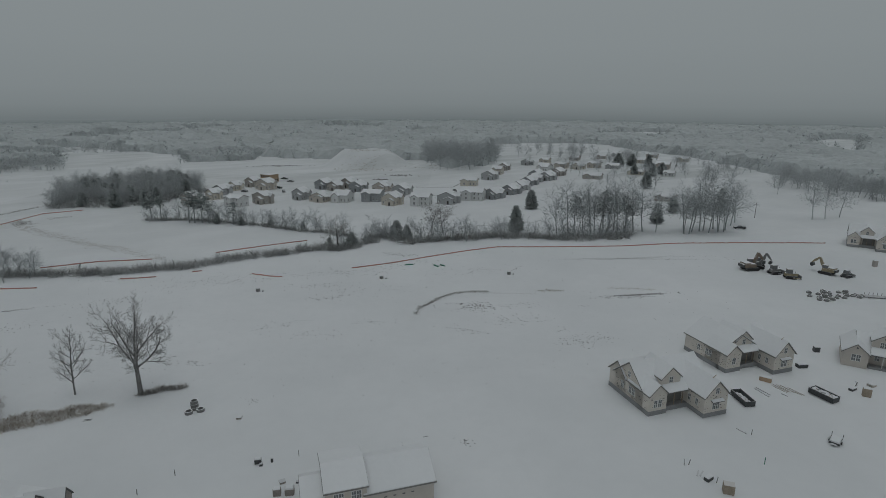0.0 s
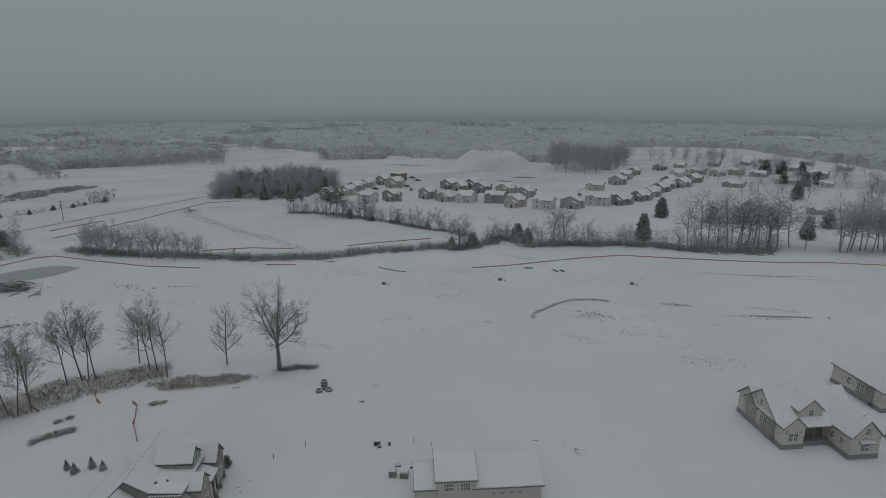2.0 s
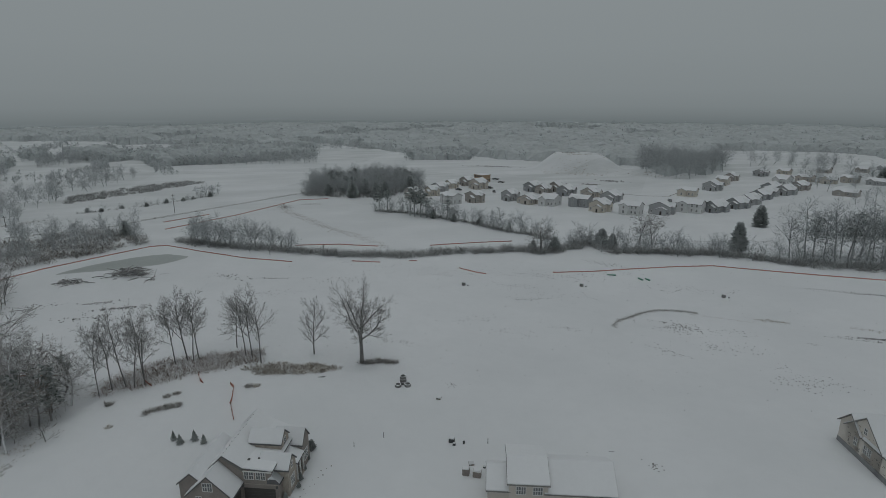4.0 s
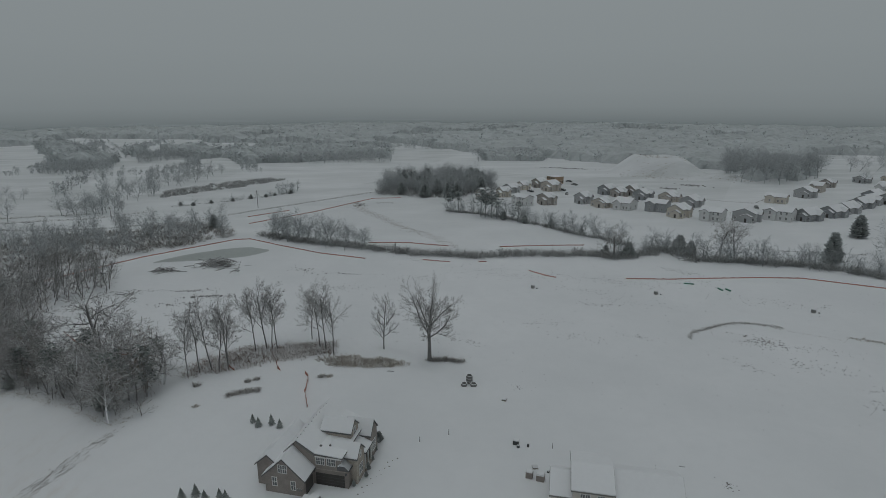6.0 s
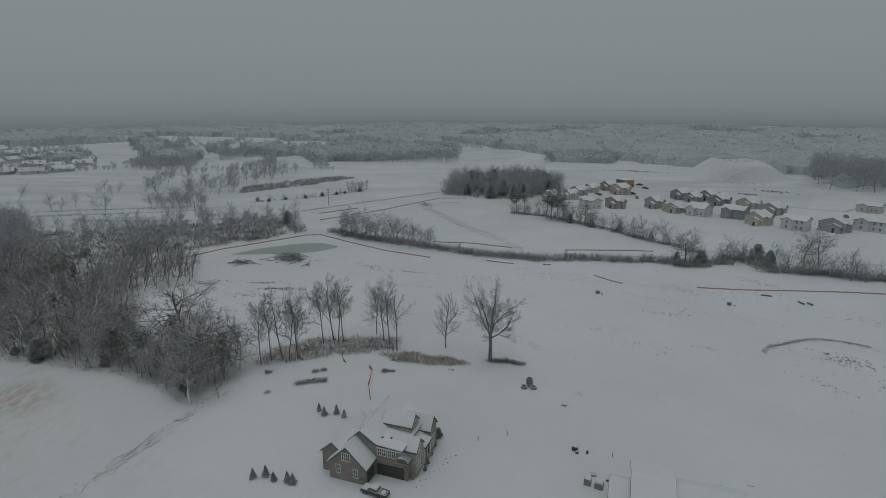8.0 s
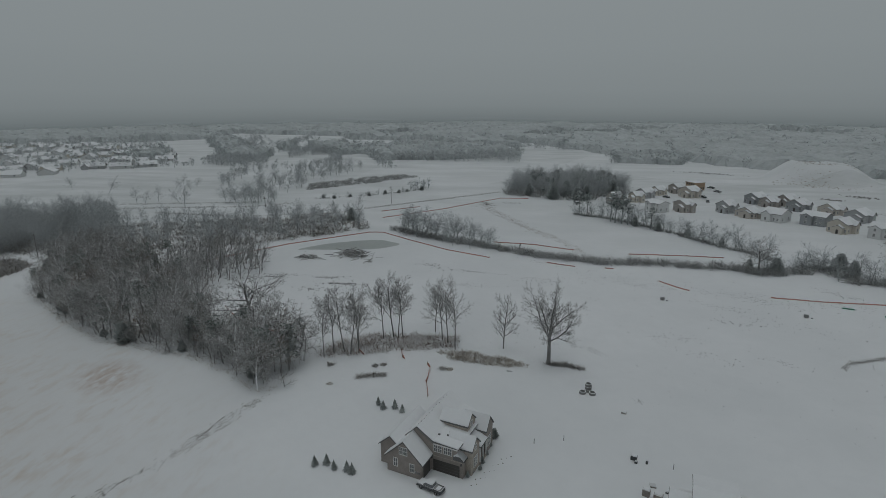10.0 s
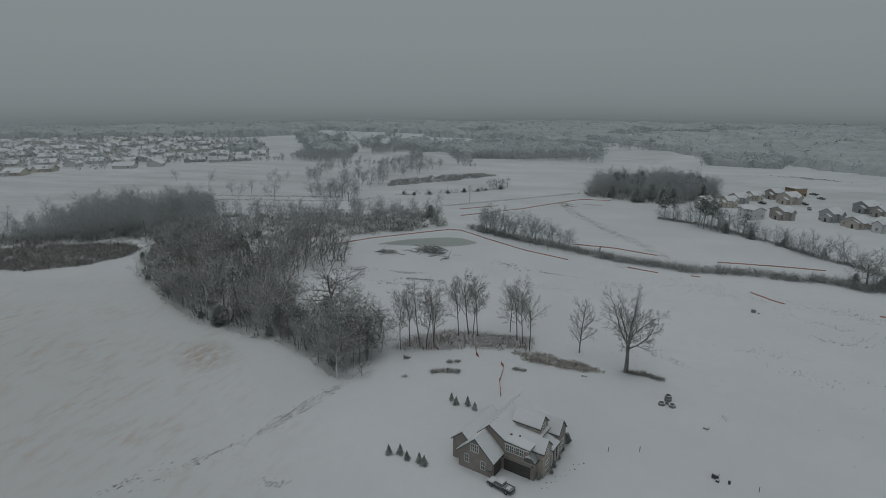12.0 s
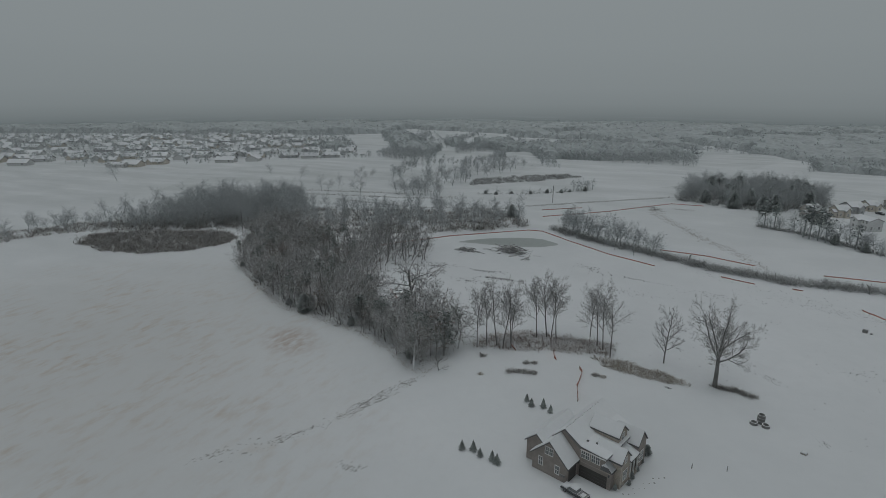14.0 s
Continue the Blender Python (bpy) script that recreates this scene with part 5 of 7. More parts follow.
def canopy(name, polys, glades, step, tall, label, seed, edge=0.5):
    """Woods seen from far above: a close, lumpy canopy of crowns with single crowns standing out of it and along its rim."""
    rng = random.Random(seed)
    xs, ys = [p[0] for q in polys for p in q], [p[1] for q in polys for p in q]
    x0, y0 = min(xs) - step, min(ys) - step
    nx, ny = int((max(xs) - x0) / step) + 2, int((max(ys) - y0) / step) + 2
    spot, rim = {}, []

    def wooded(x, y):
        a, b = x + 9 * noise.noise((x * 0.03, y * 0.03, seed)), y + 9 * noise.noise((x * 0.03, y * 0.03, seed + 5))
        return any(inside(q, a, b) for q in polys) and not any(inside(q, a, b) for q in glades)

    for j in range(ny):
        for i in range(nx):
            x, y = x0 + (i + rng.uniform(-0.35, 0.35)) * step, y0 + (j + rng.uniform(-0.35, 0.35)) * step
            if wooded(x, y):
                spot[i, j] = (x, y)
    V, F, index = [], [], {}
    for (i, j), (x, y) in spot.items():
        around = sum((i + a, j + b) in spot for a in (-1, 0, 1) for b in (-1, 0, 1))
        h = rng.uniform(*tall) * (0.72 + 0.5 * noise.noise((x * 0.02, y * 0.02, seed)))
        index[i, j] = len(V)
        V.append((x, y, height(x, y) + (h if around == 9 else -0.3)))
        if around < 9 and rng.random() < edge or rng.random() < 0.05:
            rim.append((x, y))
    for (i, j) in spot:
        q = [(i, j), (i + 1, j), (i + 1, j + 1), (i, j + 1)]
        if all(k in index for k in q):
            a, b, c, d = (index[k] for k in q)
            F += [(a, b, c), (a, c, d)] if (i + j) % 2 else [(a, b, d), (b, c, d)]
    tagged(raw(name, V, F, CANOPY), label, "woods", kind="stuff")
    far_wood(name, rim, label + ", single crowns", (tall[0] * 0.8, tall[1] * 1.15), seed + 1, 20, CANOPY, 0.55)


for k, (x, y) in enumerate(fill([(75, 400), (105, 340), (160, 350), (215, 370), (235, 470), (225, 600), (150, 700), (80, 690), (70, 520)], 64, 8, 63)):
    plant(HAZED_TREES[k % 4], x, y, 0.8 + 0.5 * ((k * 5) % 7) / 6, k * 57, "bare garden tree among the old houses", "old garden trees", "garden_tree", wide=1.3)
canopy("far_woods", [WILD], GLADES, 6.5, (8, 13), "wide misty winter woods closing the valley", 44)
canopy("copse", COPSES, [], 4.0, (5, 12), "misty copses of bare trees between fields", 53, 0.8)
FRONT = [(-17, 499), (-11, 450), (21, 448), (47, 492), (56, 560), (-20, 560)]
for k, (x, y) in enumerate(fill(FRONT, 100, 4.6, 42)):
    plant(HAZED_TREES[k % 4], x, y, 1.35 + 0.5 * ((k * 3) % 5) / 4, k * 47, "tall bare tree of the misty wood behind the estate", "wood behind the estate", "tall_tree", wide=1.2)
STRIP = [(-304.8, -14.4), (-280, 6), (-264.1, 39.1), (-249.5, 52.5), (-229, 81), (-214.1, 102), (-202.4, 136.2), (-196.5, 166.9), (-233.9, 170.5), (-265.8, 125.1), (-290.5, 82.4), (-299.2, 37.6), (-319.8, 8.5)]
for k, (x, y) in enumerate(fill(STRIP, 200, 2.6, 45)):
    plant(HAZED_TREES[k % 4], x, y, 0.66 + 0.36 * ((k * 5) % 7) / 6, k * 57, "bare tree, coloured pale for haze, in the belt along the lane", "trees along the lane", "frosted_tree", wide=1.15)
brush("undergrowth", [(x, y, 2.2) for x, y in fill(STRIP, 620, 1.8, 54)], BRUSH, "dark undergrowth below the belt of trees", "undergrowth", 26, 2.8, 55, blade=(0.03, 0.07))
ISLAND = [(-270, -22), (-283, -17), (-280, 3), (-262, 32), (-249, 39), (-240, 34), (-234, 16), (-240, 0), (-253, -13)]
brush("thicket", [(x, y, 1.8) for x, y in fill(ISLAND, 300, 1.5, 46)], BRUSH, "low dark thicket beyond the stubble field", "bushes", 42, 1.9, 46, blade=(0.03, 0.07))
for k, (x, y) in enumerate(fill(ISLAND, 46, 3.0, 48)):
    plant(HEDGES[k % 4], x, y, 0.4 + 0.3 * ((k * 5) % 7) / 6, k * 71, "bare shrub in the low thicket past the field", "thicket shrubs", "shrub", "shrub", wide=1.4)
LEFT_EDGE = [(-268.7, -114.4), (-284.3, -59.1), (-293.5, -33.1), (-292.7, -12.2), (-283, 2.8), (-295.2, 11.6), (-314.8, -18.7), (-308.2, -59.7), (-292.3, -115.7)]
for k, (x, y) in enumerate(fill(LEFT_EDGE, 46, 3.2, 56)):
    plant(HAZED_TREES[k % 4], x, y, 0.48 + 0.42 * ((k * 5) % 7) / 6, k * 57, "bare tree, coloured pale for haze, at the field's far edge", "trees at the field edge", "frosted_tree", wide=1.3)
brush("undergrowth", [(x, y, 2.2) for x, y in fill(LEFT_EDGE, 240, 1.8, 57)], BRUSH, "dark undergrowth at the field's far edge", "undergrowth", 24, 1.8, 57, blade=(0.03, 0.07))
DENSE = [(-289, 9), (-318, 18), (-334, 45), (-338, 72), (-318, 92), (-290, 84), (-265, 63), (-267, 42)]
for k, (x, y) in enumerate(fill(DENSE, 130, 3.0, 58)):
    plant(HAZED_TREES[k % 4], x, y, 0.95 + 0.45 * ((k * 5) % 7) / 6, k * 57, "bare tree of the dense wood beyond the lane", "dense wood beyond the lane", "copse_tree", wide=1.2)
brush("undergrowth", [(x, y, 3.0) for x, y in fill(DENSE, 240, 2.2, 59)], HAZEBRUSH, "dark undergrowth filling the wood beyond the lane", "undergrowth", 20, 4.0, 59, blade=(0.04, 0.09))
MID = [[(-325.8, 160.2), (-373.8, 219.9), (-406.4, 313.2), (-378.5, 316), (-339.2, 231.3), (-308.6, 177)], [(-319.7, 211.2), (-302.9, 273.8), (-309.7, 312.9), (-350.3, 280.2)], [(-287.9, 196.4), (-256, 263.6), (-264.7, 272.4), (-298.7, 207.6)],
       [(-522.3, 235.8), (-465.4, 247.4), (-467.5, 274.1), (-519.6, 299.8), (-565.4, 269.1)], [(-429.9, 368.1), (-360.5, 403.8), (-302.1, 445.5), (-343.3, 489.7), (-408.7, 454.5), (-455.8, 409.8)], [(-513.2, 322), (-511.9, 399.9), (-542.9, 425.4), (-569.7, 367.2)], [(-309.9, 146.7), (-289, 164.2), (-298.6, 176.1), (-321.2, 158.5)]]
for k, poly in enumerate(MID):
    if k == 1:
        brush("field_thicket", [(x, y, 1.7) for x, y in fill([(-318.3, 211.1), (-316.2, 227.4), (-307.7, 268.1), (-307.1, 307.5), (-322.3, 305.8), (-337.3, 264), (-338, 226.6)], 200, 1.7, 62)], HAZEBRUSH, "low dark thicket in the snowy fields", "bushes", 40, 1.9, 62, blade=(0.03, 0.07))
    elif k == 2:
        for j, (x, y, s) in enumerate(along([(-283.2, 194.5), (-266.3, 226.9), (-258.9, 263.9)], 3.2, 1.2, 63, (0.25, 0.45))):
            if j % 3:
                plant(HAZED_HEDGES[j % 4], x, y, s * 1.5, j * 40, "small shrub, coloured pale for haze, in a field hedge", "field hedge shrubs", "shrub", "shrub", wide=1.4)
            else:
                plant(HAZED_CEDARS[j % 4], x, y, s, j * 40, "small dark evergreen in a field hedge", "field hedge evergreens", "evergreen_shrub", "evergreen tree", wide=1.7)
        brush("field_hedge", along([(-284.7, 194.6), (-267.8, 227.2), (-259.2, 265.6)], 1.2, 1.0, 64, (0.8, 1.5)), HAZEBRUSH, "low dark hedge between snowy fields", "hedge", 14, 1.3, 64)
        far_wood("hedge_wood", fill([(-262, 253.3), (-256.5, 266.7), (-265.4, 275.7), (-270.3, 260.4)], 16, 2.0, 65), "bare trees at the end of a hedge", (5, 8.5), 65, 40, HAZED_TWIG, 0.2)
    elif k in (0, 6):
        for j, (x, y) in enumerate(fill(poly, (48, 18)[k // 6], 3.6, 47 + k)):
            plant(HAZED_TREES[j % 4], x, y, 0.65 + 0.5 * ((j * 5) % 7) / 6, j * 57, "bare tree, coloured pale for haze, in a field hedge", "field hedge trees", "frosted_tree", wide=1.4)
    else:
        far_wood("hedge_wood", fill(poly, (110, 0, 0, 170, 260, 150, 40)[k], 2.4, 47 + k), "clump of bare trees in the misty fields", (6, 11), 47 + k, 40, HAZED_TWIG, 0.4)
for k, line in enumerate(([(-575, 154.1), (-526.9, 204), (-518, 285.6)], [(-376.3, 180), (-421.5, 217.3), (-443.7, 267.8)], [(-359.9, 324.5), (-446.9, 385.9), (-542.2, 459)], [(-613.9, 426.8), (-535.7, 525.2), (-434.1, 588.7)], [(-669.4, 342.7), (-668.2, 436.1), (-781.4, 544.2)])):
    far_wood("hedge_wood", [(x, y) for x, y, s in along(line, 2.6, 3.5, 85 + k)], "uneven row of bare misty trees between fields", (4, 10), 85 + k, 34, HAZED_TWIG, 0.4)
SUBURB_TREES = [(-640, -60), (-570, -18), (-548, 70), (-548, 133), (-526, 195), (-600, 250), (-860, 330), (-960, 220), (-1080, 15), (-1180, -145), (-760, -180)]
far_wood("garden_trees", fill(SUBURB_TREES, 1500, 6, 59), "bare misty garden trees among the distant houses", (6, 11), 59, 24, HAZED_TWIG, 0.6)
far_wood("hedge_wood", [(x, y) for x, y, s in along([(-404.5, 256.4), (-426.3, 319.6), (-485.3, 361.2)], 1.6, 4.0, 81)], "row of bare misty trees between fields", (5, 11), 81, 36, HAZED_TWIG, 0.35)
far_wood("hedge_wood", [(x, y) for x, y, s in along([(-614.6, 73.9), (-583, 129.4), (-559.1, 210.2)], 1.8, 2.0, 82)], "low misty hedge in front of the suburb", (3, 7), 82, 30, HAZED_TWIG, 0.45)
far_wood("hedge_wood", [(x, y) for x, y, s in along([(-586.9, 285.7), (-662, 371), (-812.1, 459.6)], 2.2, 7.0, 83)], "clump of bare trees in the misty fields", (5, 11), 83, 32, HAZED_TWIG, 0.45)
far_wood("hedge_wood", [(x, y) for x, y, s in along([(-521.4, 483), (-439.1, 568.6), (-319.8, 601)], 2.2, 5.0, 84)], "row of bare misty trees between fields", (5, 11), 84, 32, HAZED_TWIG, 0.45)
for k, (x, y, s) in enumerate([(-406.3, 116.5, 1.12), (-348.8, 113.2, 1.09), (-344, 115.6, 0.84), (-349.3, 125.2, 0.97), (-332.4, 130.8, 0.91), (-322.2, 128.8, 1.2), (-301, 162.4, 1.1), (-441.6, 104.9, 0.87), (-389.4, 152.6, 0.88), (-375.8, 157.1, 0.75), (-387.5, 166.6, 0.76), (-405.3, 165.2, 0.77), (-468.7, 0, 1.53), (-327.4, -1.4, 1.1), (-323.6, -10.2, 0.98), (-317.1, -24, 0.86), (-319, -39.7, 0.75), (-314.5, 26.4, 0.89), (-236.5, 187.4, 0.85)]):
    plant(HAZED_TREES[k % 4], x, y, 0.9 * s, k * 40, "lone bare tree in the misty meadow", "meadow trees", "bare_tree", wide=1.3)

# ---- fences, tracks and plain ground cover ----
def silt_fence(pts, label, tall=0.38, step=3.0):
    """An orange plastic fence: sagging fabric on stakes."""
    f = thing("silt_fence", pts[0][0], pts[0][1], 0, label, "fence", "orange fences", z=0)
    o = Vector((pts[0][0], pts[0][1], 0))
    rng = random.Random(int(abs(pts[0][0] * 7 + pts[0][1])))
    V, F, stakes = [], [], []
    for (x0, y0), (x1, y1) in zip(pts, pts[1:]):
        n = max(1, int(math.hypot(x1 - x0, y1 - y0) / (step / 2)))
        for k in range(n + 1):
            t = k / n
            x, y = x0 + (x1 - x0) * t, y0 + (y1 - y0) * t
            jx, jy = rng.gauss(0, 0.10), rng.gauss(0, 0.10)
            z = height(x, y)
            top = tall * (1.0 if k % 2 == 0 else rng.uniform(0.72, 0.92))
            i = len(V)
            for s in (0, 1):
                V += [Vector((x + 0.03 * s, y + 0.03 * s, z - 0.05)) - o, Vector((x + jx + 0.03 * s, y + jy + 0.03 * s, z + top)) - o]
            if k:
                F += [(i - 4, i, i + 1, i - 3), (i - 2, i - 1, i + 3, i + 2), (i - 3, i + 1, i + 3, i - 1)]
            if k % 2 == 0:
                stakes.append((x - o.x, y - o.y, z))
    raw("fabric", V, F, ORANGE, f)
    me = bpy.data.meshes.new("stake")
    bm = boxed(-0.03, -0.03, -0.2, 0.03, 0.03, tall + 0.2)
    bm.to_mesh(me)
    bm.free()
    me.materials.append(LUMBER)
    for x, y, z in stakes:
        s = new("stake", me)
        s.parent = f
        s.matrix_basis = pose(x, y, z)
    return f


silt_fence([(-31, 181), (-17.1, 188), (-4.9, 195.5), (8.8, 203.7), (21.3, 209.5), (47.9, 209.8), (70.4, 211), (94.6, 215.7), (124.6, 216.7), (154.8, 217.3)], "long orange plastic fence along the edge of the plots")
silt_fence([(-201.7, 77.5), (-202.7, 93.5), (-200.4, 120.4), (-191.3, 156.5), (-186.2, 160.7), (-166.2, 158.6), (-143, 157.1), (-123.7, 159.6)], "orange plastic fence curving round the pond")
silt_fence([(-103.1, 168.3), (-92.8, 170.7)], "short stretch of orange fence by the ditch")
silt_fence([(-63, 174.2), (-56.1, 171.6), (-52.2, 171.1)], "short stretch of orange fence in open snow")
silt_fence([(-83.5, 176.2), (-80.9, 177.3)], "short stretch of orange fence in open snow")
silt_fence([(-85, 199.6), (-69.5, 210.4), (-55.3, 218.4)], "orange fence below the hedge of the far field")
silt_fence([(-137, 180.1), (-121.1, 188), (-104.6, 191)], "orange fence behind the hedgerow")
silt_fence([(-78.4, 77.4), (-76.9, 75.5), (-74.3, 72), (-70, 67.8)], "sagging orange fence ending near the brick house", 0.55)
silt_fence([(-79.8, 78.1), (-78.5, 77.5)], "torn scrap of orange fence", 0.7)
silt_fence([(-97.9, 72.6), (-94.7, 71.6)], "leaning scrap of orange fence by the thicket", 0.6)
silt_fence([(-89.5, 79.1), (-87, 77), (-85.7, 76.6)], "leaning scrap of orange fence by the thicket", 0.7)
silt_fence([(-151.1, 65.4), (-141.3, 63.2), (-130.9, 62.6), (-122.6, 65.2), (-115.6, 68.5)], "orange fence running through the wood's edge")
silt_fence([(-210.7, 182.6), (-202.6, 222.8), (-199.4, 270.4), (-185.2, 280)], "weathered orange fence in the far field", 0.36)
silt_fence([(-223.9, 193.8), (-217.3, 216.9)], "weathered orange fence beside the lane", 0.36)

brush("road_verge", along([(-313, 108.7), (-268.2, 137), (-240.2, 171.1), (-235.3, 197.8), (-229.9, 219.8), (-223.1, 247.6), (-213, 288.9)], 0.55, 0.5, 60, (0.4, 0.9)), BRUSH, "dark verge of dry grass along the lane", "verge", 10, 0.9, 60)
brush("road_verge", along([(-344.1, 96.1), (-313.7, 128.2), (-290.6, 153.3), (-283, 174.7)], 0.8, 0.4, 61, (0.4, 0.8)), BRUSH, "dark verge of dry grass along the lane", "verge", 10, 1.2, 61)
brush("road_verge", along([(-354.9, 104.4), (-324.2, 136.9), (-301, 162.4)], 0.8, 0.4, 62, (0.4, 0.8)), BRUSH, "dark verge of dry grass along the lane", "verge", 10, 1.2, 62)
brush("road_verge", along([(-422.7, 324.3), (-363.6, 379.2), (-287.8, 421.1), (-211.9, 441.9)], 1.2, 0.5, 63, (0.5, 0.9)), FAR_HAZE_TWIG, "verge of a far track, coloured pale for haze", "verge", 8, 0.9, 63)
brush("road_verge", along([(-430.8, 290.9), (-363.1, 338.8), (-294.8, 386.7), (-193.8, 419)], 1.2, 0.5, 64, (0.5, 0.9)), FAR_HAZE_TWIG, "verge of a far track, coloured pale for haze", "verge", 8, 0.9, 64)
brush("road_verge", along([(-297.3, 71.8), (-321.2, 36.9), (-375.5, 16.9)], 1.0, 0.5, 65, (0.5, 0.9)), BRUSH, "dark verge of dry grass along the lane", "verge", 8, 1.0, 65)
brush("ditch_grass", along([(-194.5, 245.5), (-178.4, 234.8), (-143.3, 213.9), (-114.4, 199.4), (-99.2, 189.8)], 0.4, 1.6, 66, (0.6, 1.5)), GRASS, "dry grass along a shallow ditch in the field", "weeds", 9, 0.55, 66)
brush("ditch_grass", along([(-199.7, 253.7), (-189, 244.9)], 0.3, 1.6, 67, (0.8, 1.6)), BRUSH, "dark dry weeds on a low mound", "weeds", 18, 0.6, 67)
brush("ditch_grass", along([(-188.1, 259), (-180.3, 262.4)], 0.4, 1.0, 68, (0.6, 1.2)), BRUSH, "dark dry weeds on a low mound", "weeds", 12, 0.5, 68)
brush("berm_weeds", along([(-7.4, 138.7), (-6.0, 142.9), (-3.4, 148.1), (-0.2, 152.6), (3.4, 155.8), (8.7, 157.3), (13.5, 157.4)], 0.16, 0.35, 69, (0.3, 0.6)), BRUSH, "dark dry weeds on the curved berm", "weeds", 8, 0.5, 69)
brush("berm_weeds", along([(7.9, 156.5), (16.2, 155.9), (28, 155.1)], 0.6, 0.3, 70, (0.2, 0.5)), GRASS, "dry weeds trailing from the berm", "weeds", 5, 0.3, 70)
brush("berm_weeds", along([(28.5, 158), (36.3, 158.2)], 0.4, 0.5, 71, (0.3, 0.7)), GRASS, "low dry weeds in open snow", "weeds", 10, 0.6, 71)
brush("berm_weeds", along([(51.5, 160.8), (64.6, 159.5)], 0.5, 0.4, 72, (0.3, 0.7)), GRASS, "low dry weeds in open snow", "weeds", 7, 0.5, 72)
for k, (x, y, s, h) in enumerate([(-87, 63.5, 0.9, 1.0), (-86.1, 64.9, 0.9, 1.0), (-85, 66.3, 1.0, 1.0), (-83.8, 67.7, 0.9, 1.0), (-88.3, 69.5, 0.7, 0.7), (-87.3, 71.1, 0.7, 0.7), (-96.5, 63, 0.7, 0.9), (-75.8, 79, 0.7, 0.9), (-74.4, 79.8, 0.7, 0.5), (-89.6, 57.5, 0.7, 0.35)]):
    brush("bush", [(x, y, s)], BRUSH if k < 8 else GRASS, "small dark bush standing out of the snow", "bush", 110, h, 80 + k)


def clods(name, spots, label, size=(0.08, 0.3), mat=None, seed=1, turn=0.0, long=1.0):
    """Frozen clods and stones sticking out of the snow, one mesh of stuff."""
    rng = random.Random(seed)
    V, F = [], []
    for x, y in spots:
        s = rng.uniform(*size)
        z = height(x, y)
        o, n = len(V), 5
        t0 = rng.random() * 6.28
        for k in range(n):
            t = t0 + k * 6.283 / n
            a, b = s * long * math.cos(t) * rng.uniform(0.7, 1.4), s * math.sin(t) * rng.uniform(0.6, 1.0)
            V.append((x + a * math.cos(turn) - b * math.sin(turn), y + a * math.sin(turn) + b * math.cos(turn), z - 0.05))
        V.append((x + rng.gauss(0, 0.2) * s, y + rng.gauss(0, 0.2) * s, z + s * rng.uniform(0.3, 0.8)))
        F += [(o + k, o + (k + 1) % n, o + n) for k in range(n)]
    return tagged(raw(name, V, F, mat or SOIL), label, "clods", kind="stuff")


def blob(cx, cy, rx, ry, n, seed, turn=0.0):
    rng = random.Random(seed)
    c, s = math.cos(radians(turn)), math.sin(radians(turn))
    out = []
    for _ in range(n):
        a, b = rng.gauss(0, 0.5) * rx, rng.gauss(0, 0.5) * ry
        out.append((cx + a * c - b * s, cy + a * s + b * c))
    return out


CL = blob(7.4, 143.9, 6.8, 4.2, 170, 1) + blob(6.1, 128.9, 4.7, 2.6, 45, 2, -15) + blob(16, 135, 5.2, 2.6, 45, 3) + blob(57.6, 155, 8.3, 0.6, 110, 4, 8) + blob(53.4, 193.1, 10.7, 0.8, 90, 5, 8) + blob(-15.9, 198.6, 7.8, 2.4, 90, 6, -15)
CL += blob(31.9, 121.2, 5.1, 3.1, 60, 7) + blob(-42.2, 162.2, 8.8, 2.2, 60, 8) + blob(39.9, 145.7, 1.6, 0.8, 14, 9) + blob(-31.5, 126.2, 9.5, 3.2, 50, 10) + blob(-76.5, 166.7, 20.1, 7.8, 170, 11, 15) + blob(-104.6, 166.8, 9.1, 3.4, 60, 12) + blob(-24.8, 176.7, 7.7, 3.3, 40, 13) + blob(22.2, 135.6, 9.3, 5.2, 50, 14)
CL += blob(84.5, 196.2, 14.8, 1.1, 70, 15, 5) + blob(31.1, 125.8, 6.2, 5.1, 40, 16) + blob(-67, 112.4, 2.3, 1.3, 26, 17) + blob(-64.6, 107.7, 3.7, 1.3, 20, 18) + blob(4.1, 81.9, 1.6, 1, 22, 19) + blob(-36.9, 95.3, 1.7, 1.2, 18, 20) + blob(53, 85.2, 0.3, 0.3, 2, 21)
clods("clods", CL, "dark frozen clods poking through the snow", (0.06, 0.21), seed=3, long=1.3)
ROUGH = blob(-62, 168, 16, 4, 160, 41, 20) + blob(-36, 176, 14, 5, 170, 42, 10) + blob(-14, 186, 12, 4, 120, 43, 20) + blob(12, 178, 16, 5, 110, 44, 10) + blob(-34, 152, 7, 1.5, 60, 45, 20) + blob(-18, 134, 5, 2, 40, 46) + blob(-42, 132, 9, 2.5, 70, 47, 30) + blob(-55, 111, 4, 1.5, 40, 48)
ROUGH += blob(20, 146, 9, 3, 70, 49) + blob(38, 124, 6, 3, 60, 50) + blob(54, 153, 9, 0.8, 150, 51, 6) + blob(75, 193, 26, 0.8, 220, 52) + blob(-92, 150, 14, 4, 110, 53, 25) + blob(-110, 128, 10, 3, 90, 54, 30) + blob(-28, 160, 18, 7, 110, 55) + blob(-75, 128, 9, 3, 60, 56, 30)
clods("clods", ROUGH, "rough lines of frozen clods and stubble through the snow", (0.06, 0.19), seed=14, long=1.6)
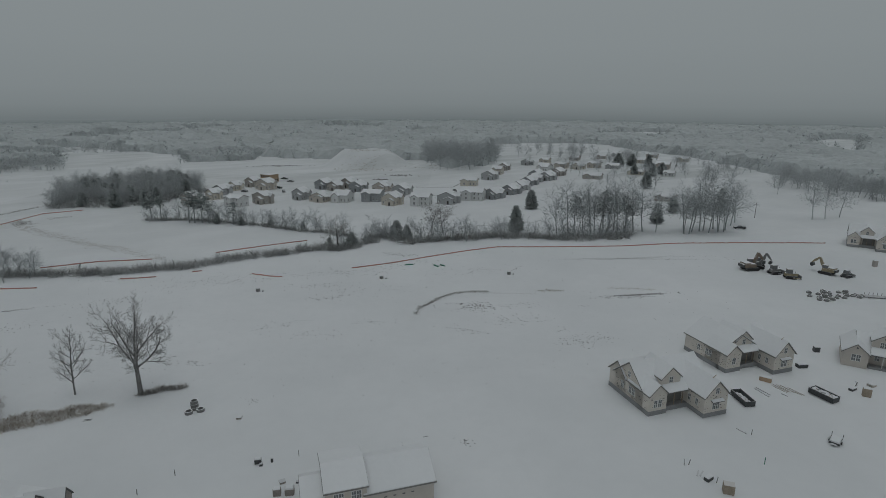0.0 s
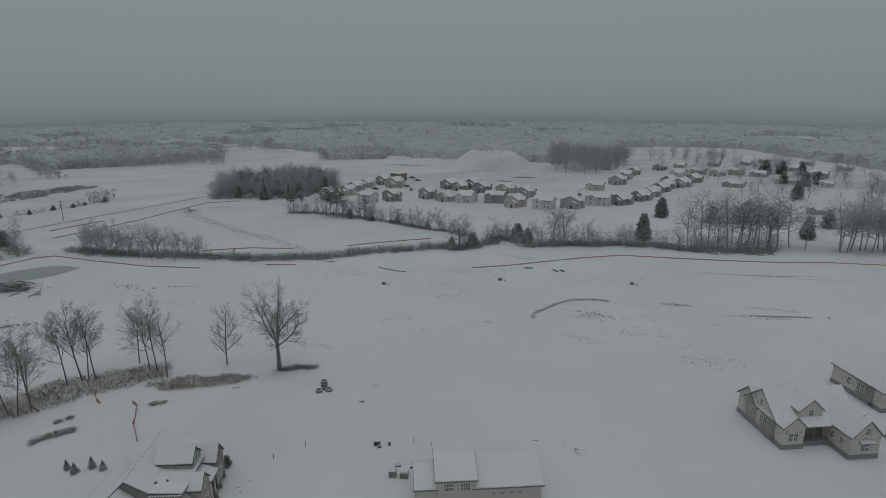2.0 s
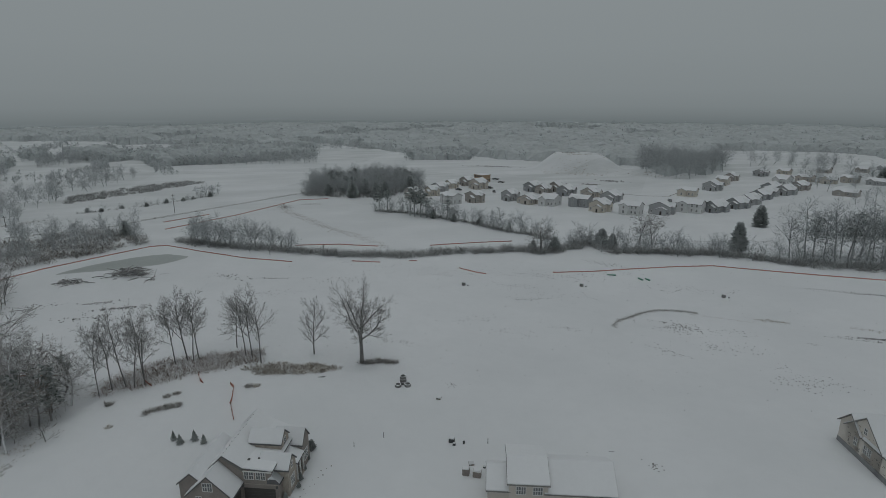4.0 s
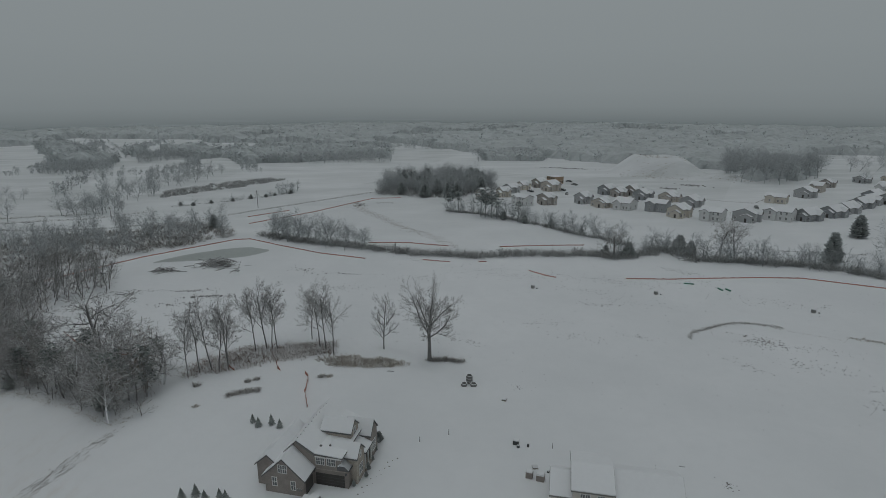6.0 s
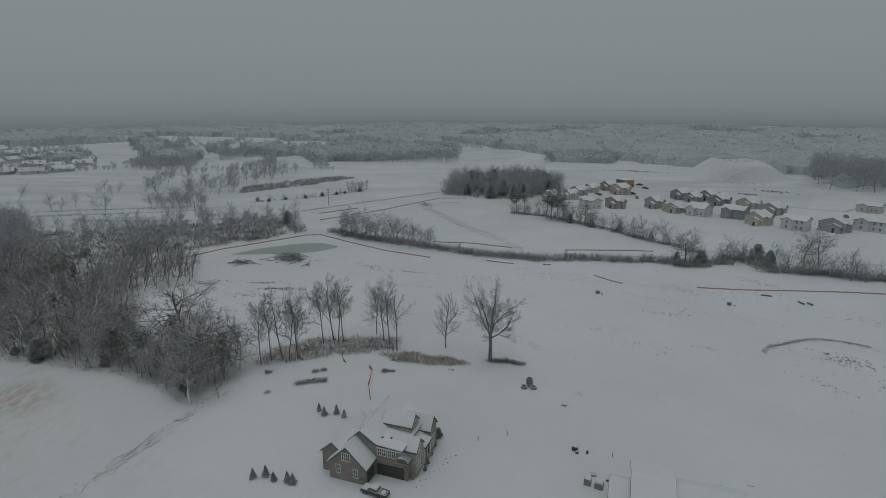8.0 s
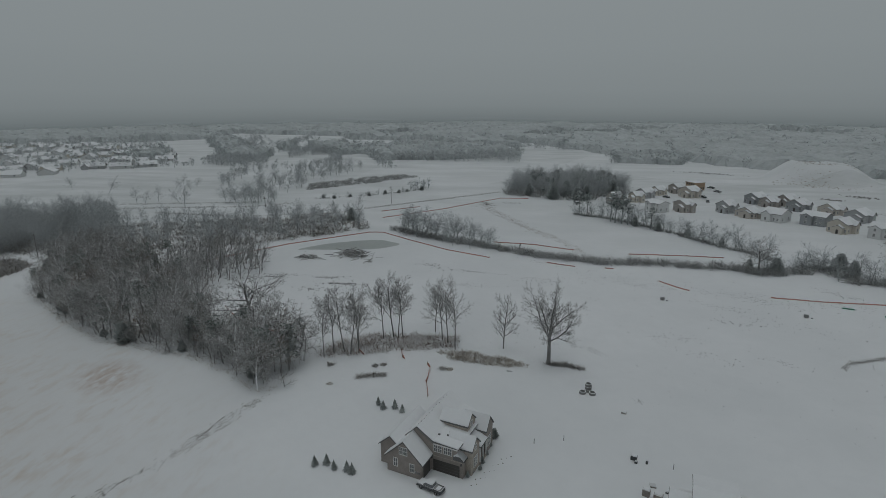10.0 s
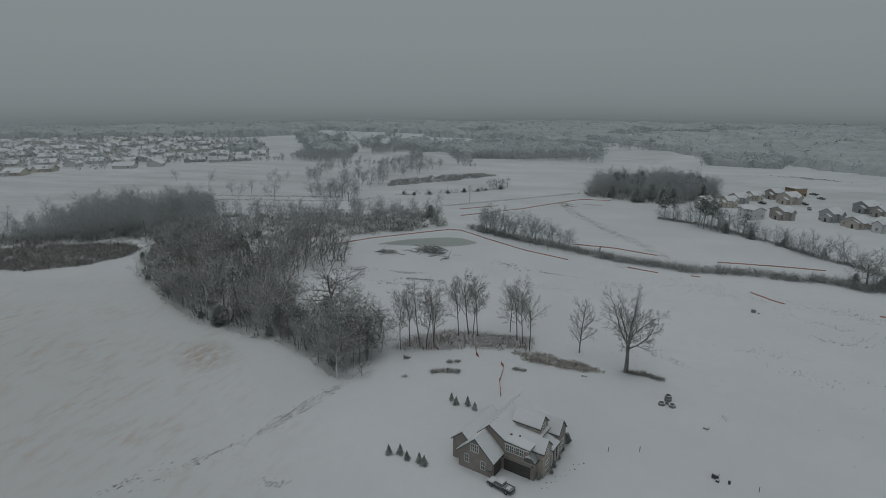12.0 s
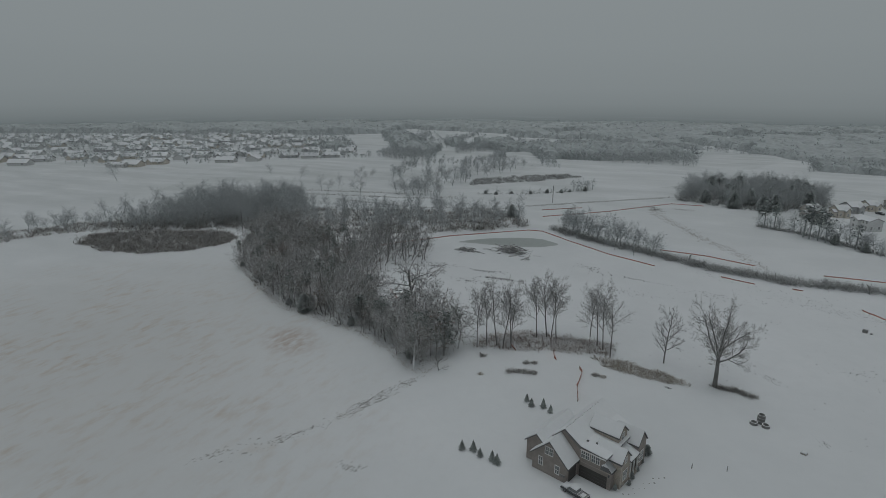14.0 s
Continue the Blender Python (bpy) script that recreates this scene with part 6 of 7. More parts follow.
clods("clods", fill([(-143.6, 112.6), (-74.7, 94.4), (-42.6, 92.8), (29.3, 101.5), (69.7, 126), (114.7, 197.3), (21.9, 204), (-45.5, 198.7), (-125.2, 160.9)], 520, 0.5, 77), "scattered dark stones poking through the snow", (0.05, 0.16), seed=4)
clods("clods", blob(57.6, 155.2, 10.4, 0.7, 190, 37, 8) + blob(65.9, 193.5, 13.9, 0.6, 130, 38, 8) + blob(8.4, 145, 6.3, 3.7, 90, 39), "lines of dark frozen clods on open snow", (0.11, 0.30), seed=12, long=1.3)
FURROW = blob(-90.5, 30, 10, 0.9, 120, 22, 103) + blob(-92.3, 32.5, 10, 0.9, 150, 23, 103) + blob(-94, 36, 7, 0.7, 60, 24, 103) + blob(-88.6, 14, 9, 1.6, 130, 26, 95) + blob(-94.6, 41.7, 4, 1.2, 60, 27, 103) + blob(-74.4, 20.2, 2.4, 1.2, 60, 25, 45) + blob(-90, 2, 5, 1.2, 50, 28, 95)
clods("furrow_clods", FURROW, "rows of dark clods where furrows show through snow", (0.05, 0.15), BRUSH, 5, turn=1.8, long=4.5)
BANK = blob(-141.2, 101.7, 8.2, 1.3, 150, 27, 33) + blob(-149.6, 103.3, 5.5, 1.6, 60, 28, 40) + blob(-142.6, 93.5, 8.7, 2.7, 60, 29, 33) + blob(-164.7, 94.6, 6.6, 2.7, 40, 30, 33) + blob(-134.7, 136.3, 6.7, 3.4, 40, 31) + blob(-117.5, 141.2, 10, 1.1, 50, 32, 25)
clods("bank_clods", BANK, "dark clods and rocks along a graded bank", (0.12, 0.4), seed=6)
clods("mound_stones", blob(-66, 458.6, 26, 14, 260, 33) + blob(-67, 492, 22, 12, 160, 57) + blob(-4, 458, 20, 6, 90, 58), "dark stones and clods on the flank of the spoil mound", (0.2, 0.55), GRASS, seed=7, long=1.5)
clods("building_debris", blob(-141.3, 477.2, 20, 4.3, 90, 34, 8) + blob(-44.9, 397.7, 6.5, 2.6, 50, 35) + blob(-34.1, 419, 9.2, 3.9, 60, 36), "dark heaps of building debris in snow", (0.3, 1.0), seed=8)
clods("footprints", [(-46.0 + 0.5 * math.sin(k * 2.1), 52.6 + 0.8 * k) for k in range(14)], "trodden dark marks by the front walk", (0.12, 0.24), seed=10)
clods("footprints", [(-6.8 + 0.1 * k, 81.6 - 0.75 * k) for k in range(7)], "row of dark footprints behind the siding house", (0.10, 0.16), seed=11)

SHORE = [(-189.8, 115.9), (-187.2, 119.9), (-175.1, 129.4), (-165, 140.4), (-164.2, 151.7), (-167.8, 151.6), (-178.5, 150.7), (-188.5, 133.3), (-190.8, 120.3)]
for _ in range(3):
    SHORE = [(p[0] * (1 - f) + q[0] * f, p[1] * (1 - f) + q[1] * f) for p, q in zip(SHORE, SHORE[1:] + SHORE[:1]) for f in (0.25, 0.75)]
SHORE = [(x + 0.5 * noise.noise((x * 0.3, y * 0.3, 0)), y + 0.5 * noise.noise((x * 0.3, y * 0.3, 9))) for x, y in SHORE]
bm = bmesh.new()
hull(bm, [(x, y, 0.03) for x, y in SHORE], [tuple(range(len(SHORE)))])
tagged(part("pond", bm, ICE), "small grey frozen pond without snow", "pond", kind="structure")


def brush_heap(x, y, rx, ry, n, seed, tall=1.4, label="heap of cleared logs and branches under snow"):
    rng = random.Random(seed)
    h = thing("brush_heap", x, y, 20, label, "brush heap")
    for k in range(n):
        V, F = [], []
        a = rng.random() * 6.28
        p = Vector((rng.gauss(0, 0.4) * rx, rng.gauss(0, 0.4) * ry, 0))
        p.z = max(0.1, tall * (1 - (p.x / rx) ** 2 - (p.y / ry) ** 2) * rng.random())
        ln = rng.uniform(1.2, 4.0)
        q = p + Vector((math.cos(a), math.sin(a), rng.gauss(0, 0.22))) * ln
        q.z = max(0.05, q.z)
        r = rng.uniform(0.04, 0.17)
        tube(V, F, [p, p.lerp(q, 0.5) + Vector((0, 0, 0.1)), q], [r, r * 0.9, r * 0.6], 5)
        raw("log", V, F, BARK if k % 3 else TWIG, h)
    return h


brush_heap(-165.5, 126.9, 8.2, 4.6, 210, 1, 2.6)
brush_heap(-177.2, 112.7, 4.5, 2, 70, 2, 0.8)
brush_heap(-154.4, 125.3, 2, 0.6, 8, 3, 0.5, "few felled logs lying in snow")
brush_heap(-164.7, 91, 2.5, 0.6, 8, 4, 0.5, "few felled logs lying in snow")
brush_heap(71.8, 222, 6, 2, 40, 5, 1.2)
brush_heap(-13.7, 214.1, 6, 2, 30, 6, 1.2)

# ---- building site and vehicles ----
def skip(x, y, rz, label, load):
    """A long open steel skip with ribs, snow and rubble inside."""
    s = thing("skip", x, y, rz, label, "skip", "roll-off skips")
    s.matrix_world = s.matrix_world @ Matrix.Scale(0.86, 4)
    W, L, H = 2.3, 5.6, 1.35
    part("floor", boxed(-W / 2, 0, 0.15, W / 2, L, 0.25), DARK, s)
    for sx in (-1, 1):
        part("side_wall", boxed(min(sx * W / 2, sx * (W / 2 - 0.07)), 0, 0.15, max(sx * W / 2, sx * (W / 2 - 0.07)), L, H), DARK, s)
        for k in range(8):
            yy = 0.3 + k * (L - 0.6) / 7
            part("rib", boxed(min(sx * (W / 2 + 0.01), sx * (W / 2 + 0.1)), yy - 0.05, 0.15, max(sx * (W / 2 + 0.01), sx * (W / 2 + 0.1)), yy + 0.05, H - 0.06), DARK, s)
        part("rim", boxed(sx * W / 2 - 0.08, -0.05, H + 0.004, sx * W / 2 + 0.08, L + 0.05, H + 0.09), STEEL, s)
        part("skid", boxed(sx * 0.5 - 0.08, 0.1, -0.05, sx * 0.5 + 0.08, L - 0.1, 0.145), DARK, s)
    for yy in (0, L - 0.07):
        part("end_wall", boxed(-W / 2 + 0.075, yy, 0.25, W / 2 - 0.075, yy + 0.07, H), DARK, s)
    bm = bmesh.new()
    n = 8
    rng = random.Random(int(x))
    g = [[bm.verts.new((-W / 2 + 0.09 + (W - 0.18) * i / n, 0.1 + (L - 0.2) * j / 14, load + rng.uniform(-0.14, 0.14))) for j in range(15)] for i in range(n + 1)]
    for i in range(n):
        for j in range(14):
            bm.faces.new((g[i][j], g[i + 1][j], g[i + 1][j + 1], g[i][j + 1]))
    part("snowy_load", bm, SNOW, s, "snow lying on rubble")
    for k in range(7 if load > 0.7 else 3):
        b = part("offcut", boxed(-0.5, -0.07, 0, 0.5, 0.07, 0.1), LUMBER if k % 2 else DARK, s)
        b.matrix_basis = pose(rng.uniform(-0.5, 0.5), rng.uniform(0.8, L - 0.8), load + 0.08, rng.uniform(-10, 10), 0, rng.uniform(0, 180))
    return s


skip(58, 93.1, 5, "black open steel skip with a little snow inside", 0.5)
skip(75.2, 94.6, 23, "dark open steel skip heaped with snowy rubble", 1.1)


def wheel(parent, x, y, r, w, name="wheel"):
    bm = bmesh.new()
    cylinder(bm, (x - w / 2, y, r), (x + w / 2, y, r), r, n=14)
    t = part(name, bm, RUBBER, parent)
    bm = bmesh.new()
    cylinder(bm, (x - w / 2 - 0.01, y, r), (x + w / 2 + 0.01, y, r), r * 0.55, n=10)
    part("rim", bm, STEEL, t)
    return t


def pickup(x, y, rz, label, mat, group="", name="pickup_truck", s=0.86):
    """A crew-cab pickup under snow; it faces +y."""
    p = thing(name, x, y, rz, label, "pickup truck", group)
    p.matrix_world = p.matrix_world @ Matrix.Scale(s, 4)
    bm = bmesh.new()
    prism(bm, [(-2.9, 0.45), (2.85, 0.45), (2.9, 0.8), (2.75, 1.05), (1.45, 1.12), (-2.85, 1.12), (-2.9, 0.8)], -0.95, 0.95, "x")
    bmesh.ops.bevel(bm, geom=list(bm.edges), offset=0.06, segments=2, affect="EDGES")
    part("body", bm, mat, p)
    bm = bmesh.new()
    prism(bm, [(-0.95, 1.12), (1.45, 1.12), (0.75, 1.78), (-0.75, 1.80)], -0.86, 0.86, "x")
    bmesh.ops.bevel(bm, geom=list(bm.edges), offset=0.06, segments=2, affect="EDGES")
    cab = part("cab", bm, GLASS, p, "dark glazed cab")
    part("roof", boxed(-0.8, -0.75, 1.79, 0.8, 0.72, 1.84), mat, cab)
    part("snow_cover", boxed(-0.84, -0.85, 1.845, 0.84, 0.82, 2.02, taper=0.1), SNOW, p, "snow on the cab roof")
    bm = bmesh.new()
    prism(bm, [(0.8, 1.80), (1.5, 1.14), (1.56, 1.18), (0.86, 1.86)], -0.8, 0.8, "x")
    part("snow_cover", bm, SNOW, p, "snow on the windscreen")
    part("snow_cover", boxed(-0.9, 1.3, 1.1, 0.9, 2.72, 1.24, taper=0.07), SNOW, p, "snow on the bonnet")
    part("load_bed", boxed(-0.8, -2.75, 1.06, 0.8, -1.05, 1.13), RUBBER, p, "dark load bed")
    part("snow_cover", boxed(-0.55, -2.4, 1.134, 0.6, -1.5, 1.2, taper=0.1), SNOW, p, "thin snow in the load bed")
    for sx in (-1, 1):
        part("bed_rail", boxed(min(sx * 0.82, sx * 0.97), -2.88, 1.1, max(sx * 0.82, sx * 0.97), -1.0, 1.28), mat, p)
        part("mirror", boxed(min(sx * 0.96, sx * 1.14), 0.85, 1.15, max(sx * 0.96, sx * 1.14), 0.98, 1.35), mat, p)
        part("headlight", boxed(sx * 0.7 - 0.16, 2.84, 0.75, sx * 0.7 + 0.16, 2.92, 0.93), WHITE, p)
        for wy in (-1.8, 1.85):
            wheel(p, sx * 0.86, wy, 0.4, 0.26)
    part("tailgate", boxed(-0.82, -2.95, 0.62, 0.82, -2.87, 1.25), mat, p)
    part("bumper", boxed(-0.92, 2.88, 0.45, 0.92, 3.02, 0.66), STEEL, p)
    return p


pickup(-50.2, 47.6, 99, "black pickup truck with a snow-covered cab and bonnet", DARK, s=0.78)
for k, (x, y, r) in enumerate([(-105.8, 354.2, 60), (-98.7, 340.2, 20), (-113.9, 396.3, 80), (-105.8, 382.8, 70), (-123.1, 340.2, 60), (7.3, 345.8, 10), (132.8, 242.1, 70)]):
    pickup(x, y, r, "snow-covered dark vehicle parked among the new houses", (DARK, STEEL, DARK, STEEL)[k % 4], "parked vehicles", "parked_pickup")


def tracks(m, width, length, high):
    for sx in (-1, 1):
        bm = bmesh.new()
        prism(bm, [(-length / 2, high * 0.5), (-length / 2 + 0.35, 0.0), (length / 2 - 0.35, 0.0), (length / 2, high * 0.5), (length / 2 - 0.35, high), (-length / 2 + 0.35, high)],
              sx * width / 2 - 0.3, sx * width / 2 + 0.3, "x")
        part("track", bm, RUBBER, m, "dark crawler track")


def beam(name, m, p, q, w, h, mat):
    """A box girder from p to q, deeper in the middle."""
    p, q = Vector(p), Vector(q)
    d = (q - p)
    n = Vector((0, -d.z, d.y)).normalized()
    c = p.lerp(q, 0.5)
    pts = []
    for x in (-w / 2, w / 2):
        for o in (p - n * h * 0.35, c - n * h * 0.6, q - n * h * 0.3, q + n * h * 0.3, c + n * h * 0.6, p + n * h * 0.35):
            pts.append((x, o.y, o.z))
    bm = bmesh.new()
    hull(bm, pts, [(0, 1, 4, 5), (1, 2, 3, 4), (11, 10, 7, 6), (10, 9, 8, 7), (0, 6, 7, 1), (1, 7, 8, 2), (2, 8, 9, 3), (3, 9, 10, 4), (4, 10, 11, 5), (5, 11, 6, 0)])
    bmesh.ops.recalc_face_normals(bm, faces=bm.faces)
    return part(name, bm, mat, m)


def excavator(x, y, rz, label, s, mat, reach):
    """A crawler excavator with its arm ahead of it (+y)."""
    m = thing("excavator", x, y, rz, label, "excavator", "earth-moving machines")
    m.matrix_world = m.matrix_world @ Matrix.Scale(s, 4)
    tracks(m, 2.6, 4.2, 0.95)
    part("undercarriage", boxed(-1.0, -1.2, 0.35, 1.0, 1.2, 0.95), DARK, m)
    bm = boxed(-1.4, -2.7, 1.05, 1.4, 1.1, 2.1)
    bmesh.ops.bevel(bm, geom=list(bm.edges), offset=0.12, segments=2, affect="EDGES")
    body = part("house", bm, mat, m)
    part("counterweight", boxed(-1.35, -3.05, 1.1, 1.35, -2.68, 1.95), DARK, body)
    part("engine_cover", boxed(-1.2, -2.5, 2.1, 1.3, -0.8, 2.4), mat, body)
    part("snow_cover", boxed(-1.25, -2.55, 2.404, 1.3, -0.6, 2.56, taper=0.08), SNOW, body)
    bm = boxed(-1.38, -0.5, 2.1, -0.4, 1.1, 3.1)
    bmesh.ops.bevel(bm, geom=list(bm.edges), offset=0.1, segments=2, affect="EDGES")
    cab = part("cab", bm, GLASS, m, "dark glazed operator cab")
    part("cab_roof", boxed(-1.4, -0.52, 3.1, -0.38, 1.12, 3.2), mat, cab)
    a, b, c = (0.2, 0.9, 1.7), (0.2, 3.2 * reach, 5.2), (0.2, 6.0 * reach, 3.0)
    boom = beam("boom", m, a, b, 0.55, 0.8, mat)
    beam("stick", m, b, c, 0.45, 0.6, mat)
    for x0 in (-0.15, 0.55):
        bm = bmesh.new()
        cylinder(bm, (x0, 1.1, 2.0), (x0, 2.2 * reach, 3.6), 0.09, n=8)
        part("ram", bm, STEEL, boom)
    bm = bmesh.new()
    prism(bm, [(c[1] - 0.4, c[2]), (c[1] + 0.3, c[2] - 0.1), (c[1] + 0.35, c[2] - 1.0), (c[1] - 0.2, c[2] - 1.35), (c[1] - 0.85, c[2] - 0.95)], -0.45, 0.85, "x")
    part("bucket", bm, DARK, m)
    return m


def bulldozer(x, y, rz, label, s, mat):
    m = thing("bulldozer", x, y, rz, label, "bulldozer", "earth-moving machines")
    m.matrix_world = m.matrix_world @ Matrix.Scale(s, 4)
    tracks(m, 2.2, 3.6, 1.05)
    bm = boxed(-0.75, -1.7, 0.7, 0.75, 2.0, 1.75)
    bmesh.ops.bevel(bm, geom=list(bm.edges), offset=0.1, segments=2, affect="EDGES")
    part("body", bm, mat, m)
    cab = part("cab", boxed(-0.8, -1.3, 1.75, 0.8, 0.3, 3.0, taper=0.08), GLASS, m, "dark glazed cab")
    part("cab_roof", boxed(-0.85, -1.4, 3.0, 0.85, 0.4, 3.12), mat, cab)
    part("snow_cover", boxed(-0.83, -1.38, 3.124, 0.83, 0.38, 3.26, taper=0.06), SNOW, m)
    part("snow_cover", boxed(-0.7, 0.5, 1.754, 0.7, 1.9, 1.88, taper=0.06), SNOW, m)
    bm = bmesh.new()
    prism(bm, [(2.5, 0.15), (2.75, 0.1), (2.65, 0.7), (2.8, 1.3), (2.6, 1.3), (2.45, 0.7)], -1.7, 1.7, "x")
    part("blade", bm, STEEL, m)
    for sx in (-1, 1):
        part("push_arm", boxed(sx * 1.55 - 0.08, 0.2, 0.4, sx * 1.55 + 0.08, 2.6, 0.6), mat, m)
    bm = bmesh.new()
    cylinder(bm, (0.45, 1.2, 1.75), (0.45, 1.2, 2.5), 0.08, n=8)
    part("exhaust", bm, DARK, m)
    return m


excavator(104.8, 180.9, -83, "large snow-dusted yellow excavator with its arm folded down", 1.15, RUST, 0.62)
excavator(108.9, 183.5, -121, "snow-dusted excavator parked behind the other machines", 1.05, STEEL, 0.6)
bulldozer(110.7, 176.7, -79, "dark bulldozer parked beside the excavators", 1.0, STEEL)
bulldozer(113.2, 172, -100, "yellow bulldozer with snow on its cab", 1.0, YELLOW)
excavator(128.4, 177.1, 34, "yellow excavator with a raised arm on the snow", 1.0, YELLOW, 0.8)
bulldozer(132.5, 173.3, -72, "dark compact loader dusted with snow", 0.8, DARK)


def ring_mesh(r, ri, h):
    bm = bmesh.new()
    n = 16
    loops = []
    for rr, z in ((r, 0), (r, h), (ri, h), (ri, 0)):
        loops.append([bm.verts.new((rr * math.cos(k * 2 * math.pi / n), rr * math.sin(k * 2 * math.pi / n), z)) for k in range(n)])
    for a, b in zip(loops, loops[1:] + loops[:1]):
        for k in range(n):
            bm.faces.new((a[k], a[(k + 1) % n], b[(k + 1) % n], b[k]))
    bmesh.ops.recalc_face_normals(bm, faces=bm.faces)
    return bm


ring = tagged(part("concrete_ring", ring_mesh(0.70, 0.52, 0.58), CONCRETE), "precast concrete manhole ring capped with snow", "concrete ring", "stored concrete rings")
ring.matrix_world = pose(108.6, 154.8, height(108.6, 154.8) - 0.02)
lid = tagged(part("concrete_cone", ring_mesh(0.6, 0.35, 0.9), CONCRETE), "precast concrete cone standing among the rings", "concrete ring", "stored concrete rings")
lid.matrix_world = pose(114.8, 158.6, height(114.8, 158.6))
rr = random.Random(9)
PILE = [(109.6, 151.6), (111.3, 150.9), (113.4, 151.8), (115.3, 153), (110.8, 153.5), (112.7, 153.9), (114.8, 155.1), (116.8, 154.9), (112, 156.3), (114, 157), (116.1, 157.4), (117.6, 153.2),
        (119.6, 158.2), (120.8, 156.7), (121.4, 154.9), (122.8, 155.6), (119.7, 155), (122.7, 153.6), (121.7, 158.7), (124.1, 154.6)]
for k, (x, y) in enumerate(PILE + [(112, 153.7), (114.1, 156.5), (109.3, 156.1), (120.6, 156.8), (112.1, 151)]):
    copy_thing(ring, pose(x + rr.gauss(0, 0.15), y + rr.gauss(0, 0.15), height(x, y) - 0.03 + (0.62 if k >= len(PILE) else 0), rr.gauss(0, 3), rr.gauss(0, 3), rr.random() * 90))


def pipe_rack(x, y, rz):
    r = thing("pipe_rack", x, y, rz, "rack of steel pipes lined with snow", "pipe rack")
    for k in range(7):
        bm = bmesh.new()
        cylinder(bm, (0, 0.32 * k, 0.3), (7.0, 0.32 * k, 0.3), 0.14, n=10)
        part("pipe", bm, STEEL, r)
    for k in range(6):
        part("post", boxed(0.6 + 1.1 * k, 2.3, 0, 0.7 + 1.1 * k, 2.4, 1.1), STEEL, r)
    for xx in (0.8, 5.8):
        part("bearer", boxed(xx, -0.3, 0, xx + 0.15, 2.5, 0.155), LUMBER, r)
    return r


pipe_rack(124.3, 153.7, -15)


def manhole(x, y, label):
    """A raised manhole shaft with a lid, beside it a small marker stone."""
    m = thing("manhole_shaft", x, y, 0, label, "manhole", "manhole shafts")
    part("shaft", ring_mesh(0.62, 0.45, 0.9), CONCRETE, m)
    bm = bmesh.new()
    cylinder(bm, (0, 0, 0.904), (0, 0, 1.0), 0.58, n=16)
    lidp = part("lid", bm, DARK, m)
    bm = bmesh.new()
    cylinder(bm, (0, 0, 1.002), (0, 0, 1.1), 0.5, 0.42, n=14)
    part("snow_cover", bm, SNOW, lidp)
    bm = bmesh.new()
    box(bm, 1.2, -0.25, 0, 1.7, 0.25, 0.3, taper=0.08)
    part("marker_block", bm, BLOCK, m)
    return m


for x, y in ((-19.8, 170), (21.8, 174.6), (-55.5, 157.3)):
    manhole(x, y, "grey concrete manhole shaft rising from the snow")


def pallet_stack(x, y, rz, label, n, mat, w=1.2, snow=True):
    s = thing("pallet_stack", x, y, rz, label, "pallet", "pallets of material")
    for k in range(n):
        z = 0.15 * k
        for j in (-1, 0, 1):
            part("bearer", boxed(-w / 2, j * w * 0.4 - 0.06, z, w / 2, j * w * 0.4 + 0.06, z + 0.09), LUMBER, s)
        part("deck", boxed(-w / 2, -w / 2, z + 0.092, w / 2, w / 2, z + 0.13), mat, s)
    if snow:
        part("snow_cover", boxed(-w / 2 + 0.05, -w / 2 + 0.05, 0.15 * n - 0.016, w / 2 - 0.05, w / 2 - 0.05, 0.15 * n + 0.1, taper=0.06), SNOW, s)
    return s


def crate(x, y, rz, label, w, d, h, mat, name="crate", cat="crate", snow=0.12):
    c = thing(name, x, y, rz, label, cat)
    bm = boxed(-w / 2, -d / 2, 0, w / 2, d / 2, h)
    bmesh.ops.bevel(bm, geom=list(bm.edges), offset=0.03, segments=1, affect="EDGES")
    part("case", bm, mat, c)
    for sx in (-1, 1):
        part("batten", boxed(sx * w * 0.32 - 0.05, -d / 2 - 0.03, 0, sx * w * 0.32 + 0.05, -d / 2 - 0.001, h), mat, c)
    if snow:
        part("snow_cover", boxed(-w / 2 + 0.03, -d / 2 + 0.03, h + 0.003, w / 2 - 0.03, d / 2 - 0.03, h + snow, taper=0.06), SNOW, c)
    return c


for k, (x, y, z) in enumerate([(-46.3, 92.2, 0), (-46.3, 92.2, 0.64), (-46.8, 90.7, 0), (-45, 91.6, 0), (-46.3, 92.2, 1.29)]):
    copy_thing(ring, pose(x, y, height(x, y) + z - 0.03, 0, 0, k * 20))["group"] = "rings in the field"
pallet_stack(-37, 89.3, 7, "low pile of dark boards in snow", 2, DARK, 0.9)
crate(-29.4, 76.4, 12, "dark plastic tank half hidden in snow", 1.0, 0.8, 0.8, DARK)
crate(-28.7, 75.7, 12, "small dark box beside a tank", 0.5, 0.5, 0.4, DARK, snow=0)
crate(-27.2, 76.6, -3, "small dark post box in snow", 0.3, 0.3, 0.7, DARK, snow=0)
crate(-24.2, 69, 9, "brown utility cabinet topped with snow", 1.1, 0.9, 1.1, BRICK, "utility_cabinet", "cabinet")
crate(-22.4, 69.2, 10, "brown utility cabinet topped with thick snow", 1.3, 1.0, 1.0, BRICK, "utility_cabinet", "cabinet", 0.25)
pallet_stack(-24.2, 71.7, 29, "broken dark pallet sticking out of snow", 2, DARK, 0.9, False)
crate(-21.9, 71.6, -3, "small dark box in snow", 0.4, 0.4, 0.3, DARK, snow=0)
crate(66.6, 103.3, -37, "reddish crate of bricks by the unfinished house", 2.2, 1.1, 0.9, SIDINGS[6])
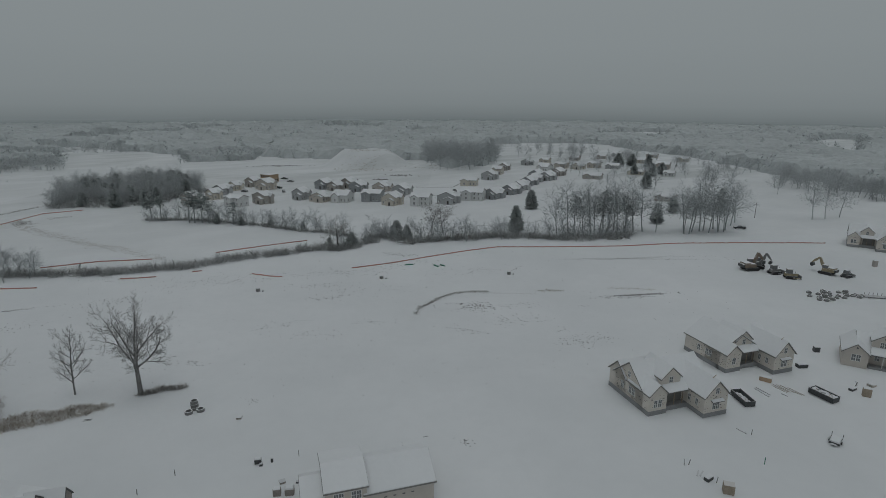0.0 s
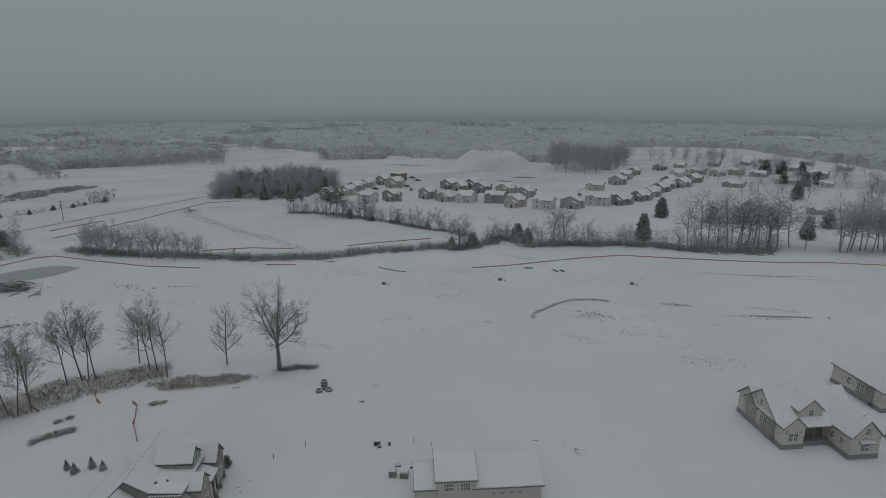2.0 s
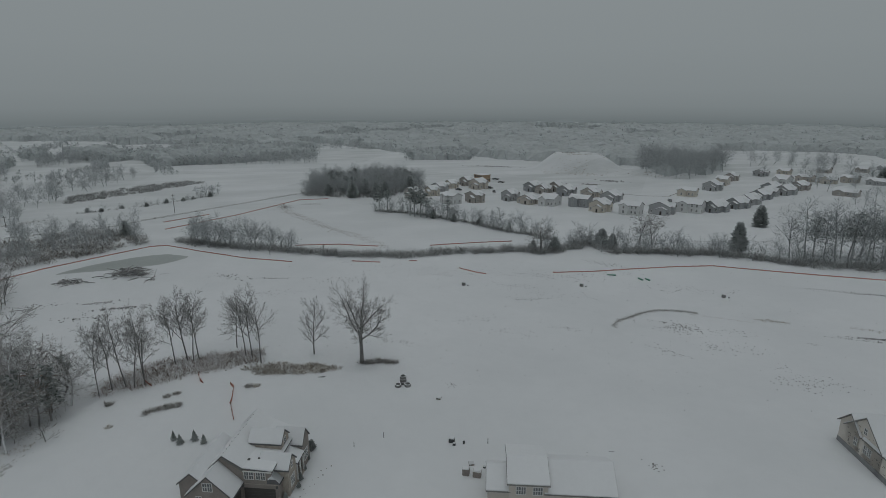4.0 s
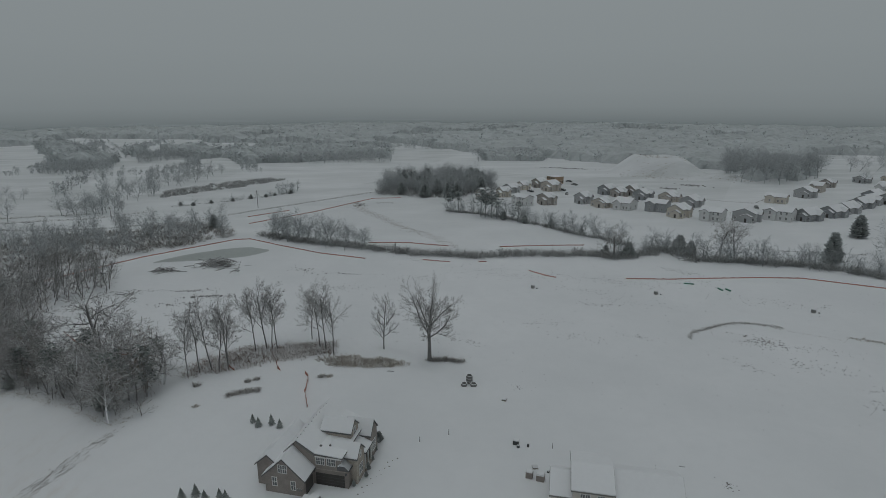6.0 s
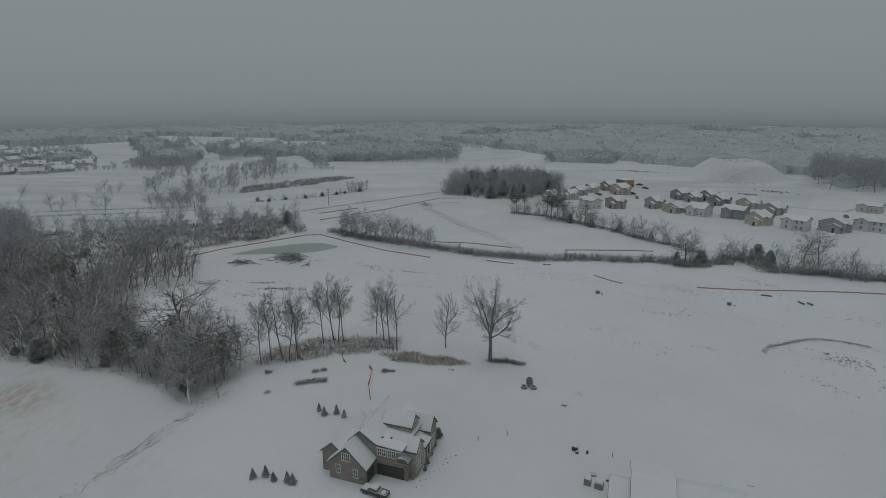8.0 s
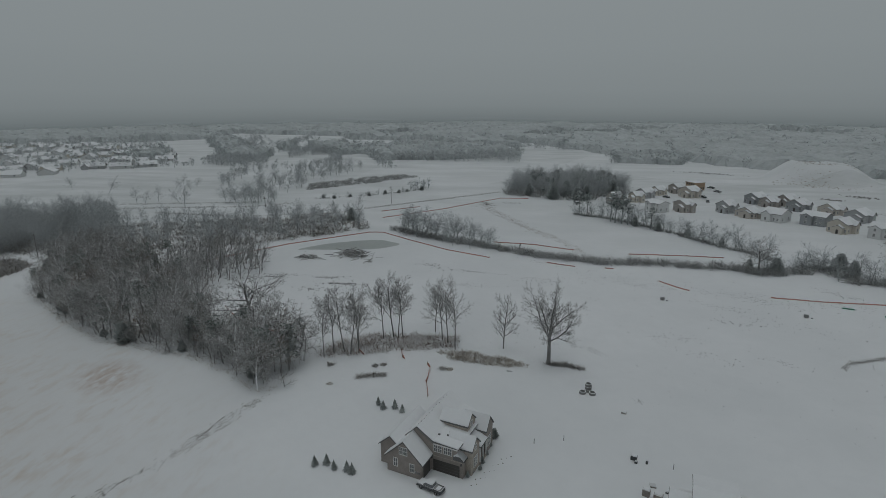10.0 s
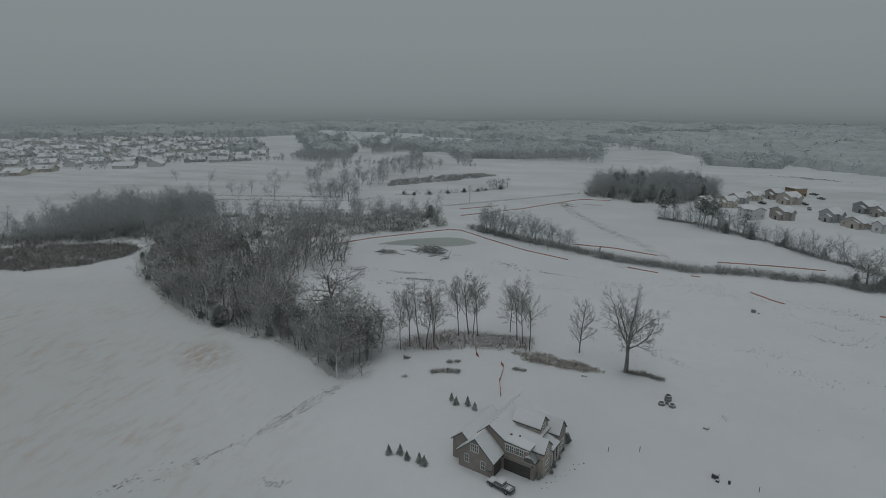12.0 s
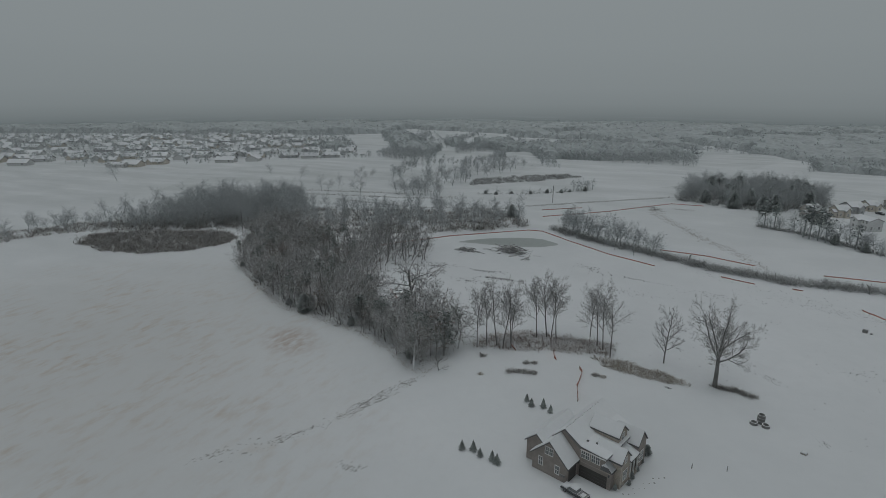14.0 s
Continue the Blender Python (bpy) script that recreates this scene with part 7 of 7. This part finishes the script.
crate(150.8, 185.4, 5, "brown portable toilet on the snow", 1.2, 1.2, 2.2, SIDINGS[3], "portable_toilet", "toilet")
crate(83, 97.3, -26, "tan plywood box standing on end", 1.4, 0.9, 1.7, LUMBER)
crate(42.2, 69.6, -19, "open tan plywood box in snow", 1.5, 1.2, 1.5, LUMBER, snow=0)
crate(82, 99.7, 29, "dark trough lying in snow", 1.6, 0.8, 0.5, DARK)
crate(40.6, 72.4, 34, "dark open plastic bin in snow", 1.4, 0.8, 0.6, DARK)
crate(78, 109.6, 7, "dark generator dusted with snow", 2.2, 1.2, 0.8, DARK)
crate(86.3, 117.5, -5, "dark wall-mounted unit behind the house", 1.2, 1.0, 1.2, DARK)
pallet_stack(87, 101.3, 18, "white-topped pallet by the unfinished house", 3, WRAP)


def boards(x, y, rz, label, n, length, seed, spread=0.8):
    b = thing("board_pile", x, y, rz, label, "boards", "loose boards")
    rng = random.Random(seed)
    for k in range(n):
        p = part("board", boxed(-length / 2, -0.09, 0, length / 2, 0.09, 0.06), LUMBER if seed % 2 else DARK, b)
        p.matrix_basis = pose(rng.gauss(0, 0.2), spread * (k - n / 2), 0.02 + 0.05 * (k % 2), 0, 0, rng.gauss(0, 5))
    return b


boards(63.7, 99.1, -69, "two long dark boards lying in snow", 2, 3.4, 2, 0.7)
boards(68.5, 100.2, -71, "reddish boards and a trestle in snow", 4, 3.2, 3, 0.5)
boards(70.2, 99.1, -55, "long pale board lying across others", 2, 3.4, 5, 0.4)
boards(67.6, 97.8, -66, "single thin dark board in snow", 1, 1.2, 4)
boards(52.7, 85.5, -63, "single thin dark board in snow", 1, 2.0, 4)
boards(39.7, 74, 59, "two dark props leaning in snow", 2, 1.6, 6, 0.5)
boards(-64.1, 88.4, 7, "dark broken branch lying on snow", 2, 1.3, 8, 0.3)
boards(-3, 83.8, 2, "single dark board in snow", 1, 0.9, 8)
boards(72.4, 230.4, 11, "long dark plank barrier below the tall trees", 3, 10, 10, 0.2)


def pipe(x, y, rz, label, length, r, mat):
    bm = bmesh.new()
    cylinder(bm, (-length / 2, 0, r), (length / 2, 0, r), r, n=12)
    p = tagged(part("pipe", bm, mat), label, "pipe", "loose pipes")
    p.matrix_world = pose(x, y, height(x, y), 0, 0, rz)
    return p


pipe(-11.8, 185.4, 11, "green plastic pipe lying on snow", 2.9, 0.24, GREEN)
pipe(-2.4, 183.8, -50, "green plastic pipe lying on snow", 2.2, 0.28, GREEN)
pipe(-0.2, 184.2, -47, "green plastic pipe lying on snow", 2.0, 0.28, GREEN)


def post(x, y, label, tall, mat, lean=0.0):
    p = tagged(part("marker_post", boxed(-0.05, -0.05, -0.2, 0.05, 0.05, tall, taper=0.01), mat), label, "post", "marker posts")
    p.matrix_world = pose(x, y, height(x, y), lean, lean, 0)
    return p


post(51.2, 76.1, "short green utility marker post in snow", 1.3, GREEN)
for x, y, l in ((39.1, 76, 8), (38.4, 75.9, -6), (41.5, 71.7, 4), (-41.2, 73.3, 0), (-44.7, 68.9, 3), (53.5, 84.2, 0), (-23.3, 78.1, 0), (83.5, 101.1, 12), (84.1, 101.3, -14)):
    post(x, y, "thin survey stake standing in snow", 1.1, STEEL, l)


def trailer(x, y, rz):
    """A flat utility trailer with side rails, deep in snow."""
    t = thing("utility_trailer", x, y, rz, "flat utility trailer heaped with snow", "trailer")
    t.matrix_world = t.matrix_world @ Matrix.Scale(0.72, 4)
    part("deck", boxed(-1.1, 0, 0.45, 1.1, 3.4, 0.55), DARK, t)
    part("snow_cover", boxed(-1.05, 0.05, 0.552, 1.05, 3.38, 0.95, taper=0.1), SNOW, t)
    for sx in (-1, 1):
        part("rail", boxed(sx * 1.12 - 0.03, 0, 0.56, sx * 1.12 + 0.03, 3.4, 0.85), DARK, t)
        for k in range(5):
            part("stanchion", boxed(sx * 1.12 - 0.05, 0.05 + 0.8 * k, 0.85, sx * 1.12 + 0.05, 0.15 + 0.8 * k, 1.0 + (0.7 if k == 4 else 0)), DARK, t)
        wheel(t, sx * 1.25, 1.5, 0.35, 0.22)
    part("front_panel", boxed(-1.1, -0.06, 0.2, 1.1, -0.005, 0.7), DARK, t)
    bm = bmesh.new()
    prism(bm, [(-0.6, 0.35), (0.6, 0.35), (0.06, 0.45), (-0.06, 0.45)], -0.9, -0.07, "y")
    part("drawbar", bm, DARK, t)
    return t


trailer(65.8, 81.3, -44)

# overhead poles
for x, y, h in ((-238.1, 214.2, 10.0), (-257, 42.8, 9.5), (153.2, 267.2, 7.5), (-283.5, 158.2, 6.0)):
    p = thing("utility_pole", x, y, 30, "weathered wooden utility pole with a crossarm", "utility pole", "utility poles")
    bm = bmesh.new()
    cylinder(bm, (0, 0, -0.5), (0, 0, h), 0.16, 0.11, n=8)
    part("pole", bm, BARK, p)
    part("crossarm", boxed(-0.9, -0.06, h - 0.9, 0.9, 0.06, h - 0.75), BARK, p)

# shrubs planted along the front walk of the brick house
for k, (x, y, s) in enumerate([(-47.7, 53.8, 0.17), (-48.2, 58.3, 0.2), (-47.4, 56.7, 0.14), (-51.1, 65.6, 0.29), (-50, 63, 0.16), (-49, 60.6, 0.15), (-47.9, 55.2, 0.14)]):
    plant(CEDARS[k % 4], x, y, s, k * 40, "clipped evergreen shrub by the front walk", "front shrubs", "clipped_shrub", "shrub", wide=1.1)


def timber_frame(x, y, rz):
    """A two-storey house in raw sheathing, not yet roofed."""
    h = thing("sheathed_house", x, y, rz, "raw orange-brown sheathed house without a roof", "house")
    for z in (0, 2.7):
        part("wall", boxed(-9, 0, z, 0, 8, z + 2.4, taper=0.0), SIDINGS[6], h)
        part("floor_deck", boxed(-9.3, -0.3, z + 2.404, 0.3, 8.3, z + 2.69), LUMBER, h)
    # dark panels on the solid walls give the shade inside window openings
    for k in range(4):
        panel(h, "opening", -1.4 - 2.1 * k, 0, 0.8, 0, 1.1, 1.3, DARK)
        panel(h, "opening", -1.4 - 2.1 * k, 0, 3.5, 0, 1.1, 1.3, DARK)
        panel(h, "opening", 0, 1.2 + 1.9 * k, 0.8, 90, 1.0, 1.3, DARK)
    part("snow_cover", boxed(-9.2, -0.2, 5.394, 0.2, 8.2, 5.5, taper=0.08), SNOW, h)
    return h


timber_frame(-118.8, 378.6, -31)
# low barn and dark ponds in the far meadow
estate_house(-551.5, 7.5, 22, 9, 42, 2, 3.0, 1.8, "x", 5)
# snow-edged kerb line of the new street
KERB = [(-36.3, 364.1), (-21.7, 362.1), (-9.5, 360.6), (6.4, 362), (12.1, 380)]
brush("street_edge", along(KERB, 0.35, 0.08, 90, (0.2, 0.4)), BRUSH, "dark soil edge along the unmade street", "verge", 8, 0.45, 90)
brush("street_edge", along([(-27.9, 235.4), (0.3, 241.5), (23.1, 249.2), (45.6, 256.7)], 0.6, 0.1, 91, (0.2, 0.4)), BRUSH, "dark edge of a path behind the hedge", "verge", 8, 0.5, 91)
